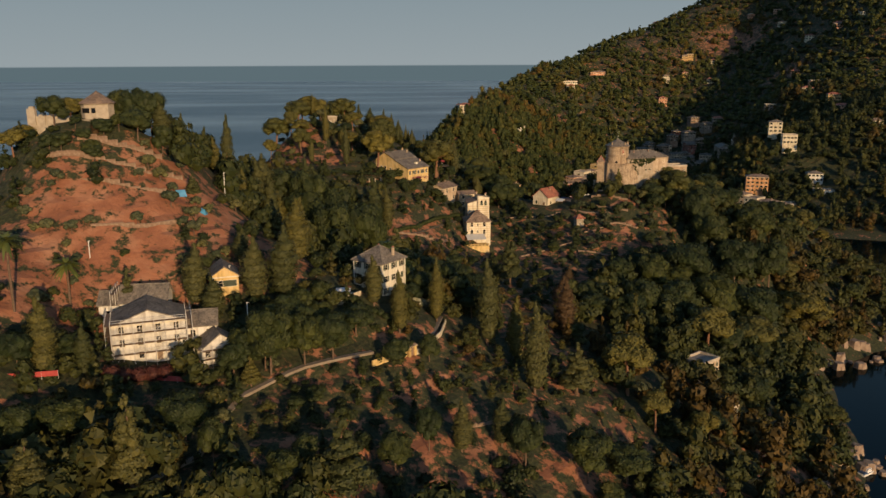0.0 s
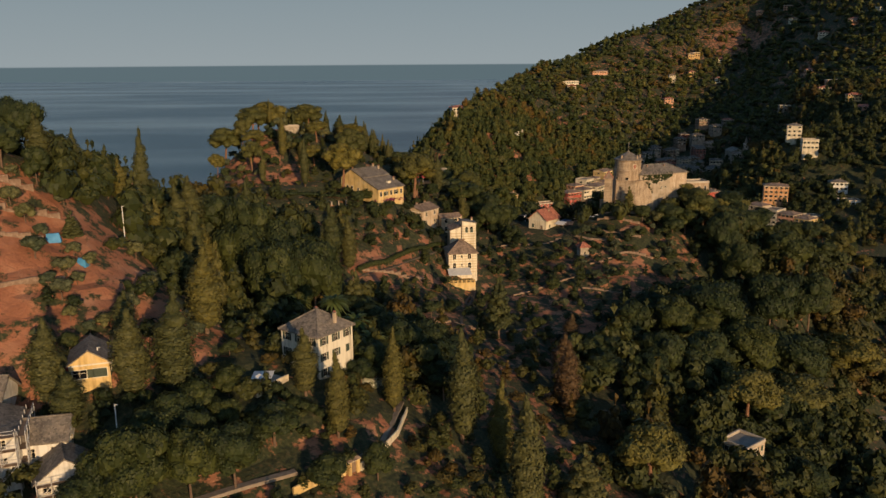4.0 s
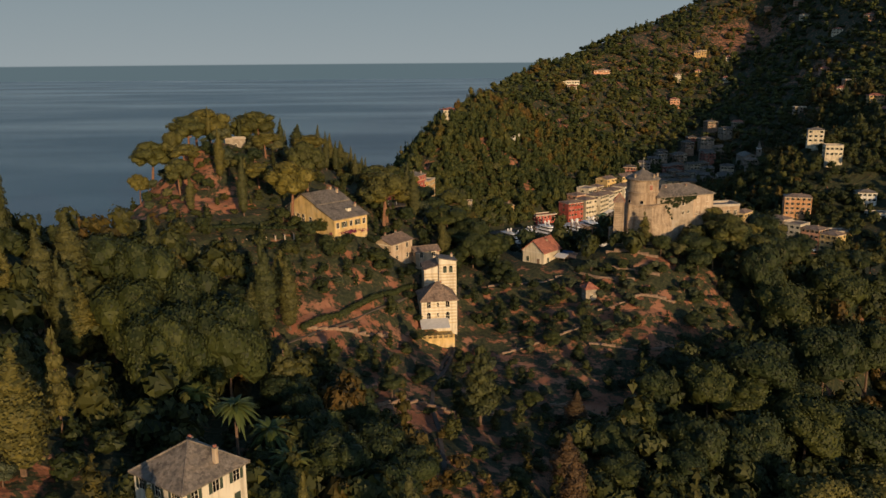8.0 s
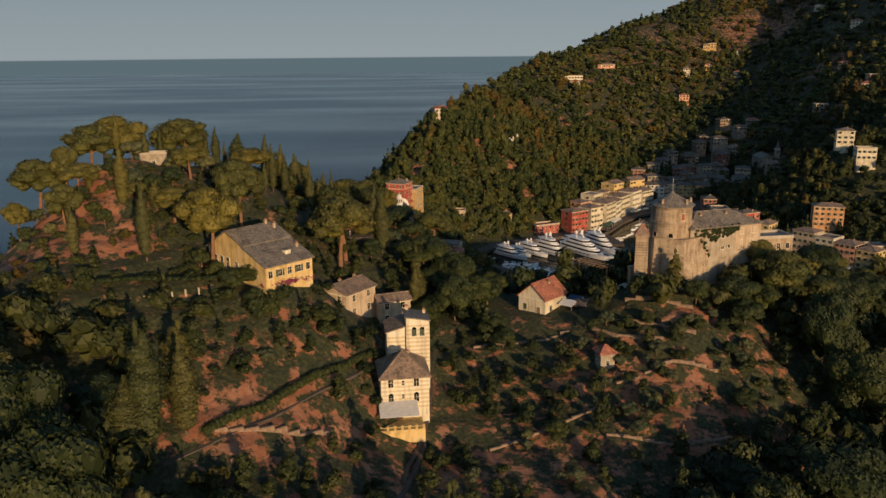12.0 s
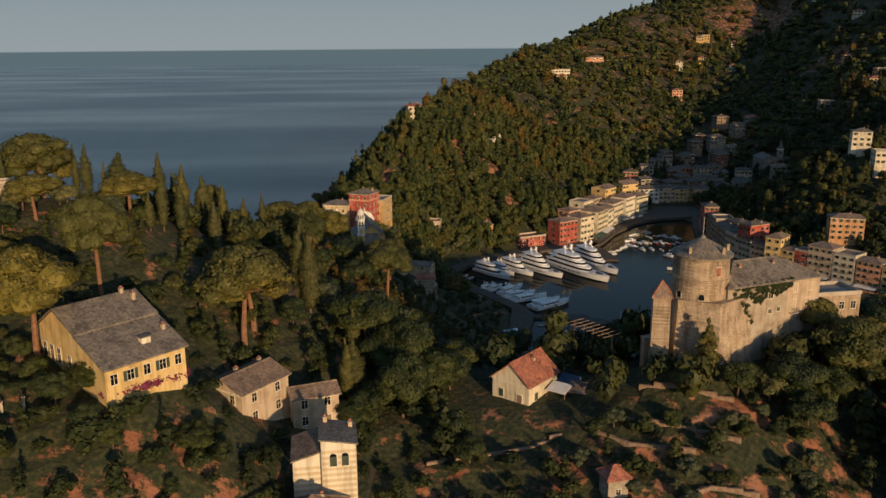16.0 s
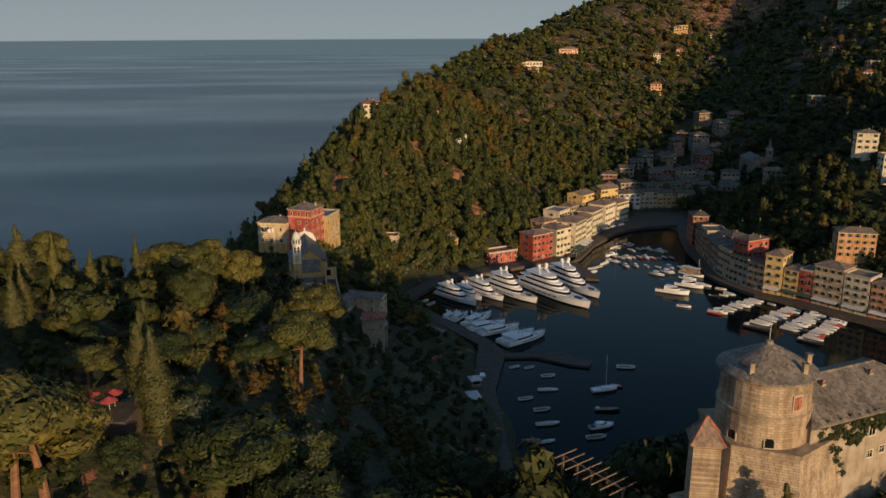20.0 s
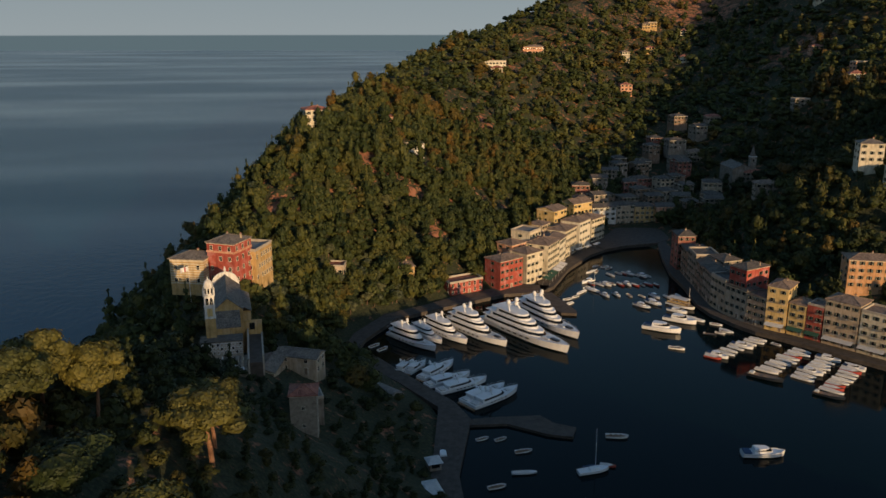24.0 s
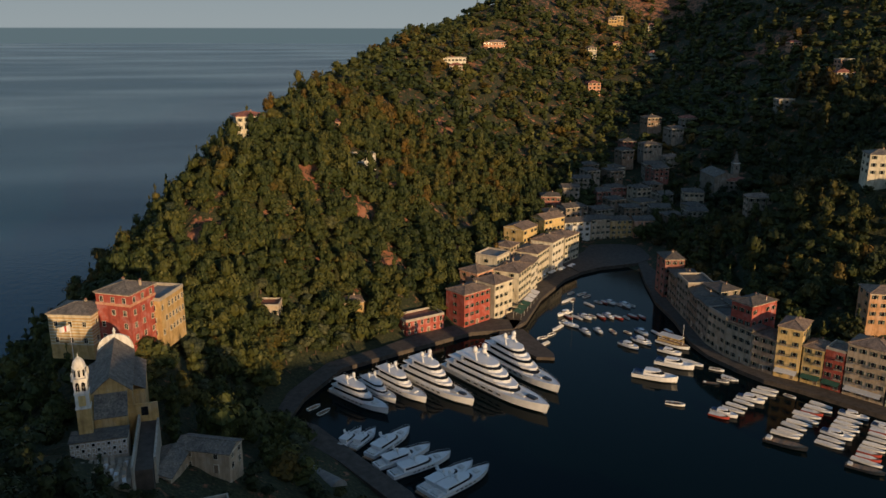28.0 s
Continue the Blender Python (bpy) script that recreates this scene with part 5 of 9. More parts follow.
# square and the shaded houses behind it
SQ = "shaded houses round the square"
HUES = [P_WHITE, P_OCHRE, P_GREY, P_PINK, P_CREAM, P_ROSE, P_BEIGE, P_SHADE_UMBER, P_SHADE_BRICK]
for k, (x, y, z, w, h, rot, hue) in enumerate([(259, 1040, 2, 16, 12.5, 4, 0), (274, 1042, 2, 12, 13, 2, 6), (287, 1041, 2, 13, 12, -2, 1), (300, 1038, 3, 12, 11, -6, 3), (285, 1062, 6, 14, 15, 8, 2), (303, 1060, 8, 13, 13, -4, 4),
                                               (318, 1052, 9, 14, 13, -14, 6), (270, 1066, 8, 13, 14, 6, 3), (322, 1088, 14, 13, 13, 10, 2), (345, 1110, 22, 13, 13, 6, 0), (356, 1145, 34, 16, 11, -4, 4), (318, 1122, 20, 12, 12, 10, 5),
                                               (384, 1165, 42, 12, 11, 8, 6), (338, 1148, 30, 11, 11, 5, 2), (345, 1062, 16, 14, 12, -18, 2), (296, 1090, 13, 12, 12, 6, 5), (300, 1118, 22, 11, 11, 8, 6), (378, 1190, 48, 14, 10, 4, 3)]):
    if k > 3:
        # houses behind the front row get smaller, with shade-darkened walls
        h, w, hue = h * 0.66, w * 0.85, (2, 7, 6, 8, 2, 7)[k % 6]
    house("village_house", "shaded village house with slate roof and shutters", x, y, z, w, 11, h, rot, "hip" if k % 3 else "gable_x", 1.5, HUES[hue], M_SLATE_SHADE, 4 if h > 11.5 else 3 if h > 8.5 else 2, (4, 2, 0, 2), fine=k < 4, group=SQ, sunk=7)


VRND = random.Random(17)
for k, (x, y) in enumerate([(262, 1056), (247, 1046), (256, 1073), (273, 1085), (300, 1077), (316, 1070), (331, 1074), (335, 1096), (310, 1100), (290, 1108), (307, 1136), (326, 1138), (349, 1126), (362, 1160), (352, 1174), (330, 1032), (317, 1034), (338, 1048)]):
    # wall colours here are lowered to stand for the shade
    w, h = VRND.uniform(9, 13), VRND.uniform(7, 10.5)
    house("village_house", "shaded village house with slate roof and shutters", x, y, ground_at(x, y) - 0.3, w, 10, h, VRND.uniform(-14, 14), "hip" if k % 3 else "gable_x", 1.5, (P_GREY, P_SHADE_UMBER, P_SHADE_BRICK, P_GREY, P_SHADE_UMBER, P_BEIGE)[k % 6], M_SLATE_SHADE, 3 if h > 8.5 else 2, (4, 2, 0, 2), fine=False, group=SQ, sunk=7)
FOOTPRINTS.extend([(285, 1052, 22), (305, 1068, 22), (320, 1095, 18), (342, 1130, 16), (268, 1050, 18)])


def parish_church():
    ob = thing("parish_church", pose(371, 1078, ground_at(371, 1070) - 0.5, 0, 0, -8), "grey parish church with a slender spire in the shade", "church")
    FOOTPRINTS.append((371, 1085, 18))
    part("wall", wall_mesh(14, 24, 12, P_GREY, 3, "gable_y", 9), ob)
    q = part("roof", roof_mesh(14, 24, 3, "gable_y", M_SLATE), ob)
    q.location = (0, 0, 12.02)
    t = Mesh()
    t.box(-2, 2, -2, 2, -9, 19, P_GREY), t.box(-2.3, 2.3, -2.3, 2.3, 19, 19.5, P_WHITE)
    tw = part("bell_tower", t, ob)
    tw.location = (9.2, -4, 0)
    s = Mesh()
    s.lathe([(2.4, 19.5), (1.5, 21.5), (0.9, 24), (0.05, 27)], M_SLATE, 8)
    part("spire", s, tw)
    for side in range(4):
        q = part("bell_opening", WINDOWS["arch"][1], tw)
        q.matrix_local = pose(0, 0, 0, 0, 0, 90 * side) @ pose(0, -2.01, 15.4)


parish_church()

# row on the shaded quay: fronts from corner to corner, depth, height, colour, roof
QUAY = "houses along the shaded quay"
# the inner houses carry the quay's shade in their wall and roof colours
FRONTS = [((263, 937.5), (272, 936), 12, 18, P_SHADE_BRICK, "hip", "dark brick-red corner house on the quay"),
          ((264, 935.5), (261, 922), 11, 14, P_SHADE_UMBER, "hip", "house with green shutters, walls darkened for the shade"),
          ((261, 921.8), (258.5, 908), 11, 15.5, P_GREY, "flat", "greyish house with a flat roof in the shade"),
          ((258.5, 907.8), (255.5, 895), 11, 14, P_SHADE_UMBER, "gable_x", "gabled house with green shutters, walls darkened for shade"),
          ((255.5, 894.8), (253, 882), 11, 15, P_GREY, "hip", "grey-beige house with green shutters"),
          ((253, 881.8), (253.5, 870), 11, 14.5, P_BEIGE, "flat", "beige house with a roof terrace"),
          ((253.5, 869.8), (257, 858.2), 8, 14, P_BEIGE, "hip", "beige house with rows of shutters"),
          ((257, 858), (261, 849.7), 11, 13, P_GREY, "hip", "low grey-beige house with a hip roof"),
          ((261, 849.5), (266.6, 843.2), 12, 19, P_YELLOW, "hip", "tall narrow house with a yellow side wall"),
          ((267.2, 843.0), (271.3, 837.4), 9, 13.5, P_YELLOW, "hip", "yellow four-storey house with dark shutters"),
          ((271.5, 837.2), (275, 831.8), 9, 14, P_RED, "flat", "narrow deep red house with a roof terrace"),
          ((275.2, 831.4), (282.3, 820.4), 11, 18.5, P_BEIGE, "hip", "tall beige house with balconies"),
          ((282.6, 820), (288.6, 810.6), 11, 16.5, P_CREAM, "flat", "cream house with arcades at the quay"),
          ((289, 810.2), (295.6, 800.4), 11, 15.5, P_PINK, "hip", "pink house with green shutters"),
          ((296, 800), (302, 791), 11, 14, P_YELLOW, "hip", "yellow house at the end of the quay")]
for (xa, ya), (xb, yb), deep, h, hue, roof, lab in FRONTS:
    w = math.hypot(xb - xa, yb - ya)
    ox, oy = (yb - ya) / w, -(xb - xa) / w
    if oy > 0.35:
        ox, oy = -ox, -oy
    rot = math.degrees(math.atan2(ox, -oy))
    near_ = ya < 850
    hq = house("quay_house", lab, (xa + xb) / 2 - ox * deep / 2, (ya + yb) / 2 - oy * deep / 2, 1.9, w - 0.1, deep, h, rot, roof, 1.6 if roof != "flat" else 0.9, hue, M_TILE_BROWN if near_ else M_SLATE_SHADE,
          5 if h > 15 else 4, (max(2, int(w / 2.3)), 3, 0, 2), fine=False, group=QUAY, chimneys=1 if roof != "flat" else 0)
    for f in range(1, 4) if near_ else ():
        for side in ((-1, 1) if w > 8 else (1,)):
            bc = Mesh()
            a, z0 = side * w * 0.24, f * h / (5 if h > 15 else 4) + 0.75
            bc.box(a - 1.3, a + 1.3, -deep / 2 - 0.9, -deep / 2 - 0.005, z0 - 0.14, z0, M_STONE_PALE)
            bc.box(a - 1.3, a + 1.3, -deep / 2 - 0.9, -deep / 2 - 0.84, z0 + 0.85, z0 + 0.92, M_HULL_DARK)
            for k in range(8):
                bc.box(a - 1.3 + 0.36 * k, a - 1.22 + 0.36 * k, -deep / 2 - 0.89, -deep / 2 - 0.85, z0, z0 + 0.85, M_HULL_DARK)
            part("balcony", bc, hq, "stone balcony with an iron rail")
    if near_:
        aw = Mesh()
        aw.solid([(-w * 0.44, -deep / 2 - 2.6, 2.5), (w * 0.44, -deep / 2 - 2.6, 2.5), (w * 0.44, -deep / 2 - 0.01, 3.3), (-w * 0.44, -deep / 2 - 0.01, 3.3), (-w * 0.44, -deep / 2 - 2.6, 2.4), (w * 0.44, -deep / 2 - 2.6, 2.4), (w * 0.44, -deep / 2 - 0.01, 3.2), (-w * 0.44, -deep / 2 - 0.01, 3.2)],
                 [(0, 1, 2, 3), (7, 6, 5, 4), (0, 4, 5, 1), (1, 5, 6, 2), (2, 6, 7, 3), (3, 7, 4, 0)], M_COVER if h > 15 else M_AWN_GREEN)
        part("awning", aw, hq)
house("upper_house", "bright red house rising behind the quay row", 262.5, 867, 2, 9, 14, 22.5, -70, "hip", 1.2, P_RED, M_SLATE_SHADE, 5, (3, 4, 0, 4), fine=False, chimneys=2)
house("upper_house", "brown house behind the shaded row", 266, 884, 4, 11, 10, 14, -84, "hip", 1.2, P_SHADE_UMBER, M_SLATE_SHADE, 4, (3, 2, 0, 3), fine=False, chimneys=1)
house("upper_house", "grey house behind the shaded row", 270, 902, 5, 12, 10, 13, -80, "hip", 1.2, P_GREY, M_SLATE_SHADE, 4, (3, 2, 0, 3), fine=False, chimneys=1)

# villas on the slopes
HILL = "villas on the hillside"
FAR_HOUSES = [(x, y, 0, w, 8, h, RND.uniform(-20, 12), hue, "hip" if k % 3 else "flat", M_TILE_RED if k % 2 else M_TILE_BROWN, lab) for k, (x, y, w, h, hue, lab) in enumerate([
    (623, 1509, 12, 6, P_PINK, 'small pink house high among the terraces'),
    (584, 1326, 11, 6, P_CREAM, 'small cream house high among the terraces'),
    (608, 1297, 13, 6, P_PINK, 'small pink house high among the terraces'),
    (637, 1290, 11, 6, P_CREAM, 'small cream house high among the terraces'),
    (458, 1456, 9, 6, P_OCHRE, 'small ochre house on the wooded slope'),
    (499, 1447, 9, 6, P_CREAM, 'small cream house high among the terraces'),
    (493, 1129, 11, 6, P_PINK, 'small pink house high among the terraces'),
    (470, 1043, 13, 9, P_OCHRE, 'small ochre house on the wooded slope'),
    (433, 904, 11, 7, P_CREAM, 'small cream house high among the terraces'),
    (405, 1377, 8, 5, P_CREAM, 'small cream house high among the terraces'),
    (602, 1446, 11, 5, P_CREAM, 'small cream house high among the terraces'),
    (237, 1243, 10, 4, P_CREAM, 'small cream house high among the terraces'),
    (607, 1568, 10, 5, P_PINK, 'small pink house high among the terraces'),
    (406, 1185, 12, 8, P_GREY, 'grey house in the shaded valley'),
    (366, 1132, 12, 8, P_GREY, 'grey house in the shaded valley'),
    (467, 1459, 10, 6, P_OCHRE, 'small ochre house on the wooded slope'),
    (406, 1384, 9, 6, P_CREAM, 'small cream house high among the terraces'),
    (515, 1220, 10, 6, P_PINK, 'small pink house high among the terraces'),
    (433, 1107, 11, 6, P_GREY, 'grey house in the shaded valley'),
    (377, 1066, 14, 6, P_GREY, 'grey house in the shaded valley'),
    (325, 964, 12, 9, P_GREY, 'grey house in the shaded valley'),
    (86, 912, 9, 4, P_BEIGE, 'low beige garden house under trees'),
    (119, 925, 8, 4, P_OCHRE, 'small ochre house on the wooded slope'),
])]
for x, y, z, w, d, h, rot, hue, roof, tl, lab in [
    (306, 851, 18, 17, 11, 12.5, -20, P_ORANGE, "hip", M_TILE_BROWN, "tall square orange villa on the slope"),
    (348, 914, 60, 11, 10, 9.5, -22, P_CREAM, "hip", M_SLATE, "cream villa with a grey roof above the wood"),
    (352, 895, 52, 12, 9, 7.5, -15, P_CREAM, "flat", M_CONC, "cream villa with a balustraded terrace"),
    (356, 855, 22, 12, 10, 10, -16, P_WHITE, "hip", M_SLATE, "white villa on the slope"),
    (354, 835, 14, 14, 10, 7, -14, P_WHITE, "flat", M_CONC, "long white house with a flat roof"),
    (317, 814, 4, 13, 10, 10, -12, P_OCHRE, "flat", M_TILE_BROWN, "ochre house near the shore"),
    (342, 806, 4, 14, 9, 6, -14, P_PINK, "gable_x", M_TILE_RED, "pink house with a red roof near the shore"),
    (81, 1006, 71, 13, 11, 10.5, 12, P_CREAM, "hip", M_TILE_RED, "cream villa with tall arches on the headland"),
    (122, 1064, 62, 16, 10, 6.5, -14, P_PINK, "hip", M_TILE_RED, "low pink villa with a red roof"),
    (135, 1022, 24, 14, 8, 3.6, 5, P_WHITE, "flat", M_CONC, "low white modern house in the wood"),
    (298, 1352, 104, 22, 9, 7, 2, P_PINK, "hip", M_TILE_BROWN, "long pink villa below the ridge"),
    (236, 1255, 86, 22, 7, 3.2, 8, P_STRIPE_A, "flat", M_CONC, "long pale pergola terrace on the slope"),
    (372, 1292, 58, 11, 9, 9, -6, P_PINK, "hip", M_TILE_RED, "pink house on the edge of the shade"),
    (455, 1000, 78, 16, 10, 6, -12, P_PINK, "hip", M_TILE_RED, "pink villa with red roof high on the slope"),
    (470, 1100, 102, 12, 9, 6, -10, P_CREAM, "hip", M_TILE_RED, "cream house among terraces"),
    (612, 1305, 130, 12, 9, 5, 0, P_OCHRE, "hip", M_TILE_RED, "ochre house high on the hillside"),
    (466, 1618, 172, 14, 10, 8, -5, P_PINK, "hip", M_TILE_RED, "pink house near the ridge"),
    (480, 1640, 182, 12, 9, 7, -8, P_CREAM, "hip", M_TILE_BROWN, "cream house on the ridge"),
    (440, 1400, 88, 9, 8, 6, -8, P_OCHRE, "hip", M_TILE_RED, "small ochre house on the terraces"),
    (470, 1380, 92, 9, 8, 6, -8, P_CREAM, "hip", M_TILE_RED, "small cream house on the terraces"),
    (362, 990, 15, 11, 9, 7, -20, P_OCHRE, "hip", M_TILE_BROWN, "ochre house in the shaded wood"),
] + FAR_HOUSES:
    if z == 0 or (y > 960 and x > 100):
        z = ground_at(x, y) - 0.3
    house("hill_villa", lab, x, y, z, w, d, h, rot, roof, 1.5 if roof != "flat" else 0.8, hue, tl, max(1, int(h / 3.0)), (max(2, int(w / 2.8)), 2, 0, 2), group=HILL, fine=False, sunk=8, chimneys=1 if roof != "flat" else 0, door=False)


# ---- trees ----
def crown_arrays(rng, lumps, leaf, count, shape_noise=0.16, fine=True):
    """A crown: dark inner lumps and many small leaf clumps standing off them. lumps: rows of x, y, z, rx, ry, rz."""
    lumps = np.asarray(lumps, float)
    size = (lumps[:, 3] * lumps[:, 4] + lumps[:, 3] * lumps[:, 5]) ** 0.9
    which = rng.choice(len(lumps), count, p=size / size.sum())
    n = rng.normal(size=(count, 3))
    n[:, 2] = np.where(n[:, 2] < -0.3, -n[:, 2] * 0.6, n[:, 2])
    n /= np.linalg.norm(n, axis=1)[:, None]
    L = lumps[which]
    c = L[:, :3] + n * L[:, 3:6] * (1 + rng.normal(size=(count, 1)) * shape_noise * 0.5)
    nn = n + rng.normal(size=(count, 3)) * 0.22
    nn /= np.linalg.norm(nn, axis=1)[:, None]
    a = np.cross(nn, rng.normal(size=(count, 3)))
    a /= np.linalg.norm(a, axis=1)[:, None] + 1e-9
    b = np.cross(nn, a)
    s = leaf * (0.6 + 0.8 * rng.random((count, 1)))
    v = np.stack([c - a * s * 0.9 - b * s * 0.6, c + a * s * 0.9 - b * s * 0.6, c + b * s * 1.1], 1)
    tv, tf, at = [v.reshape(-1, 3)], [np.arange(count * 3).reshape(count, 3)], count * 3
    for x, y, z, rx, ry, rz in lumps:
        k, m_ = (7, 4) if fine else (5, 3)
        pts = []
        for j in range(m_):
            ph = math.pi * (j + 0.25) / (m_ - 0.5)
            for i in range(k):
                th = 2 * math.pi * (i + 0.5 * (j % 2)) / k
                q = 0.84 * (1 + rng.normal() * 0.08)
                pts.append((x + rx * q * math.sin(ph) * math.cos(th), y + ry * q * math.sin(ph) * math.sin(th), z + rz * q * math.cos(ph)))
        tv.append(np.array(pts))
        fs = []
        for j in range(m_ - 1):
            for i in range(k):
                p_, q_, r_, s_ = at + j * k + i, at + (j + 1) * k + i, at + (j + 1) * k + (i + 1) % k, at + j * k + (i + 1) % k
                fs += [(p_, q_, r_), (p_, r_, s_)]
        tf.append(np.array(fs))
        at += len(pts)
    return np.concatenate(tv), np.concatenate(tf)


def lumps_broad(rng, h, r, n=9):
    out = [(0, 0, h * 0.62, r * 0.72, r * 0.72, h * 0.26)]
    for k in range(n):
        a, q = 2 * math.pi * (k + rng.random() * 0.6) / n, r * (0.45 + 0.25 * rng.random())
        s = r * (0.36 + 0.18 * rng.random())
        out.append((q * math.cos(a), q * math.sin(a), h * (0.42 + 0.38 * rng.random()), s, s, s * 0.85))
    out.append((r * 0.1, -r * 0.1, h * 0.84, r * 0.48, r * 0.45, h * 0.14))
    return out


def lumps_cypress(rng, h, r):
    out = []
    n = 9
    for k in range(n):
        f = (k + 0.5) / n
        rr = r * (0.72 + 0.36 * math.sin(math.pi * min(1, f * 1.2))) * (1 if f < 0.5 else 1 - ((f - 0.5) / 0.5) ** 1.7 * 0.9)
        out.append((rng.normal() * 0.09 * r, rng.normal() * 0.09 * r, h * (0.11 + 0.86 * f), rr, rr, h / n * 0.92))
    return out


def lumps_pine(rng, h, r):
    """Umbrella pine: a wide dome of clumps on bare limbs."""
    out = [(0, 0, h * 0.74, r * 0.66, r * 0.66, h * 0.21)]
    n = 14
    for k in range(n):
        a, q = 2 * math.pi * (k + 0.5 * rng.random()) / n, r * (0.42 + 0.30 * rng.random())
        s = r * (0.27 + 0.12 * rng.random())
        out.append((q * math.cos(a), q * math.sin(a), h * (0.56 + 0.26 * rng.random()), s, s, s * 0.85))
    for k in range(6):
        a, q = rng.random() * 6.28, r * 0.42 * rng.random()
        out.append((q * math.cos(a), q * math.sin(a), h * (0.86 + 0.06 * rng.random()), r * 0.32, r * 0.32, h * 0.08))
    return out


def lumps_conifer(rng, h, r):
    out = []
    for k in range(7):
        f = k / 6
        rr = r * (1 - f * 0.80)
        m_ = 5 if k < 5 else 2
        for j in range(m_):
            a = 2 * math.pi * (j + rng.random() * 0.7) / m_
            out.append((rr * 0.5 * math.cos(a), rr * 0.5 * math.sin(a), h * (0.25 + 0.70 * f) + rng.normal() * 0.3, rr * 0.55, rr * 0.55, h * 0.07))
    return out


def trunk_mesh(h, r, mat, limbs=0, spread=2.0, top=1.0, lean=0.0, rng=None):
    t = Mesh()
    p0, n = Vector((0, 0, -1.5)), 4
    pts = [p0] + [Vector((lean * (k / n) ** 1.5, lean * 0.4 * (k / n), h * top * k / n)) for k in range(1, n + 1)]
    for k in range(n):
        t.tube(pts[k], pts[k + 1], r * (1 - 0.16 * k), mat, 7, r * (1 - 0.16 * (k + 1)))
    for k in range(limbs):
        a = 2 * math.pi * (k + 0.4 * rng.random()) / limbs
        z0 = h * top * (0.62 + 0.28 * rng.random())
        t.tube((lean * (z0 / (h * top)) ** 1.5, 0, z0), (spread * math.cos(a), spread * math.sin(a), h * (0.74 if top > 0.8 else 0.6)), r * 0.42, mat, 5, r * 0.15)
    return t


TREE_KINDS = {}
TREE_INFO = {
    "broadleaf_tree": ("dense dark green broadleaf tree on the slope", "tree"),
    "olive_tree": ("grey-green olive tree on a terrace", "olive tree"),
    "cypress": ("slender dark green cypress", "cypress"),
    "brown_cypress": ("slender cypress with rust-brown foliage", "cypress"),
    "umbrella_pine": ("umbrella pine with a flat green crown on a bare trunk", "pine tree"),
    "conifer": ("shaggy conifer with drooping dark branches", "conifer"),
}


def make_kind(kind, variant, h, r):
    rng = np.random.default_rng(abs(hash_of(kind)) + variant * 17)
    if kind == "broadleaf_tree":
        lum, leaf, cnt, mat = lumps_broad(rng, h, r, 14), 0.19, 2600, M_LEAF["broad"]
        tr = trunk_mesh(h, 0.22, M_BARK, 4, r * 0.5, 0.6, 0.3, rng)
    elif kind == "large_broadleaf":
        lum, leaf, cnt, mat = lumps_broad(rng, h, r, 22), 0.21, 4600, M_LEAF["broad"]
        tr = trunk_mesh(h, 0.3, M_BARK, 5, r * 0.5, 0.6, 0.4, rng)
    elif kind == "olive_tree":
        lum, leaf, cnt, mat = lumps_broad(rng, h, r, 9), 0.18, 1300, M_LEAF["olive"]
        tr = trunk_mesh(h, 0.2, M_BARK, 3, r * 0.5, 0.55, 0.4, rng)
    elif kind in ("cypress", "brown_cypress"):
        lum, leaf, cnt, mat = lumps_cypress(rng, h, r), 0.14, 3000, M_LEAF["cypress" if kind == "cypress" else "brown"]
        tr = trunk_mesh(h, 0.24, M_BARK, 0, 0, 0.6, 0.0, rng)
    elif kind == "umbrella_pine":
        lum, leaf, cnt, mat = lumps_pine(rng, h, r), 0.215, 3800, M_LEAF["pine"]
        tr = trunk_mesh(h, 0.36, M_BARK_PINE, 7, r * 0.55, 0.8, 0.8, rng)
    else:
        lum, leaf, cnt, mat = lumps_conifer(rng, h, r), 0.22, 2200, M_LEAF["cypress"]
        tr = trunk_mesh(h, 0.26, M_BARK, 0, 0, 0.9, 0.2, rng)
    v, f = crown_arrays(rng, lum, leaf, cnt)
    return tr.data("trunk"), mesh_from("crown", v, f, mat)


def hash_of(text):
    return sum(ord(c) * (i + 3) for i, c in enumerate(text))


for kind_, h_, r_ in (("broadleaf_tree", 8, 3.6), ("olive_tree", 5, 2.5), ("cypress", 13, 1.65), ("brown_cypress", 13, 1.5), ("umbrella_pine", 12, 5.0), ("conifer", 12, 3.2)):
    TREE_KINDS[kind_] = [(h_, make_kind(kind_, v_, h_, r_)) for v_ in range(4)]
TREE_KINDS["large_broadleaf"] = [(12, make_kind("large_broadleaf", v_, 12, 5.0)) for v_ in range(4)]
TRND = random.Random(11)
TREES = []


def tree(kind, x, y, h=None, z=None, wide=1.0):
    wide = min(wide * 1.45, 1.9) if "cypress" in kind else min(wide, 1.4)
    h0, (tm, cm) = TRND.choice(TREE_KINDS["large_broadleaf" if kind == "broadleaf_tree" and (h or 8) > 9 else kind])
    s = (h or h0 * TRND.uniform(0.75, 1.25)) / h0
    zz = ground_at(x, y) if z is None else z
    lab, cat = TREE_INFO[kind]
    ob = thing(kind, pose(x, y, zz - 0.2, 0, 0, TRND.uniform(0, 360)), lab, cat, "trees on the peninsula")
    ob.scale = (s * wide, s * wide, s)
    part("trunk", tm, ob)
    part("crown", cm, ob)
    TREES.append((x, y, 1.6))
    return ob


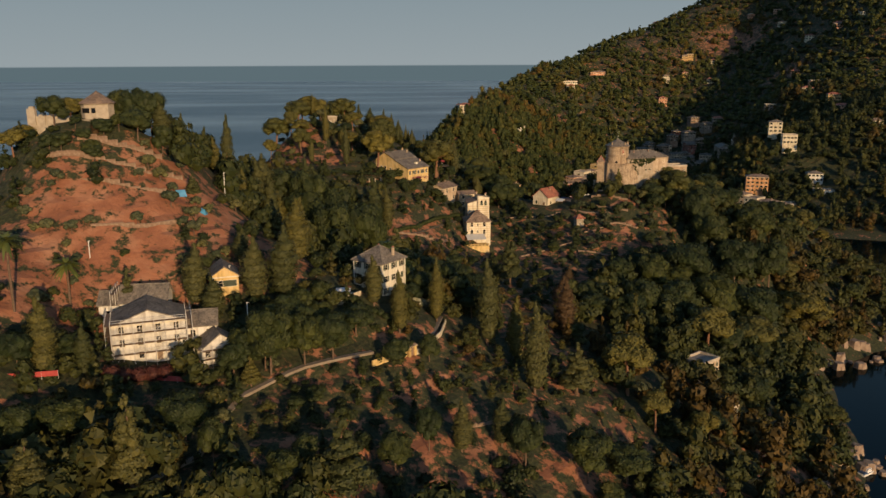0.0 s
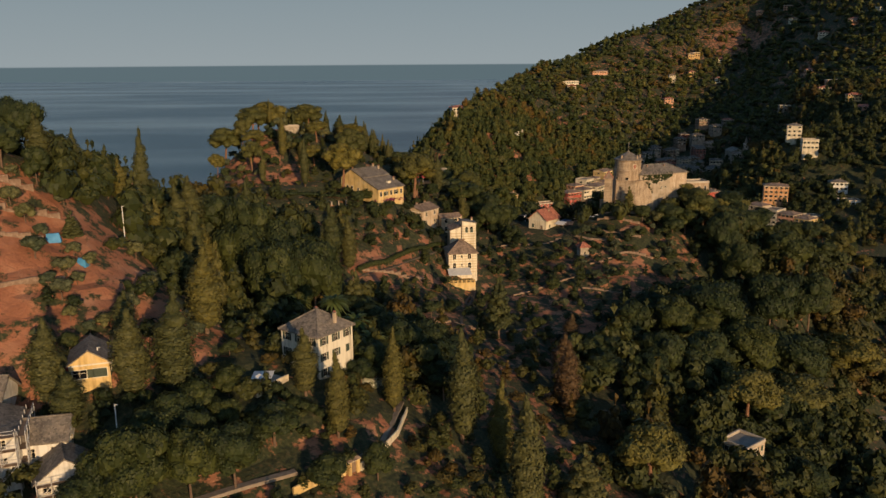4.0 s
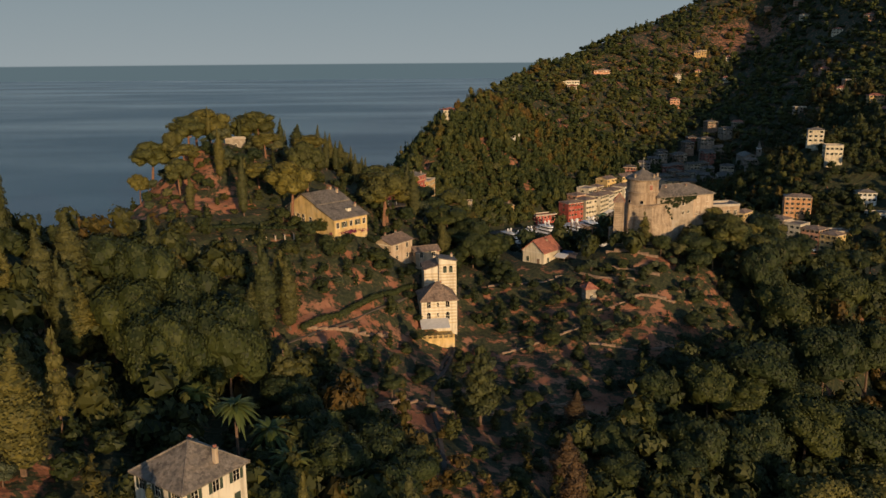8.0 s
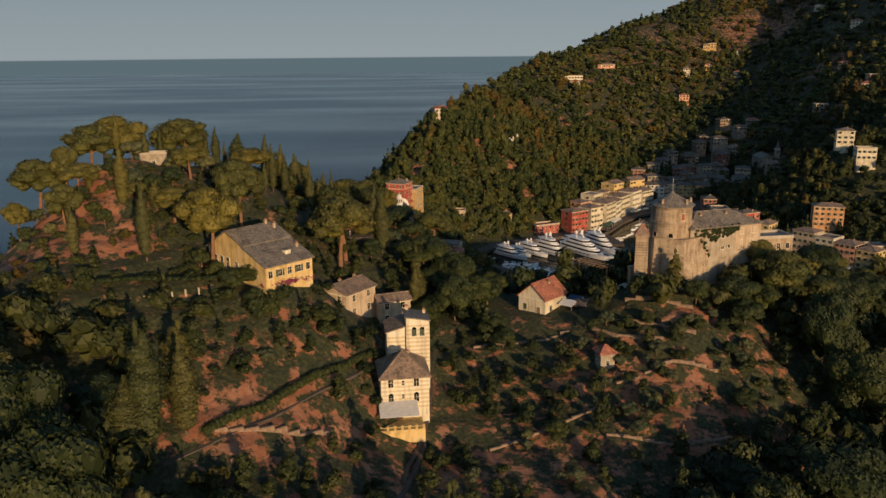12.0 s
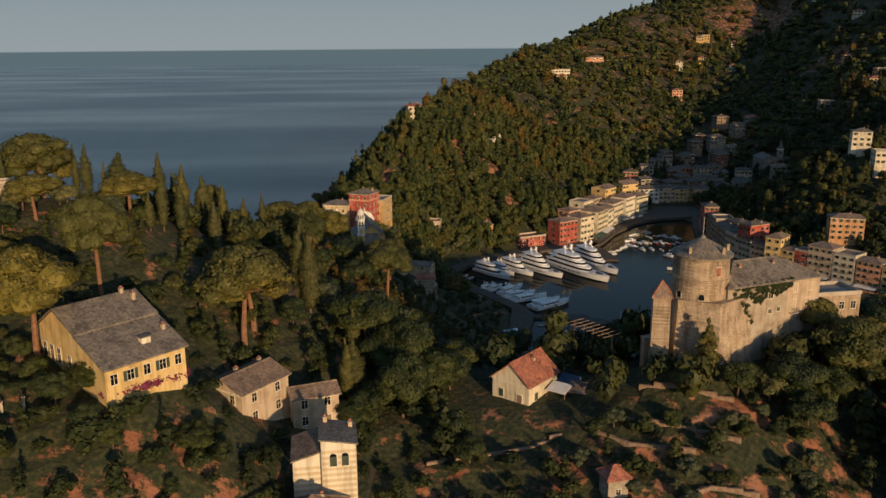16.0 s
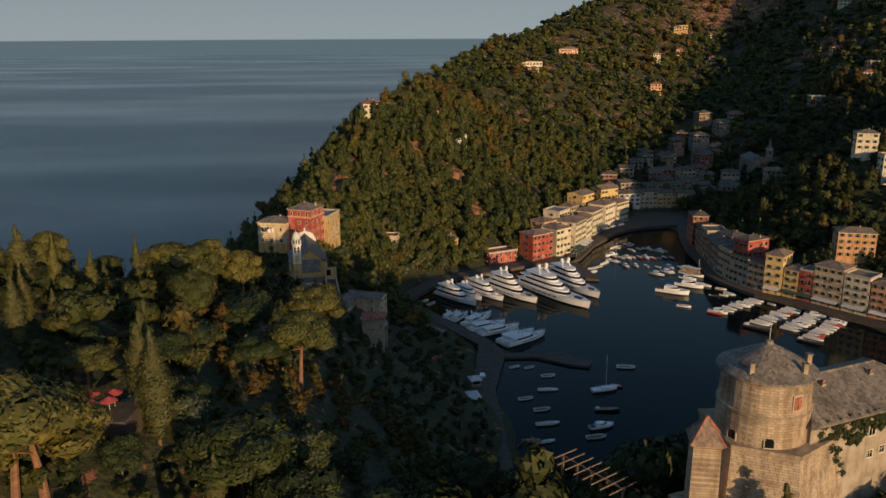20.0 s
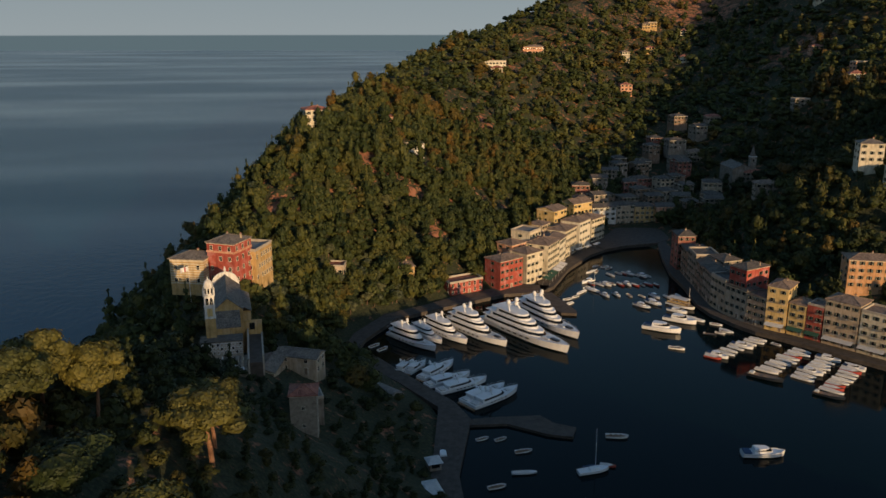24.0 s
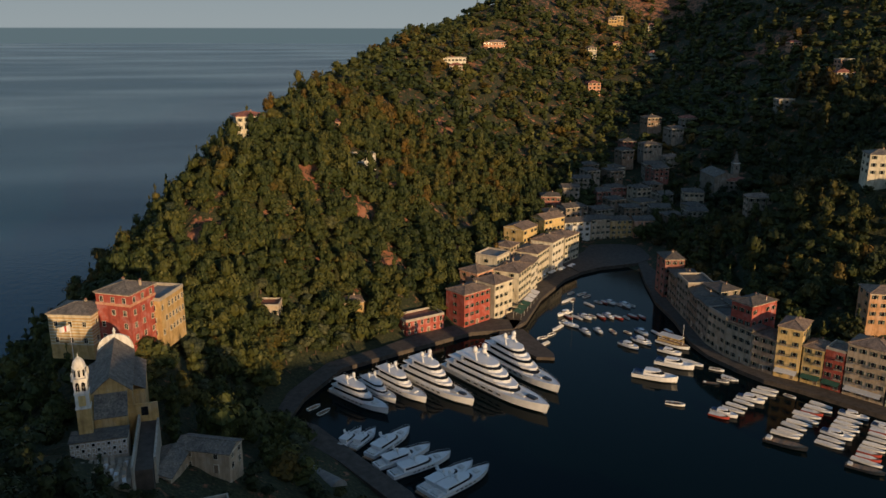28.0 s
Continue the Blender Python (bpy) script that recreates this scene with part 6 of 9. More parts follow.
def forest(name, label, xs, ys, hs, rs, count, leaf, seed, mat, sink=0.25, lumps=6):
    """Many trees in one mesh, for woods that nobody could count."""
    rng = np.random.default_rng(seed)
    protos = []
    for k in range(12):
        if k < 6:
            lum = lumps_broad(rng, 1.0, 0.5, max(2, lumps - 2))
        elif k < 8:                      # tall evergreen oaks
            lum = [(0.06 * rng.normal(), 0.06 * rng.normal(), 1.25 * f_, q_, q_, 0.26) for f_, q_ in ((0.35, 0.34), (0.62, 0.36), (0.88, 0.24))]
        elif k < 10:
            lum = lumps_pine(rng, 1.2, 0.52)[:max(4, lumps)]
        else:
            lum = lumps_cypress(rng, 1.5, 0.22)[::2]
        v, f = crown_arrays(rng, np.array(lum), leaf, count, 0.2, False)
        protos.append((v, f))
    zs = height(xs, ys)
    V, F, T, at = [], [], [], 0
    patch = wave(xs, ys, 0.021, seed) + 0.6 * wave(xs, ys, 0.06, seed + 3)
    tones = np.clip(0.60 * rng.random(len(xs)) + 0.20 + 0.48 * patch, 0, 1)
    pick = rng.integers(0, len(protos), len(xs))
    turn = rng.random(len(xs)) * 6.28
    for i in range(len(xs)):
        v, f = protos[pick[i]]
        c, s = math.cos(turn[i]), math.sin(turn[i])
        w = np.empty_like(v)
        w[:, 0] = (v[:, 0] * c - v[:, 1] * s) * rs[i] * 2 + xs[i]
        w[:, 1] = (v[:, 0] * s + v[:, 1] * c) * rs[i] * 2 + ys[i]
        w[:, 2] = (v[:, 2] - sink) * hs[i] + zs[i]
        V.append(w), F.append(f + at), T.append(np.full(len(v), tones[i]))
        at += len(v)
    me = mesh_from(name, np.concatenate(V), np.concatenate(F), mat)
    me.attributes.new("tone", "FLOAT", "POINT").data.foreach_set("value", np.concatenate(T).astype(np.float32))
    return tagged(new(name, me), label, "woodland", kind="stuff")


def free_of(xs, ys, zones):
    keep = np.ones(len(xs), bool)
    for x, y, r in zones:
        keep &= (xs - x) ** 2 + (ys - y) ** 2 > r * r
    return keep


def scatter(seed, x0, x1, y0, y1, spacing, ok):
    rng = np.random.default_rng(seed)
    nx_, ny_ = int((x1 - x0) / spacing), int((y1 - y0) / spacing)
    i, j = np.meshgrid(np.arange(nx_), np.arange(ny_))
    xs = x0 + (i.ravel() + 0.5 + rng.uniform(-0.45, 0.45, i.size)) * spacing
    ys = y0 + (j.ravel() + 0.5 + rng.uniform(-0.45, 0.45, i.size)) * spacing
    z = height(xs, ys)
    k = (z > 2.5) & ok(xs, ys, rng)
    return xs[k], ys[k], rng


def clear_ok(xs, ys, rng):
    keep = free_of(xs, ys, FOOTPRINTS + TREES)
    u = rng.random(len(xs))
    for x, y, r, share in CLEARINGS:
        keep &= ~(((xs - x) ** 2 + (ys - y) ** 2 < r * r) & (u > share))
    return keep


SHORE = [(x, y, 3.2) for x, y, z in along(LAND[7], 8)] + [(250, 1000, 22), (230, 985, 16), (275, 1015, 22)]


def slope_far(xs, ys, rng):
    # quays, square and the water stay free
    z = height(xs, ys)
    keep = clear_ok(xs, ys, rng) & (z > 1.9) & free_of(xs, ys, SHORE)
    t = wave(xs, ys, 0.018, 3) + 0.4 * wave(xs, ys, 0.06, 5)
    return keep & ((t < 0.62) | (rng.random(len(xs)) < 0.35) | ((xs < 150) & (ys < 960)))


# ---- harbour ----
def quay(name, label, ring, top=1.6):
    q = Mesh()
    q.prism(ring, -4, top, M_PAVE)
    k = tagged(new(name, q.data(name)), label, "quay", kind="structure")
    return k


quay("pavement_1", "dark paved yacht quay", [(104, 697), (109, 697), (114, 757), (124, 790), (121, 803), (113, 818), (99, 846), (91, 853), (96, 866), (111, 888), (132, 898), (166, 913), (184, 913), (190, 922), (176, 928), (150, 919), (126, 904), (106, 894), (91, 872), (85, 852), (104, 822), (115, 800), (106, 757)])
quay("pavement_2", "dark paved square and sunny quay", [(184, 913.5), (192, 921), (208, 948), (229, 973), (240, 981.5), (236, 1000), (205, 972), (186, 932)])
quay("pavement_4", "dark paved square at the head of the harbour", [(240.3, 982), (254, 988), (276, 991), (292, 1000), (298, 1034), (252, 1036), (236.4, 1001)], 1.75)
quay("pavement_3", "dark paved shaded quay", [(276.5, 991), (266, 962), (257, 932), (254, 909), (248, 884), (248, 871), (252, 857), (256, 847), (262.5, 838.5), (270, 827), (277, 815.5), (284, 805.5), (291, 795), (297, 786), (312, 790), (298, 812), (280, 848), (276, 870), (278, 900), (284, 950), (292, 999)])
quay("jetty_1", "stone jetty beside the large yachts", [(178, 912.9), (175, 906), (184, 884), (190.5, 882), (191.5, 886), (188, 912.9)], 1.2)
quay("jetty_2", "low dark concrete landing stage", [(122, 787), (135, 786), (146, 777), (153, 774), (156, 780), (150, 784), (147, 790), (133, 791), (123, 791)], 0.9)

def hull_mesh(L, B, D, mat, deck, bow_rise=0.5, flare=0.93, stations=12, keel=0.5, deck_in=0.0):
    """A hull from stern (x = 0) to bow (x = L)."""
    h = Mesh()
    rows = []
    for k in range(stations + 1):
        u = k / stations
        b = B / 2 * (0.88 + 0.12 * math.sin(min(1, u / 0.45) * math.pi / 2)) * (1 - max(0, (u - 0.55) / 0.45) ** 2.5)
        b = max(b, 0.02)
        z = D * (1 + bow_rise * u ** 2.2)
        x = L * u
        rows.append([(x, -b, z), (x - L * 0.02 * u, -b * flare, 0.25 * D), (x - L * 0.05 * u, 0, -keel), (x - L * 0.02 * u, b * flare, 0.25 * D), (x, b, z)])
    v = [p_ for r in rows for p_ in r]
    f = [(k * 5 + j, k * 5 + j + 1, (k + 1) * 5 + j + 1, (k + 1) * 5 + j) for k in range(stations) for j in range(4)]
    f.append(tuple(range(4, -1, -1)))
    h.solid(v, [tuple(reversed(q)) for q in f], mat)
    top = Mesh()
    dv = [(r[0][0], r[0][1] * 0.96, r[0][2] - 0.12 - deck_in) for r in rows] + [(r[4][0], r[4][1] * 0.96, r[4][2] - 0.12 - deck_in) for r in rows]
    n = stations + 1
    top.solid(dv, [(k, k + 1, n + k + 1, n + k) for k in range(stations)], deck)
    return h, top


def tier_mesh(x0, x1, w, z0, z1, mat, rake=1.4, taper=0.92):
    """A superstructure tier with a rounded, raked front."""
    def ring(a, b, half):
        nose = (b - a) * 0.34
        pts = [(a, -half), (a + (b - a) * 0.35, -half)]
        for k in range(7):
            t = -math.pi / 2 + math.pi * k / 6
            pts.append((b - nose + nose * math.cos(t), half * math.sin(t) * (0.96 if k in (0, 6) else 1)))
        return pts + [(a + (b - a) * 0.35, half), (a, half)]
    t = Mesh()
    t.prism(ring(x0, x1, w / 2), z0, z1, mat, ring(x0 + 0.15, x1 - rake, w / 2 * taper))
    return t


def yacht(x0, y0, x1, y1, tiers, label, group="motor yachts moored stern to the quay"):
    """Stern at (x0, y0), bow at (x1, y1)."""
    L = math.hypot(x1 - x0, y1 - y0)
    B, D = L * 0.165 + 1.5, L * 0.034 + 0.85
    ob = thing("yacht", pose(x0, y0, 0, 0, 0, math.degrees(math.atan2(y1 - y0, x1 - x0))), label, "yacht", group)
    hm, dk = hull_mesh(L, B, D, M_GEL, M_GEL, 0.55, 0.9, 16)
    hull = part("hull", hm, ob)
    part("deck", dk, ob)
    bt = Mesh()
    bt.box(L * 0.015, L * 0.62, -B * 0.437, B * 0.437, 0.02, 0.22, M_HULL_DARK)
    part("boot_stripe", bt, hull, "dark waterline stripe")
    low = tiers == 1
    a, b, w, z = L * (0.16 if low else 0.07), L * (0.70 if low else 0.74), B * (0.80 if low else 0.88), D * 1.02
    for k in range(tiers):
        hgt = (2.4 if k == 0 else 2.1) if L > 30 else (2.0 if L > 24 else 1.35)
        rake = hgt * (1.5 if low else 0.9)
        t = part("deckhouse", tier_mesh(a, b, w, z, z + hgt, M_GEL, rake), ob)
        part("window_band", tier_mesh(a + L * 0.03, b - rake * 0.28, w * 0.985, z + hgt * 0.40, z + hgt * 0.78, M_GLASS, rake * 0.42, 0.97), t, "dark window band")
        part("overhang", tier_mesh(a - L * (0.06 if k else 0.02), b - rake * 0.9, w * 1.02, z + hgt, z + hgt + 0.16, M_GEL, 0.15, 0.99), t)
        z += hgt + 0.16
        if k + 1 < tiers or not low:
            rl = Mesh()
            for sy in (-1, 1):
                rl.tube((a - L * 0.05, sy * w * 0.48, z + 0.8), (a + (b - a) * 0.3, sy * w * 0.48, z + 0.8), 0.04, M_METAL, 4)
                for q in range(5):
                    xx = a - L * 0.05 + ((b - a) * 0.3 + L * 0.05) * q / 4
                    rl.tube((xx, sy * w * 0.48, z), (xx, sy * w * 0.48, z + 0.8), 0.03, M_METAL, 4)
            part("deck_rail", rl, t)
        a, b, w = a + L * 0.07, b - L * (0.105 if k == 0 else 0.09), w * 0.92
    mid = a + (b - a) * 0.35
    ms = Mesh()
    for sy in (-1, 1):
        ms.tube((mid + L * 0.02, sy * w * 0.42, z - 0.1), (mid - L * 0.015, sy * w * 0.30, z + L * 0.042 + 0.5), L * 0.007 + 0.08, M_GEL, 6, L * 0.005 + 0.06)
    ms.box(mid - L * 0.03, mid + L * 0.012, -w * 0.42, w * 0.42, z + L * 0.040 + 0.4, z + L * 0.040 + 0.62, M_GEL)
    ms.tube((mid - L * 0.01, 0, z + L * 0.04), (mid - L * 0.02, 0, z + L * 0.075 + 0.8), 0.09, M_GEL, 5, 0.03)
    part("radar_arch", ms, ob, "white radar arch with a mast")
    r = L * 0.016 + 0.18
    for dx, dy, dz in ((0, -w * 0.34, 0), (0, w * 0.34, 0)) + (((L * 0.045, 0, -0.5),) if L > 30 else ()):
        dm = Mesh()
        dm.lathe([(r * 0.5, 0), (r * 0.95, r * 0.4), (r, r * 0.9), (r * 0.85, r * 1.5), (r * 0.5, r * 1.9), (r * 0.1, r * 2.05)], M_WHITE, 12)
        q = part("radar_dome", dm, ob, smooth=True)
        q.location = (mid + dx - L * 0.01, dy, z + L * 0.040 + 0.62 + dz)
    fore = Mesh()
    fore.box(L * 0.72, L * 0.80, -B * 0.17, B * 0.17, D * 1.3, D * 1.3 + 0.45, M_COVER, 0.15)
    part("sun_pad", fore, ob, "cushioned pad on the foredeck")
    if L > 30:
        td = Mesh()
        td.box(L * 0.80, L * 0.88, -B * 0.09, B * 0.09, D * 1.38, D * 1.38 + 0.7, M_HULL_DARK, 0.25)
        part("tender", td, ob, "dark tender stowed on the foredeck")
    n = 12
    pm = Mesh()
    pm.tube((0, 0, -0.2), (0, 0, 0.7), 0.03, M_METAL, 4)
    pm = pm.data("post")
    for sy in (-1, 1):
        rl, spots_ = Mesh(), []
        for k in range(n):
            u = 0.5 + 0.48 * k / (n - 1)
            spots_.append(Vector((L * u, sy * B / 2 * (1 - max(0, (u - 0.55) / 0.45) ** 2.5) * 0.95, D * (1 + 0.55 * u ** 2.2))))
        for p_, q_ in zip(spots_, spots_[1:]):
            rl.tube(p_ + Vector((0, 0, 0.7)), q_ + Vector((0, 0, 0.7)), 0.035, M_METAL, 4)
        rail = part("rail", rl, ob)
        for p_ in spots_:
            part("post", pm, rail).location = p_
    sw = Mesh()
    sw.box(-L * 0.045, 0.05, -B * 0.38, B * 0.38, 0.15, 0.5, M_TEAK)
    part("swim_platform", sw, ob)
    ck = Mesh()
    ck.box(L * 0.03, L * 0.12, -B * 0.30, B * 0.30, D * 0.9, D * 1.0 + 0.35, M_COVER if low else M_TEAK, 0.1)
    part("cockpit_seat", ck, ob)
    for k in range(5):
        pm = Mesh()
        pm.box(0, L * 0.04, -0.04, 0.04, 0, D * 0.17, M_GLASS)
        for sy in (-1, 1):
            u = 0.30 + 0.075 * k
            q = part("porthole", pm, hull)
            q.location = (L * u, sy * B / 2 * 0.975, D * (1 + 0.55 * u ** 2.2) * 0.62)
    return ob


yacht(150, 884, 173.2, 839.6, 3, "largest white motor yacht with three raked decks and domes")
yacht(167, 894, 182, 853.5, 3, "large white motor yacht with twin domes")
yacht(132.8, 882, 151, 850.5, 3, "white expedition yacht with a high bow")
yacht(122.8, 880, 136, 856, 2, "white two-deck motor yacht")
yacht(116.6, 876, 126, 858, 2, "white sport yacht with a low deckhouse")
yacht(106.8, 873, 122.4, 851, 2, "grey-white sport yacht in the shade")
yacht(126.2, 799.8, 145, 811, 1, "white flybridge cruiser with dark portholes")
yacht(124, 803.5, 141, 814, 1, "white cabin cruiser with dark windows", "cabin cruisers rafted together")
yacht(117, 813, 136, 820.5, 1, "white cabin cruiser with dark windows", "cabin cruisers rafted together")
yacht(113.6, 818.6, 131, 826, 1, "white cabin cruiser with dark windows", "cabin cruisers rafted together")
yacht(112.5, 825, 127, 838, 1, "white cabin cruiser with canvas hood", "cabin cruisers rafted together")
yacht(108.6, 831, 116.6, 840, 1, "small white cabin cruiser", "cabin cruisers rafted together")
yacht(104.5, 832, 112.3, 841, 1, "small white cabin cruiser", "cabin cruisers rafted together")

BRND = random.Random(31)


def boat_kinds():
    kinds = {}
    for kind, L, B, D in (("covered", 7.4, 1.75, 0.6), ("open", 5.4, 1.9, 0.6), ("motor", 8.5, 2.7, 1.0), ("sail", 8.0, 2.5, 0.9), ("dark", 9.5, 2.6, 0.9), ("red", 6.6, 2.2, 0.8)):
        hull = {"dark": M_HULL_DARK, "red": M_HULL_RED}.get(kind, M_GEL)
        hm, dk = hull_mesh(L, B, D, hull, M_TEAK if kind in ("open", "dark", "red") else M_GEL, 0.35, 0.9, 9, 0.35, 0.25 if kind == "open" else 0.0)
        parts = [("hull", hm), ("deck", dk)]
        if kind in ("covered", "red"):
            c = Mesh()
            ridge = D + 0.5
            c.solid([(0.1, -B * 0.43, D), (L * 0.62, -B * 0.46, D + 0.12), (L * 0.82, 0, D + 0.22), (L * 0.62, B * 0.46, D + 0.12), (0.1, B * 0.43, D), (0.3, 0, ridge), (L * 0.5, 0, ridge + 0.1)],
                    [(0, 1, 6, 5), (1, 2, 6), (2, 3, 6), (3, 4, 5, 6), (4, 0, 5)], M_COVER)
            parts.append(("cover", c))
        if kind == "motor":
            parts.append(("cabin", tier_mesh(L * 0.25, L * 0.72, B * 0.72, D, D + 0.95, M_GEL, 0.9)))
            parts.append(("windscreen", tier_mesh(L * 0.32, L * 0.70, B * 0.70, D + 0.45, D + 0.85, M_GLASS, 0.4)))
            s = Mesh()
            s.box(L * 0.03, L * 0.2, -B * 0.36, B * 0.36, D - 0.05, D + 0.3, M_COVER_BLUE, 0.08)
            parts.append(("sunpad", s))
        if kind in ("open", "dark"):
            for u in (0.2, 0.42, 0.62):
                s = Mesh()
                s.box(L * u, L * u + 0.35, -B * 0.38, B * 0.38, D - 0.12, D + 0.02, M_WOOD)
                parts.append(("thwart", s))
        if kind == "dark":
            s = Mesh()
            s.box(L * 0.05, L * 0.18, -B * 0.3, B * 0.3, D, D + 0.5, M_COVER, 0.1)
            parts.append(("engine_cover", s))
        if kind == "sail":
            s = Mesh()
            s.tube((L * 0.55, 0, D - 0.1), (L * 0.54, 0, D + 10.5), 0.07, M_WHITE, 6, 0.04)
            parts.append(("mast", s))
            s = Mesh()
            s.tube((L * 0.54, 0, D + 1.1), (L * 0.12, 0, D + 1.1), 0.13, M_COVER_BLUE, 6)
            parts.append(("boom", s))
            parts.append(("coachroof", tier_mesh(L * 0.35, L * 0.74, B * 0.55, D, D + 0.4, M_GEL, 0.4)))
        kinds[kind] = (L, [(n_, m_.data(n_)) for n_, m_ in parts])
    return kinds


BOATS = boat_kinds()
BOAT_LABEL = {"covered": "small white boat under a pale canvas cover", "open": "small open rowing boat with wooden seats", "motor": "white motorboat with a low cabin", "sail": "small white sailing boat with a bare mast",
              "dark": "long dark varnished wooden launch", "red": "small red-hulled boat under a pale cover"}


def boat(kind, x, y, rot, scale=1.0):
    L, parts = BOATS[kind]
    ob = thing("boat", pose(x, y, -0.02, 0, BRND.uniform(-1, 1), rot) @ pose(-L * scale / 2, 0, 0), BOAT_LABEL[kind], "boat", "small boats in the harbour")
    ob.scale = (scale,) * 3
    for n_, m_ in parts:
        part(n_, m_, ob)
    return ob


# lines of covered boats off the shaded quay: first and last middle, number
for (xa, ya), (xb, yb), n in (((254.5, 841.8), (226.4, 826.7), 9), ((264.4, 827.1), (240.2, 811.5), 9), ((269.4, 817.9), (249.7, 803.4), 8), ((276, 810.5), (253, 791.5), 10)):
    for k in range(n):
        f = k / (n - 1)
        kind = "covered" if BRND.random() < 0.78 else BRND.choice(["red", "motor", "covered"])
        boat(kind, xa + (xb - xa) * f + BRND.uniform(-0.5, 0.5), ya + (yb - ya) * f + BRND.uniform(-0.5, 0.5), -51 + BRND.uniform(-5, 5), BRND.uniform(0.95, 1.2))
boat("dark", 236.5, 806, -48, 1.35), boat("dark", 250, 788.5, -46, 1.1)
# lines in the inner basin
for (xa, ya), (xb, yb), n in (((212.6, 924.7), (243.8, 918.2), 10), ((232.9, 941.3), (245.8, 933.1), 6), ((213, 907), (246.7, 898.5), 7)):
    for k in range(n):
        f = k / (n - 1)
        boat(BRND.choice(["covered", "open", "covered", "red", "motor"]), xa + (xb - xa) * f, ya + (yb - ya) * f + BRND.uniform(-1, 1), -75 + BRND.uniform(-12, 12), BRND.uniform(0.75, 0.95))
for kind, x, y, rot, s in [("open", 230, 953, 20, 1), ("open", 231, 949.5, 30, 1), ("covered", 227.5, 938, -70, 0.9), ("open", 222.7, 946, 60, 1), ("motor", 223.9, 888.7, -62, 1.1), ("motor", 230.9, 891.4, -60, 1.0), ("motor", 231.2, 893.2, -58, 1.0),
                           ("covered", 246.5, 853.1, -60, 0.9), ("open", 245.6, 852.6, -50, 0.9), ("open", 242.6, 851.3, -40, 0.8), ("open", 245.8, 861, -40, 1), ("dark", 237.6, 850.7, -30, 0.6), ("motor", 236.6, 879.4, -50, 1.1), ("covered", 239.5, 868.3, -52, 1.3),
                           ("open", 217.2, 838.2, -35, 1.2), ("open", 258.6, 835.6, -60, 0.8), ("motor", 232.2, 867.2, -42, 1.7), ("motor", 220, 858.5, -38, 1.9), ("sail", 210, 915, -60, 1.0)]:
    boat(kind, x, y, rot, s)
for x, y in [(188, 905), (193, 908), (198, 914), (203, 921), (207, 930), (186, 898), (214, 946), (220, 956)]:
    boat(BRND.choice(["open", "covered", "motor"]), x + 5, y - 1, -150 + BRND.uniform(-10, 10), BRND.uniform(0.8, 1.1))
# moorings under the castle
for kind, x, y, rot, s in [("open", 123.6, 751, 10, 1), ("open", 136, 769, 5, 1), ("covered", 133, 757, -4, 1), ("open", 127.3, 742, 8, 1.1), ("covered", 126.7, 731.7, 3, 1.1), ("sail", 152.8, 754.5, 6, 1.2), ("dark", 148.9, 739, -8, 0.9), ("motor", 143.3, 727.6, 10, 1),
                           ("open", 139.5, 721, 4, 1.2), ("open", 125.4, 778.6, 15, 0.8), ("open", 131, 777.5, 20, 0.8), ("open", 167, 773, -14, 1.3), ("open", 118.8, 721, 0, 1), ("covered", 123, 720, 12, 0.9), ("motor", 116, 709.4, 80, 1), ("motor", 111.5, 769.8, 85, 1.1), ("motor", 205.7, 755, -10, 1.5),
                           ("open", 102, 857, 40, 1.0), ("open", 99, 861, 35, 1.0), ("open", 163, 708, 12, 1.0), ("red", 158, 757, -30, 0.7)]:
    boat(kind, x, y, rot, s)


def excursion_boat():
    ob = thing("excursion_boat", pose(241.5, 886, 0, 0, 0, -55) @ pose(-7, 0, 0), "two-deck excursion boat with a canopy and yellow rail", "boat")
    hm, dk = hull_mesh(14, 4.4, 1.2, M_GEL, M_TEAK, 0.3)
    part("hull", hm, ob), part("deck", dk, ob)
    c = Mesh()
    c.box(1, 10.5, -2, 2, 3.9, 4.1, M_COVER)
    part("canopy", c, ob)
    for k in range(6):
        for s in (-1, 1):
            p_ = Mesh()
            p_.tube((1.2 + k * 1.8, s * 1.9, 1.1), (1.2 + k * 1.8, s * 1.9, 3.9), 0.06, P_YELLOW, 5)
            part("post", p_, ob)
    b = Mesh()
    b.box(1, 10.5, -2.02, -1.95, 1.6, 2.2, P_YELLOW), b.box(1, 10.5, 1.95, 2.02, 1.6, 2.2, P_YELLOW)
    part("rail", b, ob)
    m_ = Mesh()
    m_.tube((10.8, 0, 1), (10.8, 0, 10), 0.08, M_WHITE)
    part("mast", m_, ob)


excursion_boat()

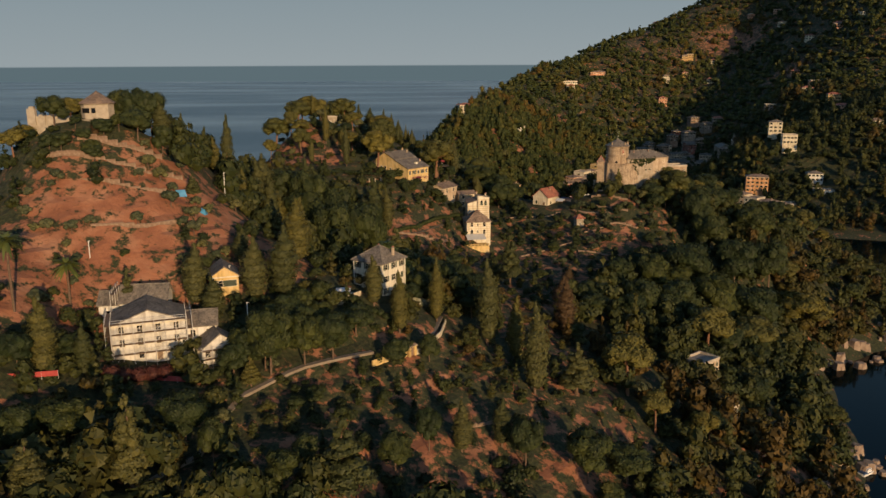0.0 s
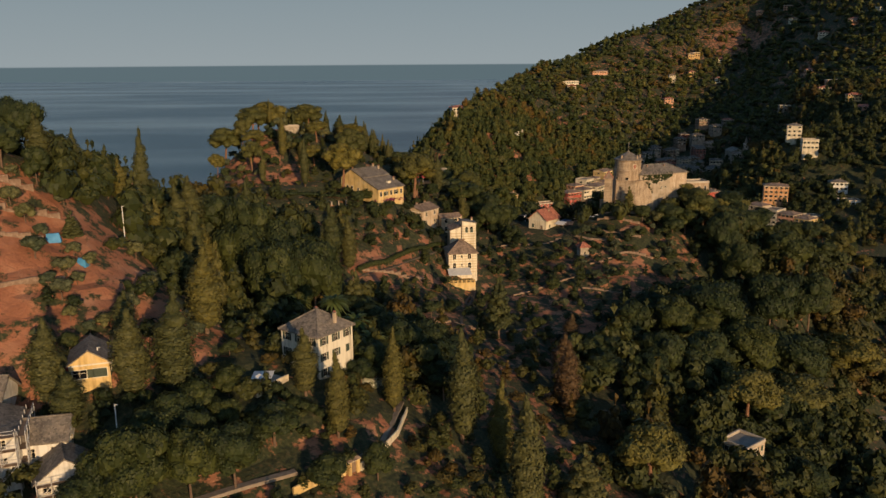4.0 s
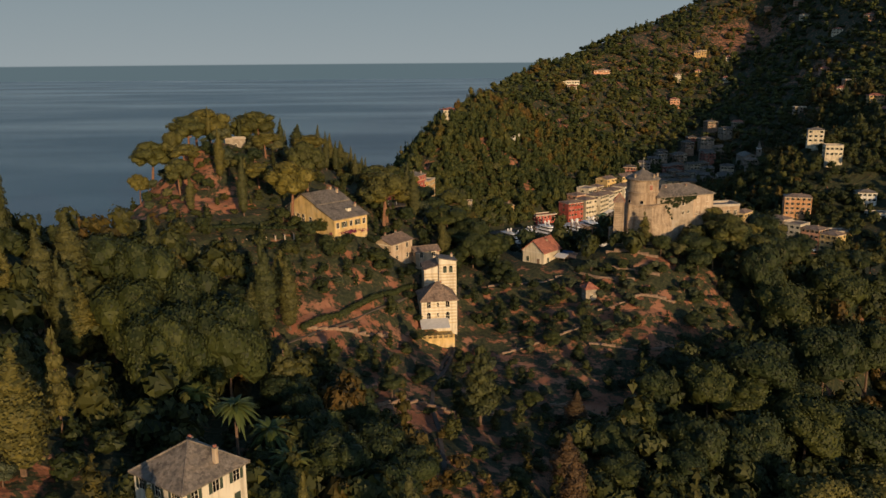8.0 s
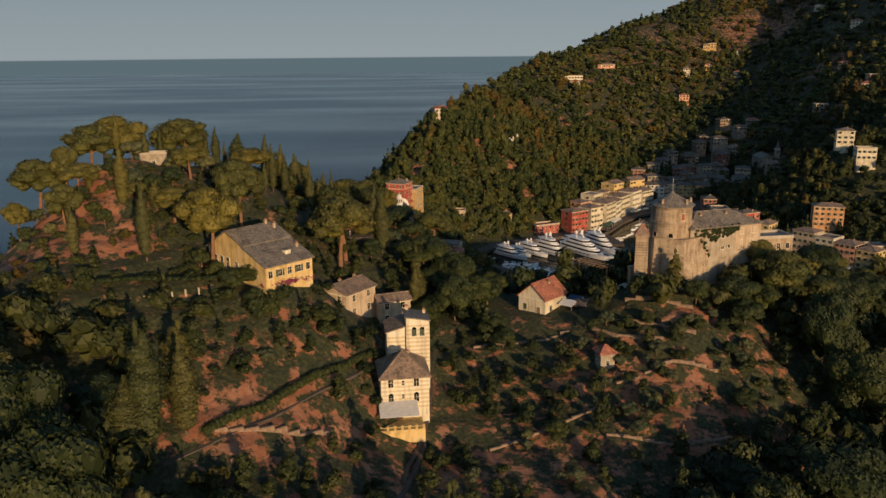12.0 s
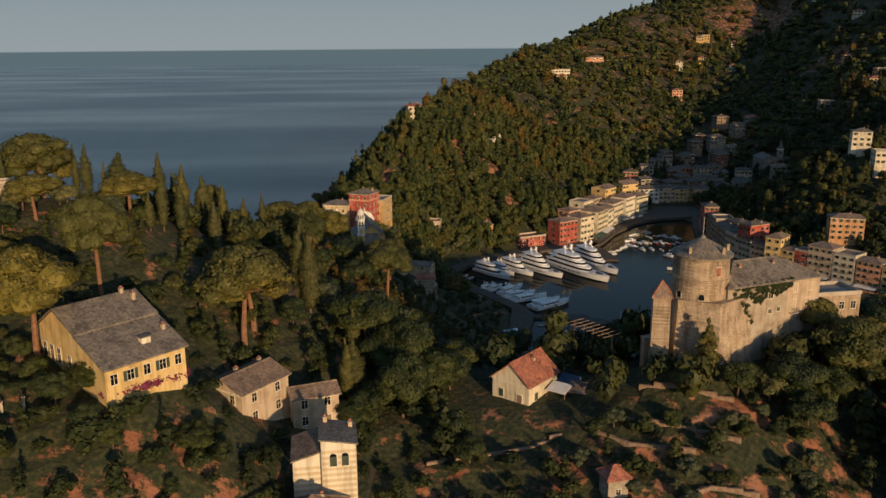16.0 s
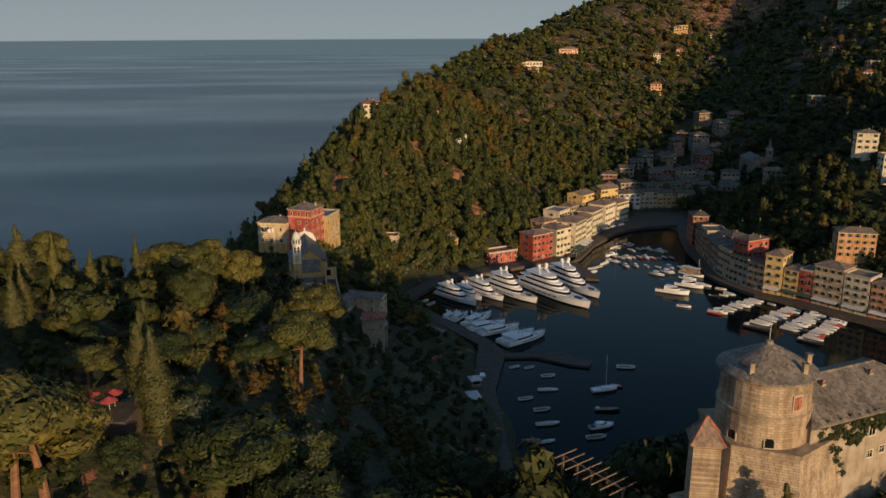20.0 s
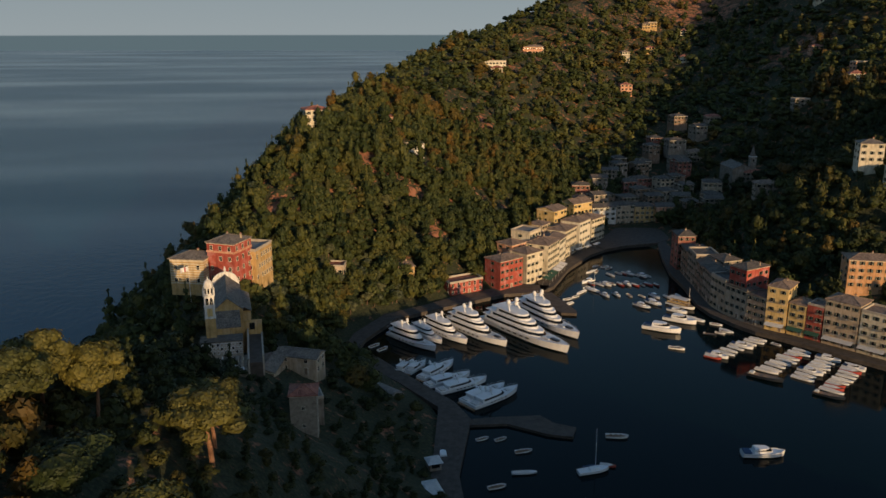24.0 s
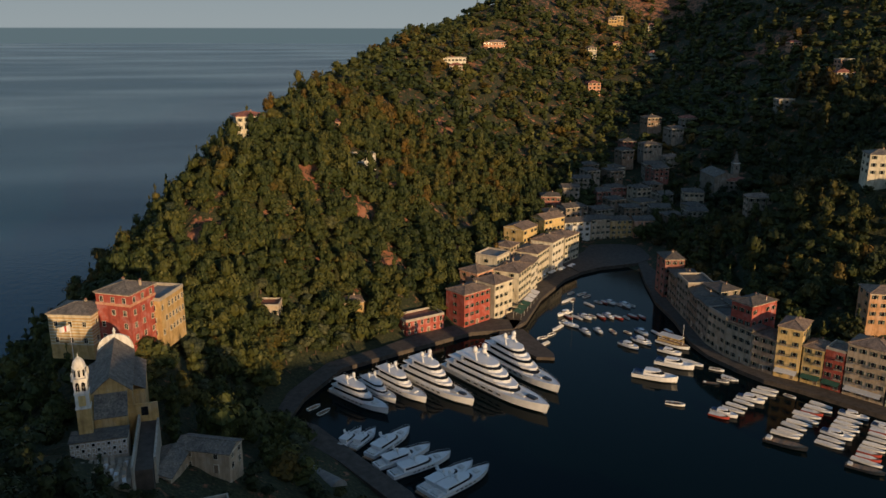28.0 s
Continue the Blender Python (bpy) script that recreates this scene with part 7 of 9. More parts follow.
# awnings, parasols and terrace of the sunny quay
for k in range(6):
    f = k / 5
    aw = thing("awning", pose(190 + 15 * f, 926 + 23 * f, 1.6, 0, 0, 56), "dark green café awning on the quay" if k < 3 else "white café awning on the quay", "awning", "café awnings")
    a = Mesh()
    mt = M_AWN_GREEN if k < 3 else M_WHITE
    a.solid([(-2.3, -2.0, 2.5), (2.3, -2.0, 2.5), (2.3, 1.6, 3.3), (-2.3, 1.6, 3.3), (-2.3, -2.0, 2.4), (2.3, -2.0, 2.4), (2.3, 1.6, 3.2), (-2.3, 1.6, 3.2)], [(0, 1, 2, 3), (7, 6, 5, 4), (0, 4, 5, 1), (1, 5, 6, 2), (2, 6, 7, 3), (3, 7, 4, 0)], mt)
    part("canvas", a, aw)
    for sx, sy, hz_ in ((-2.2, -1.9, 2.45), (2.2, -1.9, 2.45), (-2.2, 1.5, 3.2), (2.2, 1.5, 3.2)):
        p_ = Mesh()
        p_.tube((sx, sy, 0), (sx, sy, hz_), 0.05, M_METAL, 5)
        part("post", p_, aw)
for k in range(9):
    pa = thing("parasol", pose(212 + 3.4 * k + (k % 2), 972 + 2.2 * k, 1.6), "white folded café parasol on the square", "parasol", "parasols on the square")
    a = Mesh()
    a.tube((0, 0, 0), (0, 0, 2.6), 0.04, M_METAL, 5)
    part("pole", a, pa)
    a = Mesh()
    a.lathe([(1.5, 2.0), (1.48, 2.08), (0.1, 2.7)], M_WHITE, 8)
    part("canopy", a, pa)


# ---- paths, walls and garden things ----
def ribbon(name, label, pts, width, mat, lift=0.25, thick=0.6, category="path"):
    line = along([(x, y, 0) for x, y in pts], 2.5)
    r = Mesh()
    n = len(line)
    L, R = [], []
    for k in range(n):
        a, b = line[max(0, k - 1)], line[min(n - 1, k + 1)]
        d = Vector((b[0] - a[0], b[1] - a[1], 0)).normalized()
        s = Vector((-d.y, d.x, 0)) * width / 2
        x, y = line[k][:2]
        z = max(ground_at(x + s.x, y + s.y), ground_at(x, y), ground_at(x - s.x, y - s.y)) + lift
        L.append((x + s.x, y + s.y, z)), R.append((x - s.x, y - s.y, z))
    # even out the steps
    zs = [p_[2] for p_ in L]
    for _ in range(3):
        zs = [zs[0]] + [(zs[i - 1] + zs[i] * 2 + zs[i + 1]) / 4 for i in range(1, n - 1)] + [zs[-1]]
    v = []
    for k in range(n):
        for x, y, z in (L[k], R[k]):
            v += [(x, y, zs[k]), (x, y, zs[k] - thick)]
    f = []
    for k in range(n - 1):
        a, b = 4 * k, 4 * k + 4
        f += [(a, a + 2, b + 2, b), (a + 1, b + 1, b + 3, a + 3), (a, b, b + 1, a + 1), (a + 2, a + 3, b + 3, b + 2)]
    f += [(0, 1, 3, 2), (4 * n - 4, 4 * n - 2, 4 * n - 1, 4 * n - 3)]
    r.solid(v, f, mat)
    for k in range(0, n, 2):
        TREES.append((line[k][0], line[k][1], width * 0.5 + 1.0))
    return tagged(new(name, r.data(name)), label, category, kind="structure")


M_PATH = speckle("pale_path", [(0.3, (0.18, 0.14, 0.10)), (0.7, (0.31, 0.25, 0.19))], 0.8, 0.95)
ribbon("path_1", "pale gravel lane climbing past the villa", [(-36, 338), (-33, 346), (-29, 351), (-27, 359), (-24, 371), (-18, 376), (-12, 381), (-6, 385), (3, 391)], 1.4, M_PATH, 0.12)
ribbon("path_2", "narrow lane behind the garden gate", [(5, 391), (11, 396), (17, 403), (19, 411), (21, 421)], 1.0, M_PATH, 0.1)
ribbon("path_3", "steep stepped footpath between walls", [(49, 553), (48.5, 540), (47, 529), (44, 517), (40, 499), (39, 488), (40, 478), (40, 460)], 0.9, M_PAVE, 0.12)
ribbon("path_5", "narrow stepped lane beside the striped house", [(51.5, 560), (49.6, 551), (49.2, 543.8), (48.2, 536), (46, 528), (43.6, 522), (42.6, 514)], 0.8, M_PAVE, 0.12)
ribbon("path_4", "shaded lane along the hillside", [(38.5, 547), (33, 537.6), (27.1, 531), (22.8, 525), (18.9, 519), (14, 514), (10.6, 510), (4, 503)], 0.9, M_PAVE, 0.1)


M_DRY = speckle("dry_stone", [(0.3, (0.14, 0.085, 0.055)), (0.5, (0.24, 0.16, 0.11)), (0.72, (0.34, 0.25, 0.18))], 1.4, 0.95, 0.8, 0.2)


def dry_wall(pts, h=1.3, label="low dry stone terrace wall", mat=None, thick=0.5, group="terrace walls"):
    """A wall of rough stones that follows the ground."""
    line = along([(x, y, 0) for x, y in pts], 2.2)
    ob = thing("stone_wall", pose(0, 0, 0), label, "wall", group)
    r = random.Random(int(pts[0][0] * 7 + pts[0][1]))
    for a, b in zip(line, line[1:]):
        d = Vector((b[0] - a[0], b[1] - a[1], 0))
        z = (ground_at(a[0], a[1]) + ground_at(b[0], b[1])) / 2
        m = Mesh()
        m.box(0, d.length + 0.02, -thick / 2, thick / 2, -1.8, h + r.uniform(-0.12, 0.12), mat or M_STONE_PALE, 0.06)
        q = part("length", m, ob)
        q.matrix_local = pose(a[0], a[1], z, 0, 0, math.degrees(math.atan2(d.y, d.x)))
        TREES.append((a[0], a[1], 1.4))
    return ob


for pts, h in [([(-76, 436), (-66, 438), (-56, 443)], 2.6), ([(-82, 430), (-70, 431), (-58, 434), (-50, 440)], 1.8), ([(-72, 424), (-60, 426), (-50, 431)], 1.4), ([(-66, 412), (-54, 416), (-44, 424)], 1.2), ([(20, 372), (30, 380), (42, 386)], 1.2), ([(26, 482), (36, 490), (44, 486)], 1.2), ([(52, 490), (64, 498), (76, 500)], 1.2), ([(10, 512), (20, 516), (30, 522)], 1.2),
               ([(99, 571), (106, 568), (114, 565)], 1.6), ([(93, 566), (101, 562), (112, 557)], 1.4), ([(60, 528), (74, 533), (88, 540)], 0.9), ([(90, 545), (104, 550), (114, 548)], 1.0), ([(84, 530), (98, 527), (110, 530)], 0.9),
               ([(60, 560), (72, 563), (84, 566)], 1.0), ([(88, 566), (94, 560), (104, 556)], 1.0)]:
    dry_wall(pts, h * 0.5, mat=M_DRY)
dry_wall([(3, 387), (6, 390), (11, 393.5)], 1.5, "pale plastered garden wall with a gate", P_YELLOW, 0.4, "garden walls")
dry_wall([(13.5, 395), (17, 400), (20, 407), (22, 418)], 1.1, "pale plastered garden wall with a gate", P_CREAM, 0.35, "garden walls")


def gate_house():
    ob = thing("garden_gate", pose(12.3, 394.3, ground_at(12.3, 394.3) - 0.3, 0, 0, 42), "small yellow gateway with a tiled cap", "gate")
    for x in (-1.2, 0.6):
        m = Mesh()
        m.box(x, x + 0.6, -0.4, 0.4, -1, 2.6, P_YELLOW)
        part("pier", m, ob)
    m = Mesh()
    m.box(-1.4, 1.4, -0.55, 0.55, 2.6, 2.75, P_CREAM), m.prism([(-1.5, -0.65), (1.5, -0.65), (1.5, 0.65), (-1.5, 0.65)], 2.75, 3.2, M_TILE_BROWN, [(-0.9, -0.1), (0.9, -0.1), (0.9, 0.1), (-0.9, 0.1)])
    part("cap", m, ob)
    m = Mesh()
    m.box(-0.6, 0.6, -0.05, 0.05, -0.6, 2.3, M_WOOD)
    part("door", m, ob)


gate_house()


# scaffolding round the house under repair
def scaffold(x, y, z, w, h, rot, rows, label):
    ob = thing("scaffolding", pose(x, y, z, 0, 0, rot), label, "scaffolding", "scaffolds round the white house")
    bays = max(2, int(w / 2))
    for k in range(bays + 1):
        for yy in (0, -1.1):
            m = Mesh()
            m.tube((-w / 2 + w * k / bays, yy, -2.5), (-w / 2 + w * k / bays, yy, h + 0.8), 0.07, M_METAL, 5)
            part("standard", m, ob)
    for r in range(1, rows + 1):
        zz = h * r / rows
        m = Mesh()
        m.box(-w / 2, w / 2, -1.08, -0.05, zz - 0.06, zz, M_WOOD)
        part("platform", m, ob)
        for up in (0.5, 1.0):
            m = Mesh()
            m.tube((-w / 2, -1.1, zz + up), (w / 2, -1.1, zz + up), 0.05, M_METAL, 5)
            part("ledger", m, ob)
    for k in range(0, bays, 2):
        for r in range(rows):
            m = Mesh()
            m.tube((-w / 2 + w * k / bays, -1.15, h * r / rows), (-w / 2 + w * (k + 1) / bays, -1.15, h * (r + 1) / rows), 0.05, M_METAL, 5)
            part("brace", m, ob)


for (hx, hy_, hz_, turn_), w, d, h, rows, side in [((-46.2, 386.4, 59.8, 16), 15.4, 10.5, 9.2, 4, 0), ((-46.2, 386.4, 59.8, 16), 10.5, 15, 8.6, 4, 1), ((-31.2, 384.4, 56.6, 24), 8.2, 6.8, 5.8, 3, 0), ((-31.2, 384.4, 56.6, 24), 6.8, 8.2, 5.4, 3, 1), ((-48.6, 397, 63, 6), 8.5, 13, 8.8, 2, 3), ((-46.2, 386.4, 59.8, 16), 10.5, 15, 8.6, 4, 3)]:
    ang = turn_ + 90 * side
    nx_, ny_ = math.sin(radians(ang)), -math.cos(radians(ang))
    off = (d / 2 if side in (0, 2) else d / 2) + 0.35
    scaffold(hx + nx_ * off, hy_ + ny_ * off, hz_, w, h, ang, rows, "grey tube scaffolding with plank decks")
for x, y, w, rot, lab in [(-37, 404, 9, 4, "red plastic safety fence on the building site"), (-40, 373.5, 11, -12, "red plastic safety fence on the building site"), (-63, 362, 12, 8, "red plastic safety fence on the building site")]:
    f_ = thing("safety_fence", pose(x, y, ground_at(x, y), 0, 0, rot), lab, "fence", "building site fences")
    for k in range(5):
        m = Mesh()
        m.tube((-w / 2 + w * k / 4, 0, -0.5), (-w / 2 + w * k / 4, 0, 1.3), 0.04, M_METAL, 5)
        part("post", m, f_)
    m = Mesh()
    m.box(-w / 2, w / 2, -0.03, 0.03, 0.1, 1.2, M_RED_CLOTH)
    part("mesh_panel", m, f_)


def hedge(name, label, pts, h, r, mat, count=90, category="hedge"):
    rng = np.random.default_rng(int(abs(pts[0][0]) * 31 + pts[0][1]))
    line = along([(x, y, 0) for x, y in pts], r * 1.3)
    lum = [(x - pts[0][0], y - pts[0][1], ground_at(x, y) + (h * 0.45 if name != 'climber' else 2.6), r * rng.uniform(0.8, 1.2), r * rng.uniform(0.8, 1.2), h * 0.55 if name != 'climber' else 0.5) for x, y, _ in line]
    v, f = crown_arrays(rng, lum, 0.2, count * 2 * len(lum))
    ob = tagged(new(name, mesh_from(name, v, f, mat)), label, category)
    ob.location = (pts[0][0], pts[0][1], 0)
    for x, y, _ in line:
        TREES.append((x, y, r + 0.6))


hedge("bougainvillea", "magenta bougainvillea hedge below the yellow house", [(15, 548), (19, 551), (23, 556)], 2.2, 1.2, M_BOUGAIN)
hedge("red_bushes", "dark red shrubs below the building site", [(-50, 371), (-45, 372.5), (-40, 374.5)], 3.2, 1.9, foliage("leaf_dark_red", (0.06, 0.016, 0.014), (0.11, 0.03, 0.024), (0.17, 0.055, 0.035)), 160)
hedge("garden_hedge", "clipped green hedge by the villa", [(-2, 407), (3, 405), (8, 404)], 1.8, 1.3, M_LEAF["broad"])
hedge("lane_hedge", "dark clipped hedge along the shaded lane", [(37, 547.5), (31.6, 538.6), (25.9, 532), (21.6, 526), (17.7, 520), (12.9, 515), (9.5, 511)], 1.7, 0.8, M_LEAF["broad"])
hedge("flowering_shrub", "shrub covered in white flowers", [(14, 421), (15.5, 422)], 2.4, 1.3, M_PALEFLOWER)
hedge("flowering_shrub", "shrub covered in white flowers", [(34, 606), (36, 607)], 2.0, 1.4, M_PALEFLOWER)


def wall_ivy():
    rng = np.random.default_rng(77)
    lum = []
    for k in range(130):
        x = -9.5 + 13.5 * rng.random()
        drop = rng.random() ** 1.4 * (8.0 if x < -4.5 else 4.2 - 0.35 * (x + 4.5))
        lum.append((x, -5.8, 18.9 - drop, 0.35 + 0.35 * rng.random(), 0.22, 0.35 + 0.3 * rng.random()))
    v, f = crown_arrays(rng, lum, 0.13, 9000, 0.5, False)
    ob = tagged(new("ivy", mesh_from("ivy", v, f, M_LEAF["broad"])), "dark ivy spreading below the castle eaves", "ivy")
    ob.matrix_world = pose(125.2, 584.6, 60, 0, 0, 17)


wall_ivy()


# pergola walk by the yellow house
def pergola_walk():
    ob = thing("pergola", pose(-8, 540.1, 73.8, 0, 0, 28.5), "long white-columned pergola walk under greenery", "pergola")
    for k in range(9):
        m = Mesh()
        m.box(-0.17, 0.17, -0.17, 0.17, -2.5, 2.1, M_STONE_PALE), m.box(-0.25, 0.25, -0.25, 0.25, 2.1, 2.25, M_STONE_PALE)
        q = part("column", m, ob)
        q.location = (-8 + 2.7 * k, 0, 0)
        m = Mesh()
        m.box(-0.07, 0.07, -0.8, 2.4, 2.25, 2.4, M_WOOD)
        q = part("beam", m, ob)
        q.location = (-8 + 2.7 * k, 0, 0)
    m = Mesh()
    m.box(-8.5, 14, -0.4, 2.2, -2.6, 0.05, M_STONE)
    part("walk", m, ob)


pergola_walk()
hedge("climber", "green climber over the pergola walk", [(-15, 537.5), (-5, 543), (4, 548)], 5.6, 1.0, M_LEAF["broad"], 60, "climber")


# garden of the villa: terrace, parasol, pool
def villa_garden():
    z = ground_at(-6, 410)
    t = thing("garden_terrace", pose(-6.5, 411, z, 0, 0, -38), "paved garden terrace with a stone parapet", "terrace")
    m = Mesh()
    m.box(-5, 5, -4, 4, -4, 0.3, M_STONE_PALE)
    part("paving", m, t)
    for x0, x1, y0, y1 in ((-5, 5, -4, -3.7), (-5, -4.7, -3.7, 4), (4.7, 5, -3.7, 4)):
        m = Mesh()
        m.box(x0, x1, y0, y1, 0.3, 1.1, P_CREAM)
        part("parapet", m, t)
    FOOTPRINTS.append((-6.5, 411, 5))
    pz = ground_at(-4, 407.5)
    p_ = thing("parasol", pose(-4.5, 409, pz + 0.1), "large square white garden parasol", "parasol")
    m = Mesh()
    m.tube((0, 0, -0.5), (0, 0, 2.7), 0.05, M_METAL)
    part("pole", m, p_)
    m = Mesh()
    m.prism([(-1.9, -1.9), (1.9, -1.9), (1.9, 1.9), (-1.9, 1.9)], 2.3, 2.9, M_WHITE, [(-0.1, -0.1), (0.1, -0.1), (0.1, 0.1), (-0.1, 0.1)])
    part("canopy", m, p_)
    pl = thing("swimming_pool", pose(-11.0, 457.3, 60.8, 0, 0, 109), "small swimming pool with a tiled rim in the shade", "pool")
    m = Mesh()
    m.box(-8.9, 8.9, -3.0, 3.0, -5, 0.2, M_TILE_BROWN)
    part("rim", m, pl)
    w_, nt, b = node_mat("pool_water", 0.06)
    b.inputs["Base Color"].default_value = (0.02, 0.17, 0.20, 1)
    m = Mesh()
    m.box(-7.3, 7.3, -1.6, 1.6, 0.1, 0.21, w_)
    part("water", m, pl)
    FOOTPRINTS.append((-11.0, 457.3, 7.0))


villa_garden()


# terrace in front of the striped house
def striped_terrace():
    ob = thing("house_terrace", pose(42.6, 531.8, 46.6, 0, 0, 5), "ochre terrace with arches, balustrade and a grey awning", "terrace")
    m = Mesh()
    m.box(-4.6, 4.6, -2.6, 3, -4, 3.6, P_YELLOW)
    part("base", m, ob)
    for k in range(7):
        m = Mesh()
        m.box(-0.25, 0.25, -0.15, 0.15, 3.6, 4.5, P_YELLOW)
        q = part("pillar", m, ob)
        q.location = (-4.3 + 8.6 * k / 6, -2.4, 0)
    m = Mesh()
    m.box(-4.6, 4.6, -2.5, -2.3, 4.1, 4.25, P_YELLOW)
    part("rail", m, ob)
    m = Mesh()
    m.solid([(-4.2, -1.6, 6.0), (3.6, -1.6, 6.0), (3.6, 2.8, 7.4), (-4.2, 2.8, 7.4), (-4.2, -1.6, 5.92), (3.6, -1.6, 5.92), (3.6, 2.8, 7.3), (-4.2, 2.8, 7.3)], [(0, 1, 2, 3), (7, 6, 5, 4), (0, 4, 5, 1), (1, 5, 6, 2), (2, 6, 7, 3), (3, 7, 4, 0)], M_COVER)
    part("awning", m, ob)
    FOOTPRINTS.append((42.6, 530, 6))


striped_terrace()


# yard of the red-roofed house
def yard_sheds():
    for x, y, rot, mat, w, d, lab in [(86, 577.5, -40, M_COVER, 4, 3, "white corrugated lean-to roof"), (90, 577, -30, M_TILE_BROWN, 5, 4, "brown tiled lean-to by the cottage"), (88.5, 581, -44, M_COVER_BLUE, 4, 3.4, "blue-grey lean-to roof beside the cottage")]:
        z = 57.5
        ob = thing("lean_to", pose(x, y, z, 0, 0, rot), lab, "shed", "lean-tos beside the cottage")
        m = Mesh()
        m.solid([(-w / 2, -d / 2, 2.4), (w / 2, -d / 2, 2.4), (w / 2, d / 2, 3.2), (-w / 2, d / 2, 3.2), (-w / 2, -d / 2, 2.3), (w / 2, -d / 2, 2.3), (w / 2, d / 2, 3.1), (-w / 2, d / 2, 3.1)], [(0, 1, 2, 3), (7, 6, 5, 4), (0, 4, 5, 1), (1, 5, 6, 2), (2, 6, 7, 3), (3, 7, 4, 0)], mat)
        part("roof", m, ob)
        for sx, sy, h in ((-1, -1, 2.3), (1, -1, 2.3), (1, 1, 3.1), (-1, 1, 3.1)):
            m = Mesh()
            m.tube((sx * (w / 2 - 0.15), sy * (d / 2 - 0.15), -1.5), (sx * (w / 2 - 0.15), sy * (d / 2 - 0.15), h), 0.08, M_WOOD, 5)
            part("post", m, ob)
        m = Mesh()
        m.box(-w / 2 + 0.1, w / 2 - 0.1, d / 2 - 0.25, d / 2 - 0.1, -2, 2.9, P_BEIGE)
        part("back_wall", m, ob)
        FOOTPRINTS.append((x, y, 3.5))
    ob = thing("trellis", pose(96, 578, 57.8, 0, 0, 15), "white slatted trellis over a terrace", "pergola")
    for k in range(9):
        m = Mesh()
        m.box(-3.2 + 0.8 * k, -3.1 + 0.8 * k, -2, 2, 2.4, 2.5, P_WHITE)
        part("slat", m, ob)
    for sx, sy in itertools.product((-3.1, 3.2), (-1.8, 1.8)):
        m = Mesh()
        m.tube((sx, sy, -2), (sx, sy, 2.4), 0.07, P_WHITE, 5)
        part("post", m, ob)
    FOOTPRINTS.append((96, 578, 4.5))


yard_sheds()


# terrace with red parasols above the isthmus
def red_terrace():
    z = ground_at(31, 601)
    ob = thing("restaurant_terrace", pose(31, 601, z, 0, 0, -8), "garden terrace edged by a clipped hedge", "terrace")
    m = Mesh()
    m.box(-5, 5, -3, 3, -4, 0.6, M_PAVE)
    part("paving", m, ob)
    for k in range(6):
        p_ = thing("parasol", pose(27.2 + 2.9 * (k % 3), 600 + 2.4 * (k // 3), z + 0.6), "red canvas parasol on the terrace", "parasol", "red parasols")
        m = Mesh()
        m.tube((0, 0, 0), (0, 0, 2.2), 0.04, M_METAL, 5)
        part("pole", m, p_)
        m = Mesh()
        m.lathe([(1.2, 1.9), (1.18, 1.96), (0.06, 2.5)], M_RED_CLOTH, 8)
        part("canopy", m, p_)
    FOOTPRINTS.append((31, 601, 6.5))


red_terrace()


# rocks along the eastern shore
def rocks():
    rng = random.Random(9)
    for k in range(70):
        f = rng.random()
        x, y = (75 + 85 * f, 378 + 62 * f) if k < 40 else (180 + 60 * f, 512 + 36 * f)
        x, y = x + rng.uniform(-6, 10), y + rng.uniform(-9, 5)
        z = max(-0.8, ground_at(x, y))
        if z > 9:
            continue
        m = Mesh()
        s = rng.uniform(1.2, 3.6)
        ring = [(s * rng.uniform(0.7, 1.1) * math.cos(a * 1.047), s * rng.uniform(0.7, 1.1) * math.sin(a * 1.047)) for a in range(6)]
        top = [(a * rng.uniform(0.45, 0.75), b * rng.uniform(0.45, 0.75)) for a, b in ring]
        m.prism(ring, -2.0, s * rng.uniform(0.5, 1.1), M_ROCK, top)
        ob = tagged(new("rock", m.data("rock")), "rugged brown shore rock above the water", "rock", "rocks along the shore")
        ob.matrix_world = pose(x, y, z, 0, 0, rng.uniform(0, 360))


rocks()


def canopy_tent():
    z = ground_at(-58, 548)
    ob = thing("canopy", pose(-58, 548, z, 0, 0, 12), "white stretched canopy over a terrace above the cliff", "canopy")
    for k, (x0, x1) in enumerate(((-7, -1.5), (-1.2, 4), (4.3, 8))):
        m = Mesh()
        m.solid([(x0, -2.6, 2.3), (x1, -2.6, 2.3), (x1, 2.6, 2.5), (x0, 2.6, 2.5), ((x0 + x1) / 2, 0, 3.9), (x0, -2.6, 2.2), (x1, -2.6, 2.2), (x1, 2.6, 2.4), (x0, 2.6, 2.4)],
                [(0, 1, 4), (1, 2, 4), (2, 3, 4), (3, 0, 4), (5, 8, 7, 6), (0, 5, 6, 1), (1, 6, 7, 2), (2, 7, 8, 3), (3, 8, 5, 0)], M_COVER)
        part("canvas", m, ob, "white peaked canvas")
        for x, y in itertools.product((x0 + 0.2, x1 - 0.2), (-2.4, 2.4)):
            p_ = Mesh()
            p_.tube((x, y, -1.5), (x, y, 2.35), 0.06, M_METAL, 5)
            part("pole", p_, ob)
    m = Mesh()
    m.box(-8, 9, -4, 4, -4, 0.1, M_STONE)
    part("terrace", m, ob)
    FOOTPRINTS.append((-58, 548, 9))


canopy_tent()


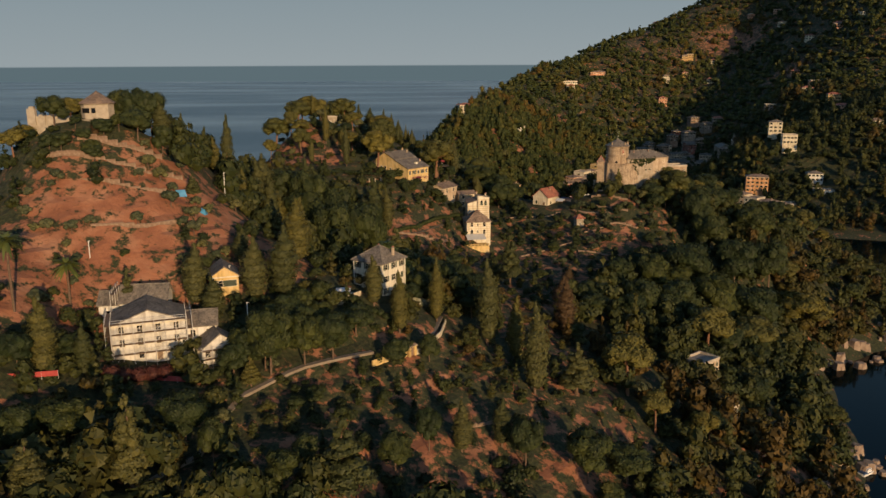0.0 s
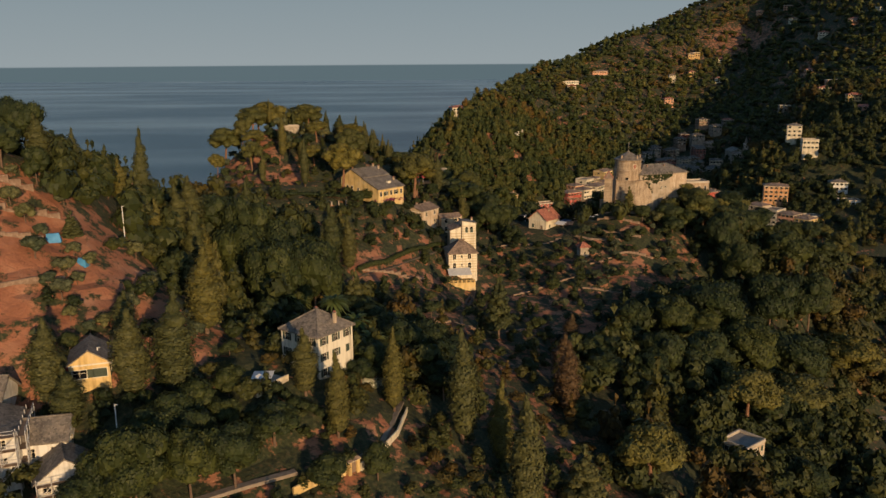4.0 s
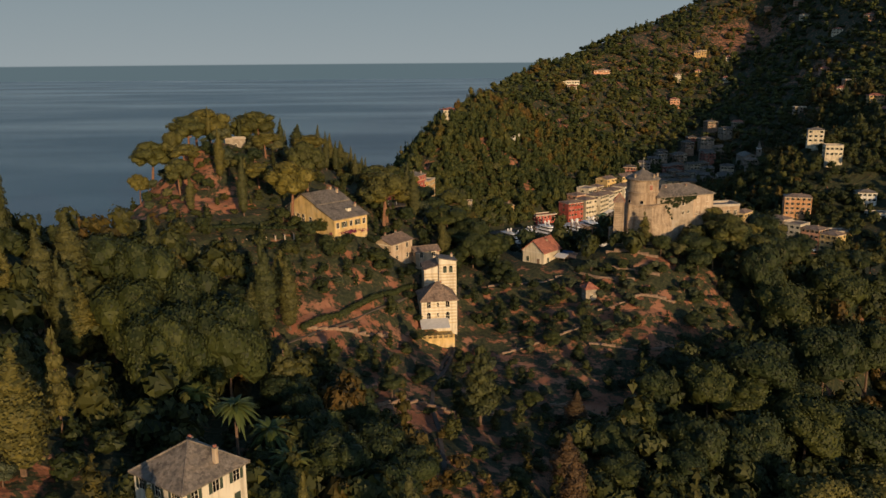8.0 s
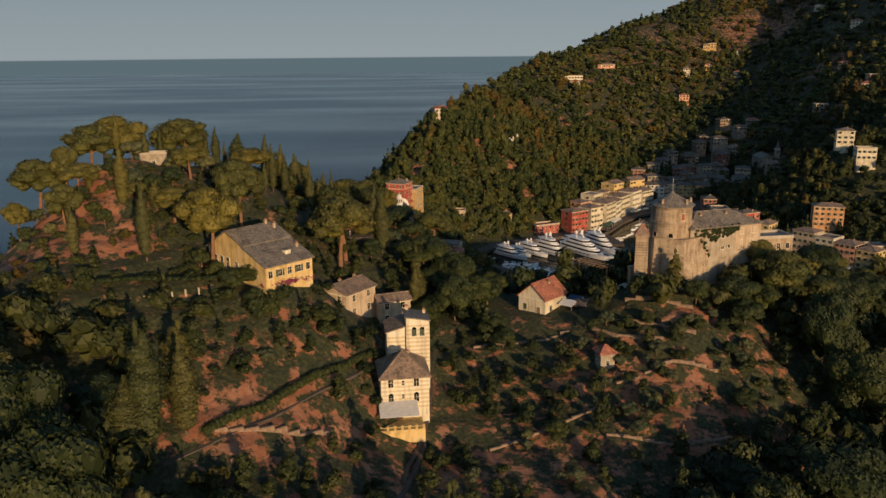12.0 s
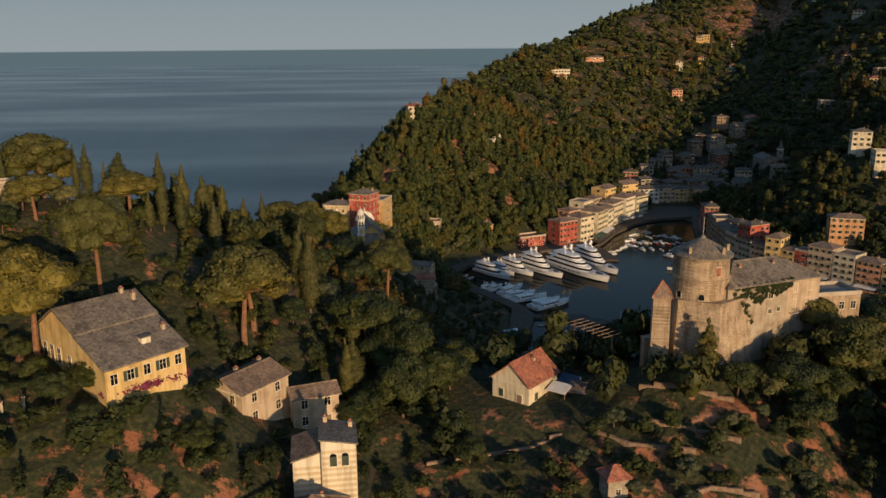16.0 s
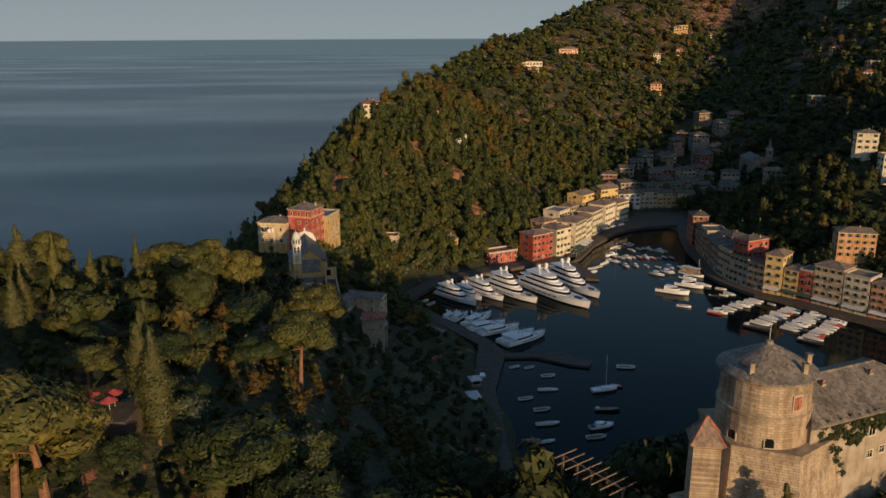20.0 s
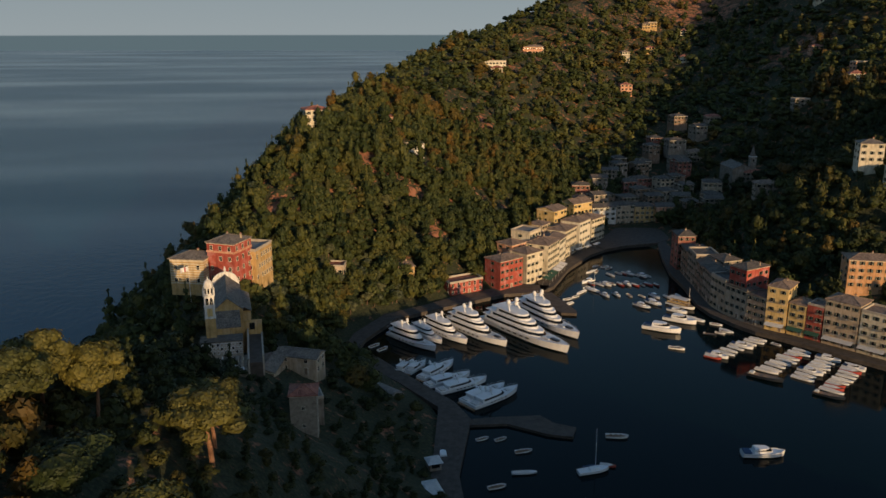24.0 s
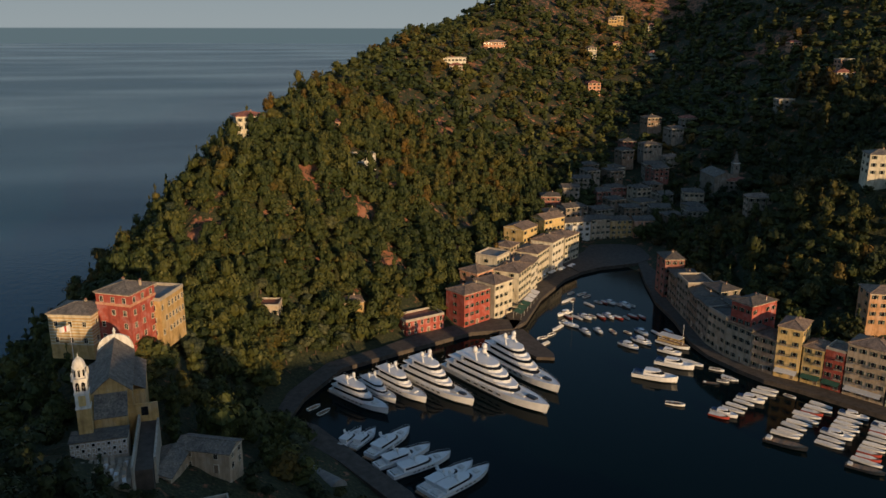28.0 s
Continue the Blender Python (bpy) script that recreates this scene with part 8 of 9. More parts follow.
def site_things():
    for x, y, w, d, rot in ((-49, 433, 3.2, 2.2, 15), (-43, 431, 2.4, 1.6, -10)):
        z = ground_at(x, y)
        ob = thing("tarpaulin", pose(x, y, z, 0, 0, rot), "bright blue tarpaulin over building material", "tarpaulin", "tarpaulins on the red slope")
        m = Mesh()
        m.prism([(-w / 2, -d / 2), (w / 2, -d / 2), (w / 2, d / 2), (-w / 2, d / 2)], -0.5, 1.3, M_TARP, [(-w / 2 + 0.5, -0.2), (w / 2 - 0.4, -0.3), (w / 2 - 0.5, 0.3), (-w / 2 + 0.3, 0.2)])
        part("sheet", m, ob)
    for x, y, h in ((-41, 452, 7.5), (-31, 402, 5), (-64, 404, 4.5), (-25.5, 392, 5)):
        ob = thing("pole", pose(x, y, ground_at(x, y), 0, 0, 0), "slim pale pole on the slope", "pole", "poles on the slope")
        m = Mesh()
        m.tube((0, 0, -1), (0, 0, h), 0.13, M_WHITE, 7, 0.09)
        part("shaft", m, ob)
        m = Mesh()
        m.box(-0.12, 0.5, -0.08, 0.08, h, h + 0.12, M_METAL)
        part("head", m, ob)
    f_ = thing("flagpole", pose(33.5, 836, 33, 0, 0, 0), "flagpole with a white flag bearing a red cross", "flagpole")
    m = Mesh()
    m.tube((0, 0, -6), (0, 0, 11), 0.09, M_WHITE, 6, 0.05)
    part("mast", m, f_)
    fl = Mesh()
    for a in range(6):
        x0, x1 = -0.05 - 0.45 * a, -0.5 - 0.45 * a
        z0, z1 = 0.16 * math.sin(a * 1.1), 0.16 * math.sin((a + 1) * 1.1)
        fl.solid([(x0, z0, 9.0 - 0.06 * a), (x1, z1, 8.94 - 0.06 * a), (x1, z1, 10.7 - 0.1 * a), (x0, z0, 10.8 - 0.1 * a), (x0, z0 + 0.03, 9.0 - 0.06 * a), (x1, z1 + 0.03, 8.94 - 0.06 * a), (x1, z1 + 0.03, 10.7 - 0.1 * a), (x0, z0 + 0.03, 10.8 - 0.1 * a)],
                 [(0, 1, 2, 3), (7, 6, 5, 4), (0, 4, 5, 1), (1, 5, 6, 2), (2, 6, 7, 3), (3, 7, 4, 0)], M_RED_CLOTH if a == 2 else M_WHITE)
    part("flag", fl, f_, "white flag with a red stripe")


M_TARP = speckle("blue_tarpaulin", [(0.3, (0.04, 0.20, 0.42)), (0.7, (0.09, 0.33, 0.58))], 1.0, 0.5)
site_things()
ob = boat("motor", 152, 428, 30, 1.0)


# shelters on the western quay
def quay_kiosk(x, y, rot, w, d, lab):
    ob = thing("kiosk", pose(x, y, 1.6, 0, 0, rot), lab, "kiosk", "kiosks on the quay")
    m = Mesh()
    m.box(-w / 2, w / 2, -d / 2, d / 2, 0, 2.3, P_GREY)
    part("body", m, ob)
    m = Mesh()
    m.prism([(-w / 2 - 0.5, -d / 2 - 0.5), (w / 2 + 0.5, -d / 2 - 0.5), (w / 2 + 0.5, d / 2 + 0.5), (-w / 2 - 0.5, d / 2 + 0.5)], 2.3, 3.1, M_COVER, [(-w / 2 + 0.8, -0.2), (w / 2 - 0.8, -0.2), (w / 2 - 0.8, 0.2), (-w / 2 + 0.8, 0.2)])
    part("roof", m, ob, "pale canvas roof")
    m = Mesh()
    m.box(-w * 0.35, w * 0.35, -0.06, 0.05, 0.9, 2.0, M_GLASS)
    q = part("hatch", m, ob)
    q.location = (0, -d / 2, 0)
    FOOTPRINTS.append((x, y, 4))


quay_kiosk(104.5, 748, 8, 4.5, 6.5, "small quay kiosk with a pale hipped roof")
quay_kiosk(107.5, 762, 8, 3.5, 4.0, "small quay kiosk with a pale hipped roof")


def vaulted_shed():
    ob = thing("boat_shed", pose(97, 812, 1.5, 0, 0, -52), "long grey vaulted boat shed beside the quay", "shed")
    n, m = 10, Mesh()
    ring = [(3.2 * math.cos(math.pi * k / n), 1.2 + 3.0 * math.sin(math.pi * k / n)) for k in range(n + 1)]
    ring = [(3.2, -3)] + ring + [(-3.2, -3)]
    k2 = len(ring)
    m.solid([(-8, y, z) for y, z in ring] + [(8, y, z) for y, z in ring], [tuple(reversed(range(k2))), tuple(range(k2, 2 * k2))] + [(k, (k + 1) % k2, (k + 1) % k2 + k2, k + k2) for k in range(k2)], M_CONC)
    part("vault", m, ob)
    m = Mesh()
    m.box(-0.08, 0.05, -2.2, 2.2, 0, 2.6, M_WOOD)
    q = part("door", m, ob)
    q.location = (-8, 0, 0)
    FOOTPRINTS.append((97, 812, 8))


vaulted_shed()


# single trees, by place
for x, y, h, wide in [(-60.8, 365.5, 16.1, 0.91), (-54.4, 369.6, 11.7, 0.8), (-38.3, 398.4, 15.6, 1.05), (-33.4, 393.3, 11.2, 1.21), (-24.8, 399.2, 15.9, 1.04), (-18, 403, 18.3, 1.02), (-17.2, 422.7, 17.6, 1.05), (-15.6, 495, 22.5, 1.1), (-35.9, 492.5, 18.2, 1.05), (-22.5, 504.5, 21.8, 0.8), (-31.7, 506.6, 12.5, 1.39), (3.2, 408.8, 13.3, 0.91), (9.5, 401, 16.1, 0.67), (19.5, 415.8, 17.3, 0.62), (32.8, 414.4, 24, 0.7), (40.1, 412.2, 18, 0.7), (42.9, 398.1, 24, 0.7), (22, 367.7, 12.2, 0.95), (31.3, 373.5, 11.4, 1.06), (97.6, 476.5, 14.4, 1.15), (-29.9, 413.5, 9.5, 1.27), (-6.8, 490.9, 10.2, 1.39)]:
    tree("cypress", x, y, h, None, wide)
for x, y, h, wide in [(-57.9, 452, 12.8, 1.13), (-55.7, 466, 12.4, 0.72), (-50, 470, 13.3, 0.78), (-46.1, 486, 22.9, 0.5), (-48.1, 474, 11.2, 0.94), (-52.9, 470, 8.9, 0.93), (-35.5, 476.3, 18.8, 0.83), (-31.5, 475.3, 19.2, 0.74), (-29.3, 477.4, 15.6, 1.16), (-38.9, 470.3, 13.1, 0.83), (1.4, 505, 22.4, 0.72), (6.5, 509.5, 16.8, 0.78), (-1, 503.6, 13.4, 1.14), (38.8, 600.5, 16.8, 0.68), (47.9, 578, 10.2, 1.16), (-13, 572, 7.3, 1.37), (-24.1, 596, 10.7, 0.5), (-6.9, 612, 12.5, 0.55), (-1.6, 616, 12.3, 1.2), (5.1, 622, 15.7, 0.51), (9, 626, 13.6, 0.6), (12.6, 630, 13, 0.85)]:
    tree("cypress", x, y, h, None, wide)
for x, y, h, wide in [(16.2, 634, 13.3, 0.63), (20.1, 640, 11.2, 0.89), (-30, 578, 3.5, 2), (-38.3, 584, 11, 0.84), (-10.3, 552, 17.1, 0.72), (47.7, 589, 9.8, 1.08), (-27.2, 592, 11.9, 0.65), (-22, 598, 11.4, 0.71), (-19.3, 602, 10.9, 0.55), (-17.3, 606, 13.7, 0.5), (-10.5, 616, 12.7, 0.5), (-6.6, 622, 11.2, 0.5), (-1.3, 632, 10.5, 0.53), (3.4, 640, 13.5, 0.52), (6.7, 636, 10.7, 0.92), (9.7, 642, 10.7, 1.23), (14.4, 650, 8.1, 1.04), (20.6, 668, 15.3, 0.52), (17.7, 655, 8.9, 0.97), (3.4, 519.8, 12.9, 1.54), (36.9, 605.8, 17.3, 0.82), (17.2, 617.5, 9, 1.1)]:
    tree("cypress", x, y, h, None, wide * 0.68)
for x, y, h, wide in [(20.3, 620.3, 6.7, 0.97), (46.9, 574.2, 12.3, 0.81), (7.6, 602.9, 7.6, 1), (9, 607.5, 13.5, 0.68), (12, 610.4, 11.7, 0.81), (36.8, 603.1, 16.8, 0.84), (18.8, 610.1, 11, 0.98)]:
    tree("cypress", x, y, h, None, wide * 0.68)
for x, y, h, wide in [(60, 443, 18, 0.9), (70.5, 486.6, 10.4, 1.38), (-72.5, 440, 5, 2), (62.2, 457.8, 13.9, 1.34)]:
    tree("brown_cypress", x, y, h, None, wide)
for x, y, h, wide in [(-53, 395.4, 12, 0.72), (-42.2, 465.5, 14.6, 1.23), (-49.5, 330.2, 9.5, 1.51), (-35.9, 336.2, 17.2, 0.87), (-1.5, 345.9, 15.3, 1.46), (-22.3, 373.9, 6.6, 1.57), (55, 404.2, 13.9, 1.38), (-46.3, 436.2, 6.6, 1.96), (-17.4, 436, 16.2, 0.58), (9.4, 476.6, 14.5, 1.25), (49.3, 484.6, 18.1, 0.95), (-24.5, 442.7, 10.2, 0.96)]:
    tree("conifer", x, y, h, None, wide)
for x, y, h, wide in [(-18.6, 377.5, 15.3, 0.77), (-11.7, 381.5, 12.5, 0.79), (-5.7, 385.2, 11.4, 0.81), (-24, 377.9, 9, 0.75), (-1, 395.9, 8.5, 1.24), (15.7, 425.1, 9.7, 0.96), (-64.4, 362.7, 9.1, 0.86), (-52, 351.7, 8.9, 1.16), (-31.3, 353.9, 11.4, 0.9), (-25, 347.8, 10, 0.62), (8.3, 389, 6.9, 1.06), (16.5, 394.8, 7.2, 0.84), (-59.5, 348.1, 9.7, 1), (-42.1, 337.1, 10.2, 0.78), (-12.5, 344.9, 7.8, 0.87), (-9, 350.2, 8, 0.73), (7.9, 355.1, 9.5, 0.84), (14.9, 364, 10, 0.64), (35.9, 369.1, 11.9, 0.74), (50.2, 371, 13.5, 0.89), (60.6, 375.7, 9.8, 1.26), (-65.7, 456, 13.6, 0.72)]:
    tree("broadleaf_tree", x, y, h, None, wide)
for x, y, h, wide in [(-61.6, 455, 13.8, 0.72), (-62.4, 444, 8.6, 1.19), (-56.4, 446, 9, 0.72), (-83.9, 442, 8.8, 0.96), (-70.1, 458, 13.1, 0.72), (-20.8, 492, 24, 0.7), (-11.6, 488, 24, 0.7), (-4.2, 478, 24, 0.7), (-19.1, 478, 24, 0.7), (-9.9, 470, 24, 0.7), (-30.7, 500, 16.2, 0.84), (-0.7, 474, 24, 0.7), (-10.3, 462, 22.1, 0.62), (16.7, 462, 7.5, 1.39), (-45.5, 508.5, 9.2, 1.52), (-44, 481.5, 9.2, 1.02), (53.6, 457.6, 5.1, 1.04), (30.8, 451.2, 5.3, 1.23), (21.1, 452.5, 6.4, 1.19), (75.1, 465.2, 9.7, 1.1), (88.2, 469.7, 11.3, 1.1)]:
    tree("broadleaf_tree", x, y, h, None, wide)
for x, y, h, wide in [(102.6, 475, 13, 1), (92.7, 498.7, 12.9, 0.88), (105.5, 499.1, 17.3, 0.85), (121.6, 506.7, 20.9, 0.9), (148.2, 525.2, 24, 0.79), (170.9, 540.9, 24, 0.72), (143.1, 540.1, 20.5, 0.87), (171.8, 561, 20.4, 0.95), (141.4, 552.6, 22.9, 0.63), (126.8, 492.4, 20.1, 0.88), (147, 501.8, 19.9, 1.03), (82.7, 483.2, 11.9, 1), (93.6, 474.6, 15.4, 0.83), (109.1, 481.2, 17.5, 0.85), (11.4, 550.9, 5.3, 1.82), (26.9, 545.5, 4.1, 1.54), (68.1, 590.5, 7.4, 2), (58.4, 578.4, 8.8, 1.51), (53.9, 585.9, 9.1, 1.31), (65.4, 565.8, 7.2, 1.04), (50.1, 593.6, 11.5, 1.44), (57.8, 585.7, 12.1, 1.03)]:
    tree("broadleaf_tree", x, y, h, None, wide)
for x, y, h, wide in [(62.2, 580.3, 9.9, 1.22), (56.7, 572.3, 12.1, 0.93), (66.1, 583.6, 8.1, 1.16), (41.2, 609, 6.2, 1.04), (36.1, 592.2, 6.1, 1.05), (48.5, 567.6, 5.4, 1.35), (25.9, 592.5, 4.5, 1.87), (49.7, 597.5, 8.8, 1.25), (57.6, 602.6, 6.6, 1.35), (51.1, 648.7, 7.1, 1.57), (21.5, 623.3, 6.5, 1.06), (35.5, 646.9, 13.1, 0.76), (43.3, 657.1, 10.7, 1.24), (52.4, 652.3, 7.5, 1.46), (12.5, 672.3, 9.5, 0.94), (47.5, 635.9, 7.5, 1.28), (35.7, 623.9, 5.8, 1.6)]:
    tree("broadleaf_tree", x, y, h, None, wide)
for x, y, h, wide in [(72.4, 417, 18.1, 1.04), (88.5, 402.7, 11.3, 0.95), (75.5, 401.6, 11.8, 0.9), (149.1, 445.1, 11.2, 1.06), (136.9, 479.4, 17.1, 1.58), (112, 460, 19.7, 1.03), (180, 525.2, 19.8, 1.44), (-83, 452, 8.2, 1.53), (-94.7, 448, 10.2, 1.22), (-93, 436, 8.1, 1.22), (29.7, 584.7, 14.5, 1.38), (-33.8, 592, 14.2, 1.15), (-28.7, 598, 15.4, 1.15), (-13.5, 606, 13.4, 1.18), (-42.8, 580, 14.7, 1.15), (-31.7, 576, 8.5, 2), (-9, 590, 8.6, 2), (3.1, 606, 10.1, 1.4), (-17.6, 572, 5.1, 2), (2.6, 555.6, 18.2, 0.98), (5.1, 577.9, 17.2, 0.87), (28.6, 579.1, 18.5, 1.11)]:
    tree("umbrella_pine", x, y, h, None, wide)
for x, y, h, wide in [(55, 640.9, 15.4, 1.06), (-8.5, 570.1, 8.5, 1.55), (-17.8, 610, 15.1, 1.19), (-32.5, 598, 17.1, 1.15), (-13.9, 616, 11.9, 0.62), (-3.2, 628, 10.8, 0.59), (30.2, 676, 15, 1.03), (38.7, 690, 15, 0.93), (11.3, 646, 12.5, 0.77), (25.9, 675.7, 14.7, 1.49), (56.5, 697.3, 13.3, 1.08), (28.3, 606.9, 7.1, 1.41), (56.6, 691.2, 15, 1.25), (31.1, 687.5, 15.2, 0.91)]:
    tree("umbrella_pine", x, y, h, None, wide)
for x, y, h in [(138, 571, 17), (138, 583, 13.7)]:
    tree("umbrella_pine", x, y, h)
for x, y, h in [(132, 566, 10.2), (125, 560, 8.5), (115, 566, 7.3), (162, 597, 13), (150, 574, 13), (96, 603, 5.5)]:
    tree("broadleaf_tree", x, y, h)
for x, y, h in [(50, 599, 7), (42, 604, 7), (58, 603, 7)]:
    tree("olive_tree", x, y, h)
for x, y, h in [(104, 596, 10), (110, 599, 11), (117, 601, 11), (124, 603, 12), (131, 605, 11), (138, 606, 11), (96, 596, 9), (90, 600, 9), (146, 608, 11), (82, 604, 9)]:
    tree("broadleaf_tree", x, y, h)
for x, y, h in [(8, 547, 5.5), (4, 551, 4.5), (13, 543, 4.5), (0, 556, 4.5), (17, 541.5, 4)]:
    tree("broadleaf_tree", x, y, h)
# trees on the bare tip of the headland
for kind, x, y, h, wide in [("umbrella_pine", -29.8, 561.3, 12, 0.9), ("umbrella_pine", -44, 570, 9.5, 0.8), ("cypress", -24.5, 550.8, 10.9, 0.62), ("cypress", -19.9, 570, 15.5, 0.55), ("cypress", -31, 566, 8, 0.6), ("umbrella_pine", -36, 580, 12, 0.75), ("olive_tree", -38, 558, 3.2, 1.0), ("olive_tree", -34, 563, 3.4, 1.0),
                            ("broadleaf_tree", -40, 564, 4.0, 1.0), ("olive_tree", -27, 556, 3.0, 1.0), ("broadleaf_tree", -22, 563, 4.2, 1.0), ("olive_tree", -36, 572, 3.8, 1.0), ("broadleaf_tree", -26, 568, 4.0, 1.1), ("olive_tree", -42, 576, 4.0, 1.0), ("broadleaf_tree", -30, 572, 4.6, 1.1)]:
    tree(kind, x, y, h, None, wide)
# trees round the castle
for x, y, h, kind in [(111.0, 570.5, 11, "conifer"), (122.9, 566, 5, "broadleaf_tree"), (139, 572, 12, "umbrella_pine"), (142, 574, 11, "broadleaf_tree"), (148, 570, 14, "umbrella_pine"), (155, 575, 12, "broadleaf_tree"), (136, 568, 6, "broadleaf_tree"), (160, 580, 13, "broadleaf_tree"), (145, 580, 12, "broadleaf_tree"), (121, 566, 6, "olive_tree"), (97, 590, 9, "broadleaf_tree"), (102, 592, 10, "broadleaf_tree")]:
    tree(kind, x, y, h)
for x, y, h in [(22, 440, 12), (28, 450, 12), (18, 452, 11), (30, 436, 11), (14, 462, 10), (24, 466, 10), (34, 446, 10), (20, 474, 9), (30, 428, 10)]:
    tree("broadleaf_tree", x, y, h)
# thickets on the headland, fort hill and round the lane
for k in range(22):
    tree(TRND.choice(["broadleaf_tree", "olive_tree", "broadleaf_tree", "olive_tree"]), TRND.uniform(-28, 8), TRND.uniform(572, 616), TRND.uniform(3, 6), None, 1.1)
for k in range(12):
    tree("broadleaf_tree", TRND.uniform(-108, -62), TRND.uniform(430, 444), TRND.uniform(3, 6), None, 1.15)
# shrubs round the cottage and the villa
for x, y, h in [(-36.5, 397, 2.2), (-28.5, 397, 2.0), (-38, 408, 4), (11, 413, 4), (13, 420, 6), (-10, 405, 6), (-14, 398, 7), (-17, 392, 9), (-20, 388, 9), (-13, 390, 8), (-24, 381, 9), (-20, 379, 8), (-9, 397, 6)]:
    tree("broadleaf_tree", x, y, h)
for k in range(24):
    tree("broadleaf_tree" if k % 2 else "umbrella_pine", TRND.uniform(150, 222), TRND.uniform(584, 618), TRND.uniform(7.5, 10.5))
for k in range(22):
    tree("olive_tree" if k % 3 else "broadleaf_tree", TRND.uniform(84, 128), TRND.uniform(544, 566), TRND.uniform(2.0, 4.2))
# lone pines on the skyline of the far cape
for x, y, h in [(66, 992, 9), (92, 1016, 13), (102, 1030, 11), (40, 950, 7), (24, 938, 6), (70, 1012, 8), (130, 1120, 9), (150, 1175, 10), (212, 1362, 12), (222, 1372, 10), (178, 1280, 9), (112, 1052, 8)]:
    tree("umbrella_pine", x, y, h)
# low olives and shrubs on the open terraces
for k in range(66):
    cx, cy, r, _ = CLEARINGS[(0, 1, 2, 0, 1, 6, 5, 3, 10)[k % 9]]
    a, q = TRND.uniform(0, 6.28), r * math.sqrt(TRND.random())
    x, y = cx + q * math.cos(a), cy + q * math.sin(a)
    if all((x - u) ** 2 + (y - v) ** 2 > w * w for u, v, w in FOOTPRINTS):
        tree("olive_tree", x, y, TRND.uniform(2.2, 4.2))
# large evergreens over the eastern slope
for k in range(44):
    x, y = TRND.uniform(95, 235), TRND.uniform(440, 615)
    if ground_at(x, y) > 8 and all((x - u) ** 2 + (y - v) ** 2 > w * w for u, v, w in FOOTPRINTS + TREES) and math.hypot(x - 100, y - 537) > 22:
        tree(TRND.choice(["broadleaf_tree", "broadleaf_tree", "broadleaf_tree", "umbrella_pine"]), x, y, TRND.uniform(9, 14))


def palm_mesh(rng, h):
    t = Mesh()
    n = 6
    for k in range(n):
        t.tube((0.06 * math.sin(k * 1.3), 0, -1 + (h + 1) * k / n), (0.06 * math.sin((k + 1) * 1.3), 0, -1 + (h + 1) * (k + 1) / n), 0.30 - 0.012 * k, M_BARK, 8, 0.27 - 0.012 * k)
    V, F, at = [], [], 0
    for k in range(58):
        a, up = rng.random() * 6.28, -0.5 + 1.5 * rng.random()
        ln = 3.5 + 1.1 * rng.random()
        d = np.array([math.cos(a), math.sin(a), 0])
        side = np.array([-math.sin(a), math.cos(a), 0])
        pts = []
        for j in range(6):
            u = j / 5
            c = d * ln * u * math.cos(up * 0.8) + np.array([0, 0, h + 0.1 + ln * (math.sin(up) * u - 0.55 * u * u)])
            w = 0.42 * math.sin(math.pi * min(1, 0.18 + u * 0.86))
            pts += [c - side * w + np.array([0, 0, -0.22 * w]), c, c + side * w + np.array([0, 0, -0.22 * w])]
        V += pts
        for j in range(5):
            for q in range(2):
                F.append((at + j * 3 + q, at + j * 3 + q + 1, at + j * 3 + q + 4, at + j * 3 + q + 3))
        at += 18
    return t.data("trunk"), mesh_from("fronds", np.array(V), np.array(F), M_LEAF["palm"])


for k, (x, y, h) in enumerate([(6.4, 441.8, 12), (-3.7, 458.5, 8), (11, 445.2, 7.5), (-71, 378.3, 15.5), (-64.5, 391, 9), (15, 438, 6)]):
    pt, pf = palm_mesh(np.random.default_rng(70 + k), h)
    ob = thing("palm", pose(x, y, ground_at(x, y) - 0.2, 0, 0, 40 * k), "tall date palm with a full green crown", "palm", "palms by the villas")
    part("trunk", pt, ob), part("fronds", pf, ob)
    TREES.append((x, y, 3.0))

# woods: single trees where the camera passes, the rest joined
def near_ok(xs, ys, rng):
    open_ = wave(xs, ys, 0.05, 2) + 0.5 * wave(xs, ys, 0.17, 4)
    return clear_ok(xs, ys, rng) & (xs > -130 + 0.06 * (ys - 300)) & (ys + 0.5 * xs > 310) & (~inside(xs, ys, OPEN) | ((open_ < 0.62) & (rng.random(len(xs)) < 0.86)))


xs, ys, rg = scatter(21, -130, 300, 330, 800, 4.4, near_ok)
n = len(xs)
tall = np.clip(np.where((ys < 600) & ~inside(xs, ys, OPEN), np.clip((xs - 58) / 12, 0, 1), 0) + 0.45 * (ys > 615) + (ys < 345) + ((xs < 2) & (ys > 440) & (ys < 525)) + 0.8 * ((xs > 8) & (xs < 40) & (ys > 424) & (ys < 486) & ~inside(xs, ys, OPEN)), 0, 1)
keep = rg.random(n) > 0.45 * tall
xs, ys, tall = xs[keep], ys[keep], tall[keep]
n = len(xs)
hs = 2.2 + 4.2 * rg.random(n) ** 1.6 + tall * (2.8 + 5.0 * rg.random(n))
hs = np.where(inside(xs, ys, OPEN), 2.0 + 3.0 * rg.random(n) ** 1.5, hs)
hs = np.where((xs > 84) & (xs < 125) & (ys > 596) & (ys < 700), 2.5 + 1.5 * rg.random(n), hs)
hs = np.where((xs < 12) & (ys > 540) & (ys < 625), 1.8 + 2.0 * rg.random(n), hs)
hs = np.where((xs > 40) & (ys > 590) & (ys < 692), 2.0 + 2.5 * rg.random(n), hs)
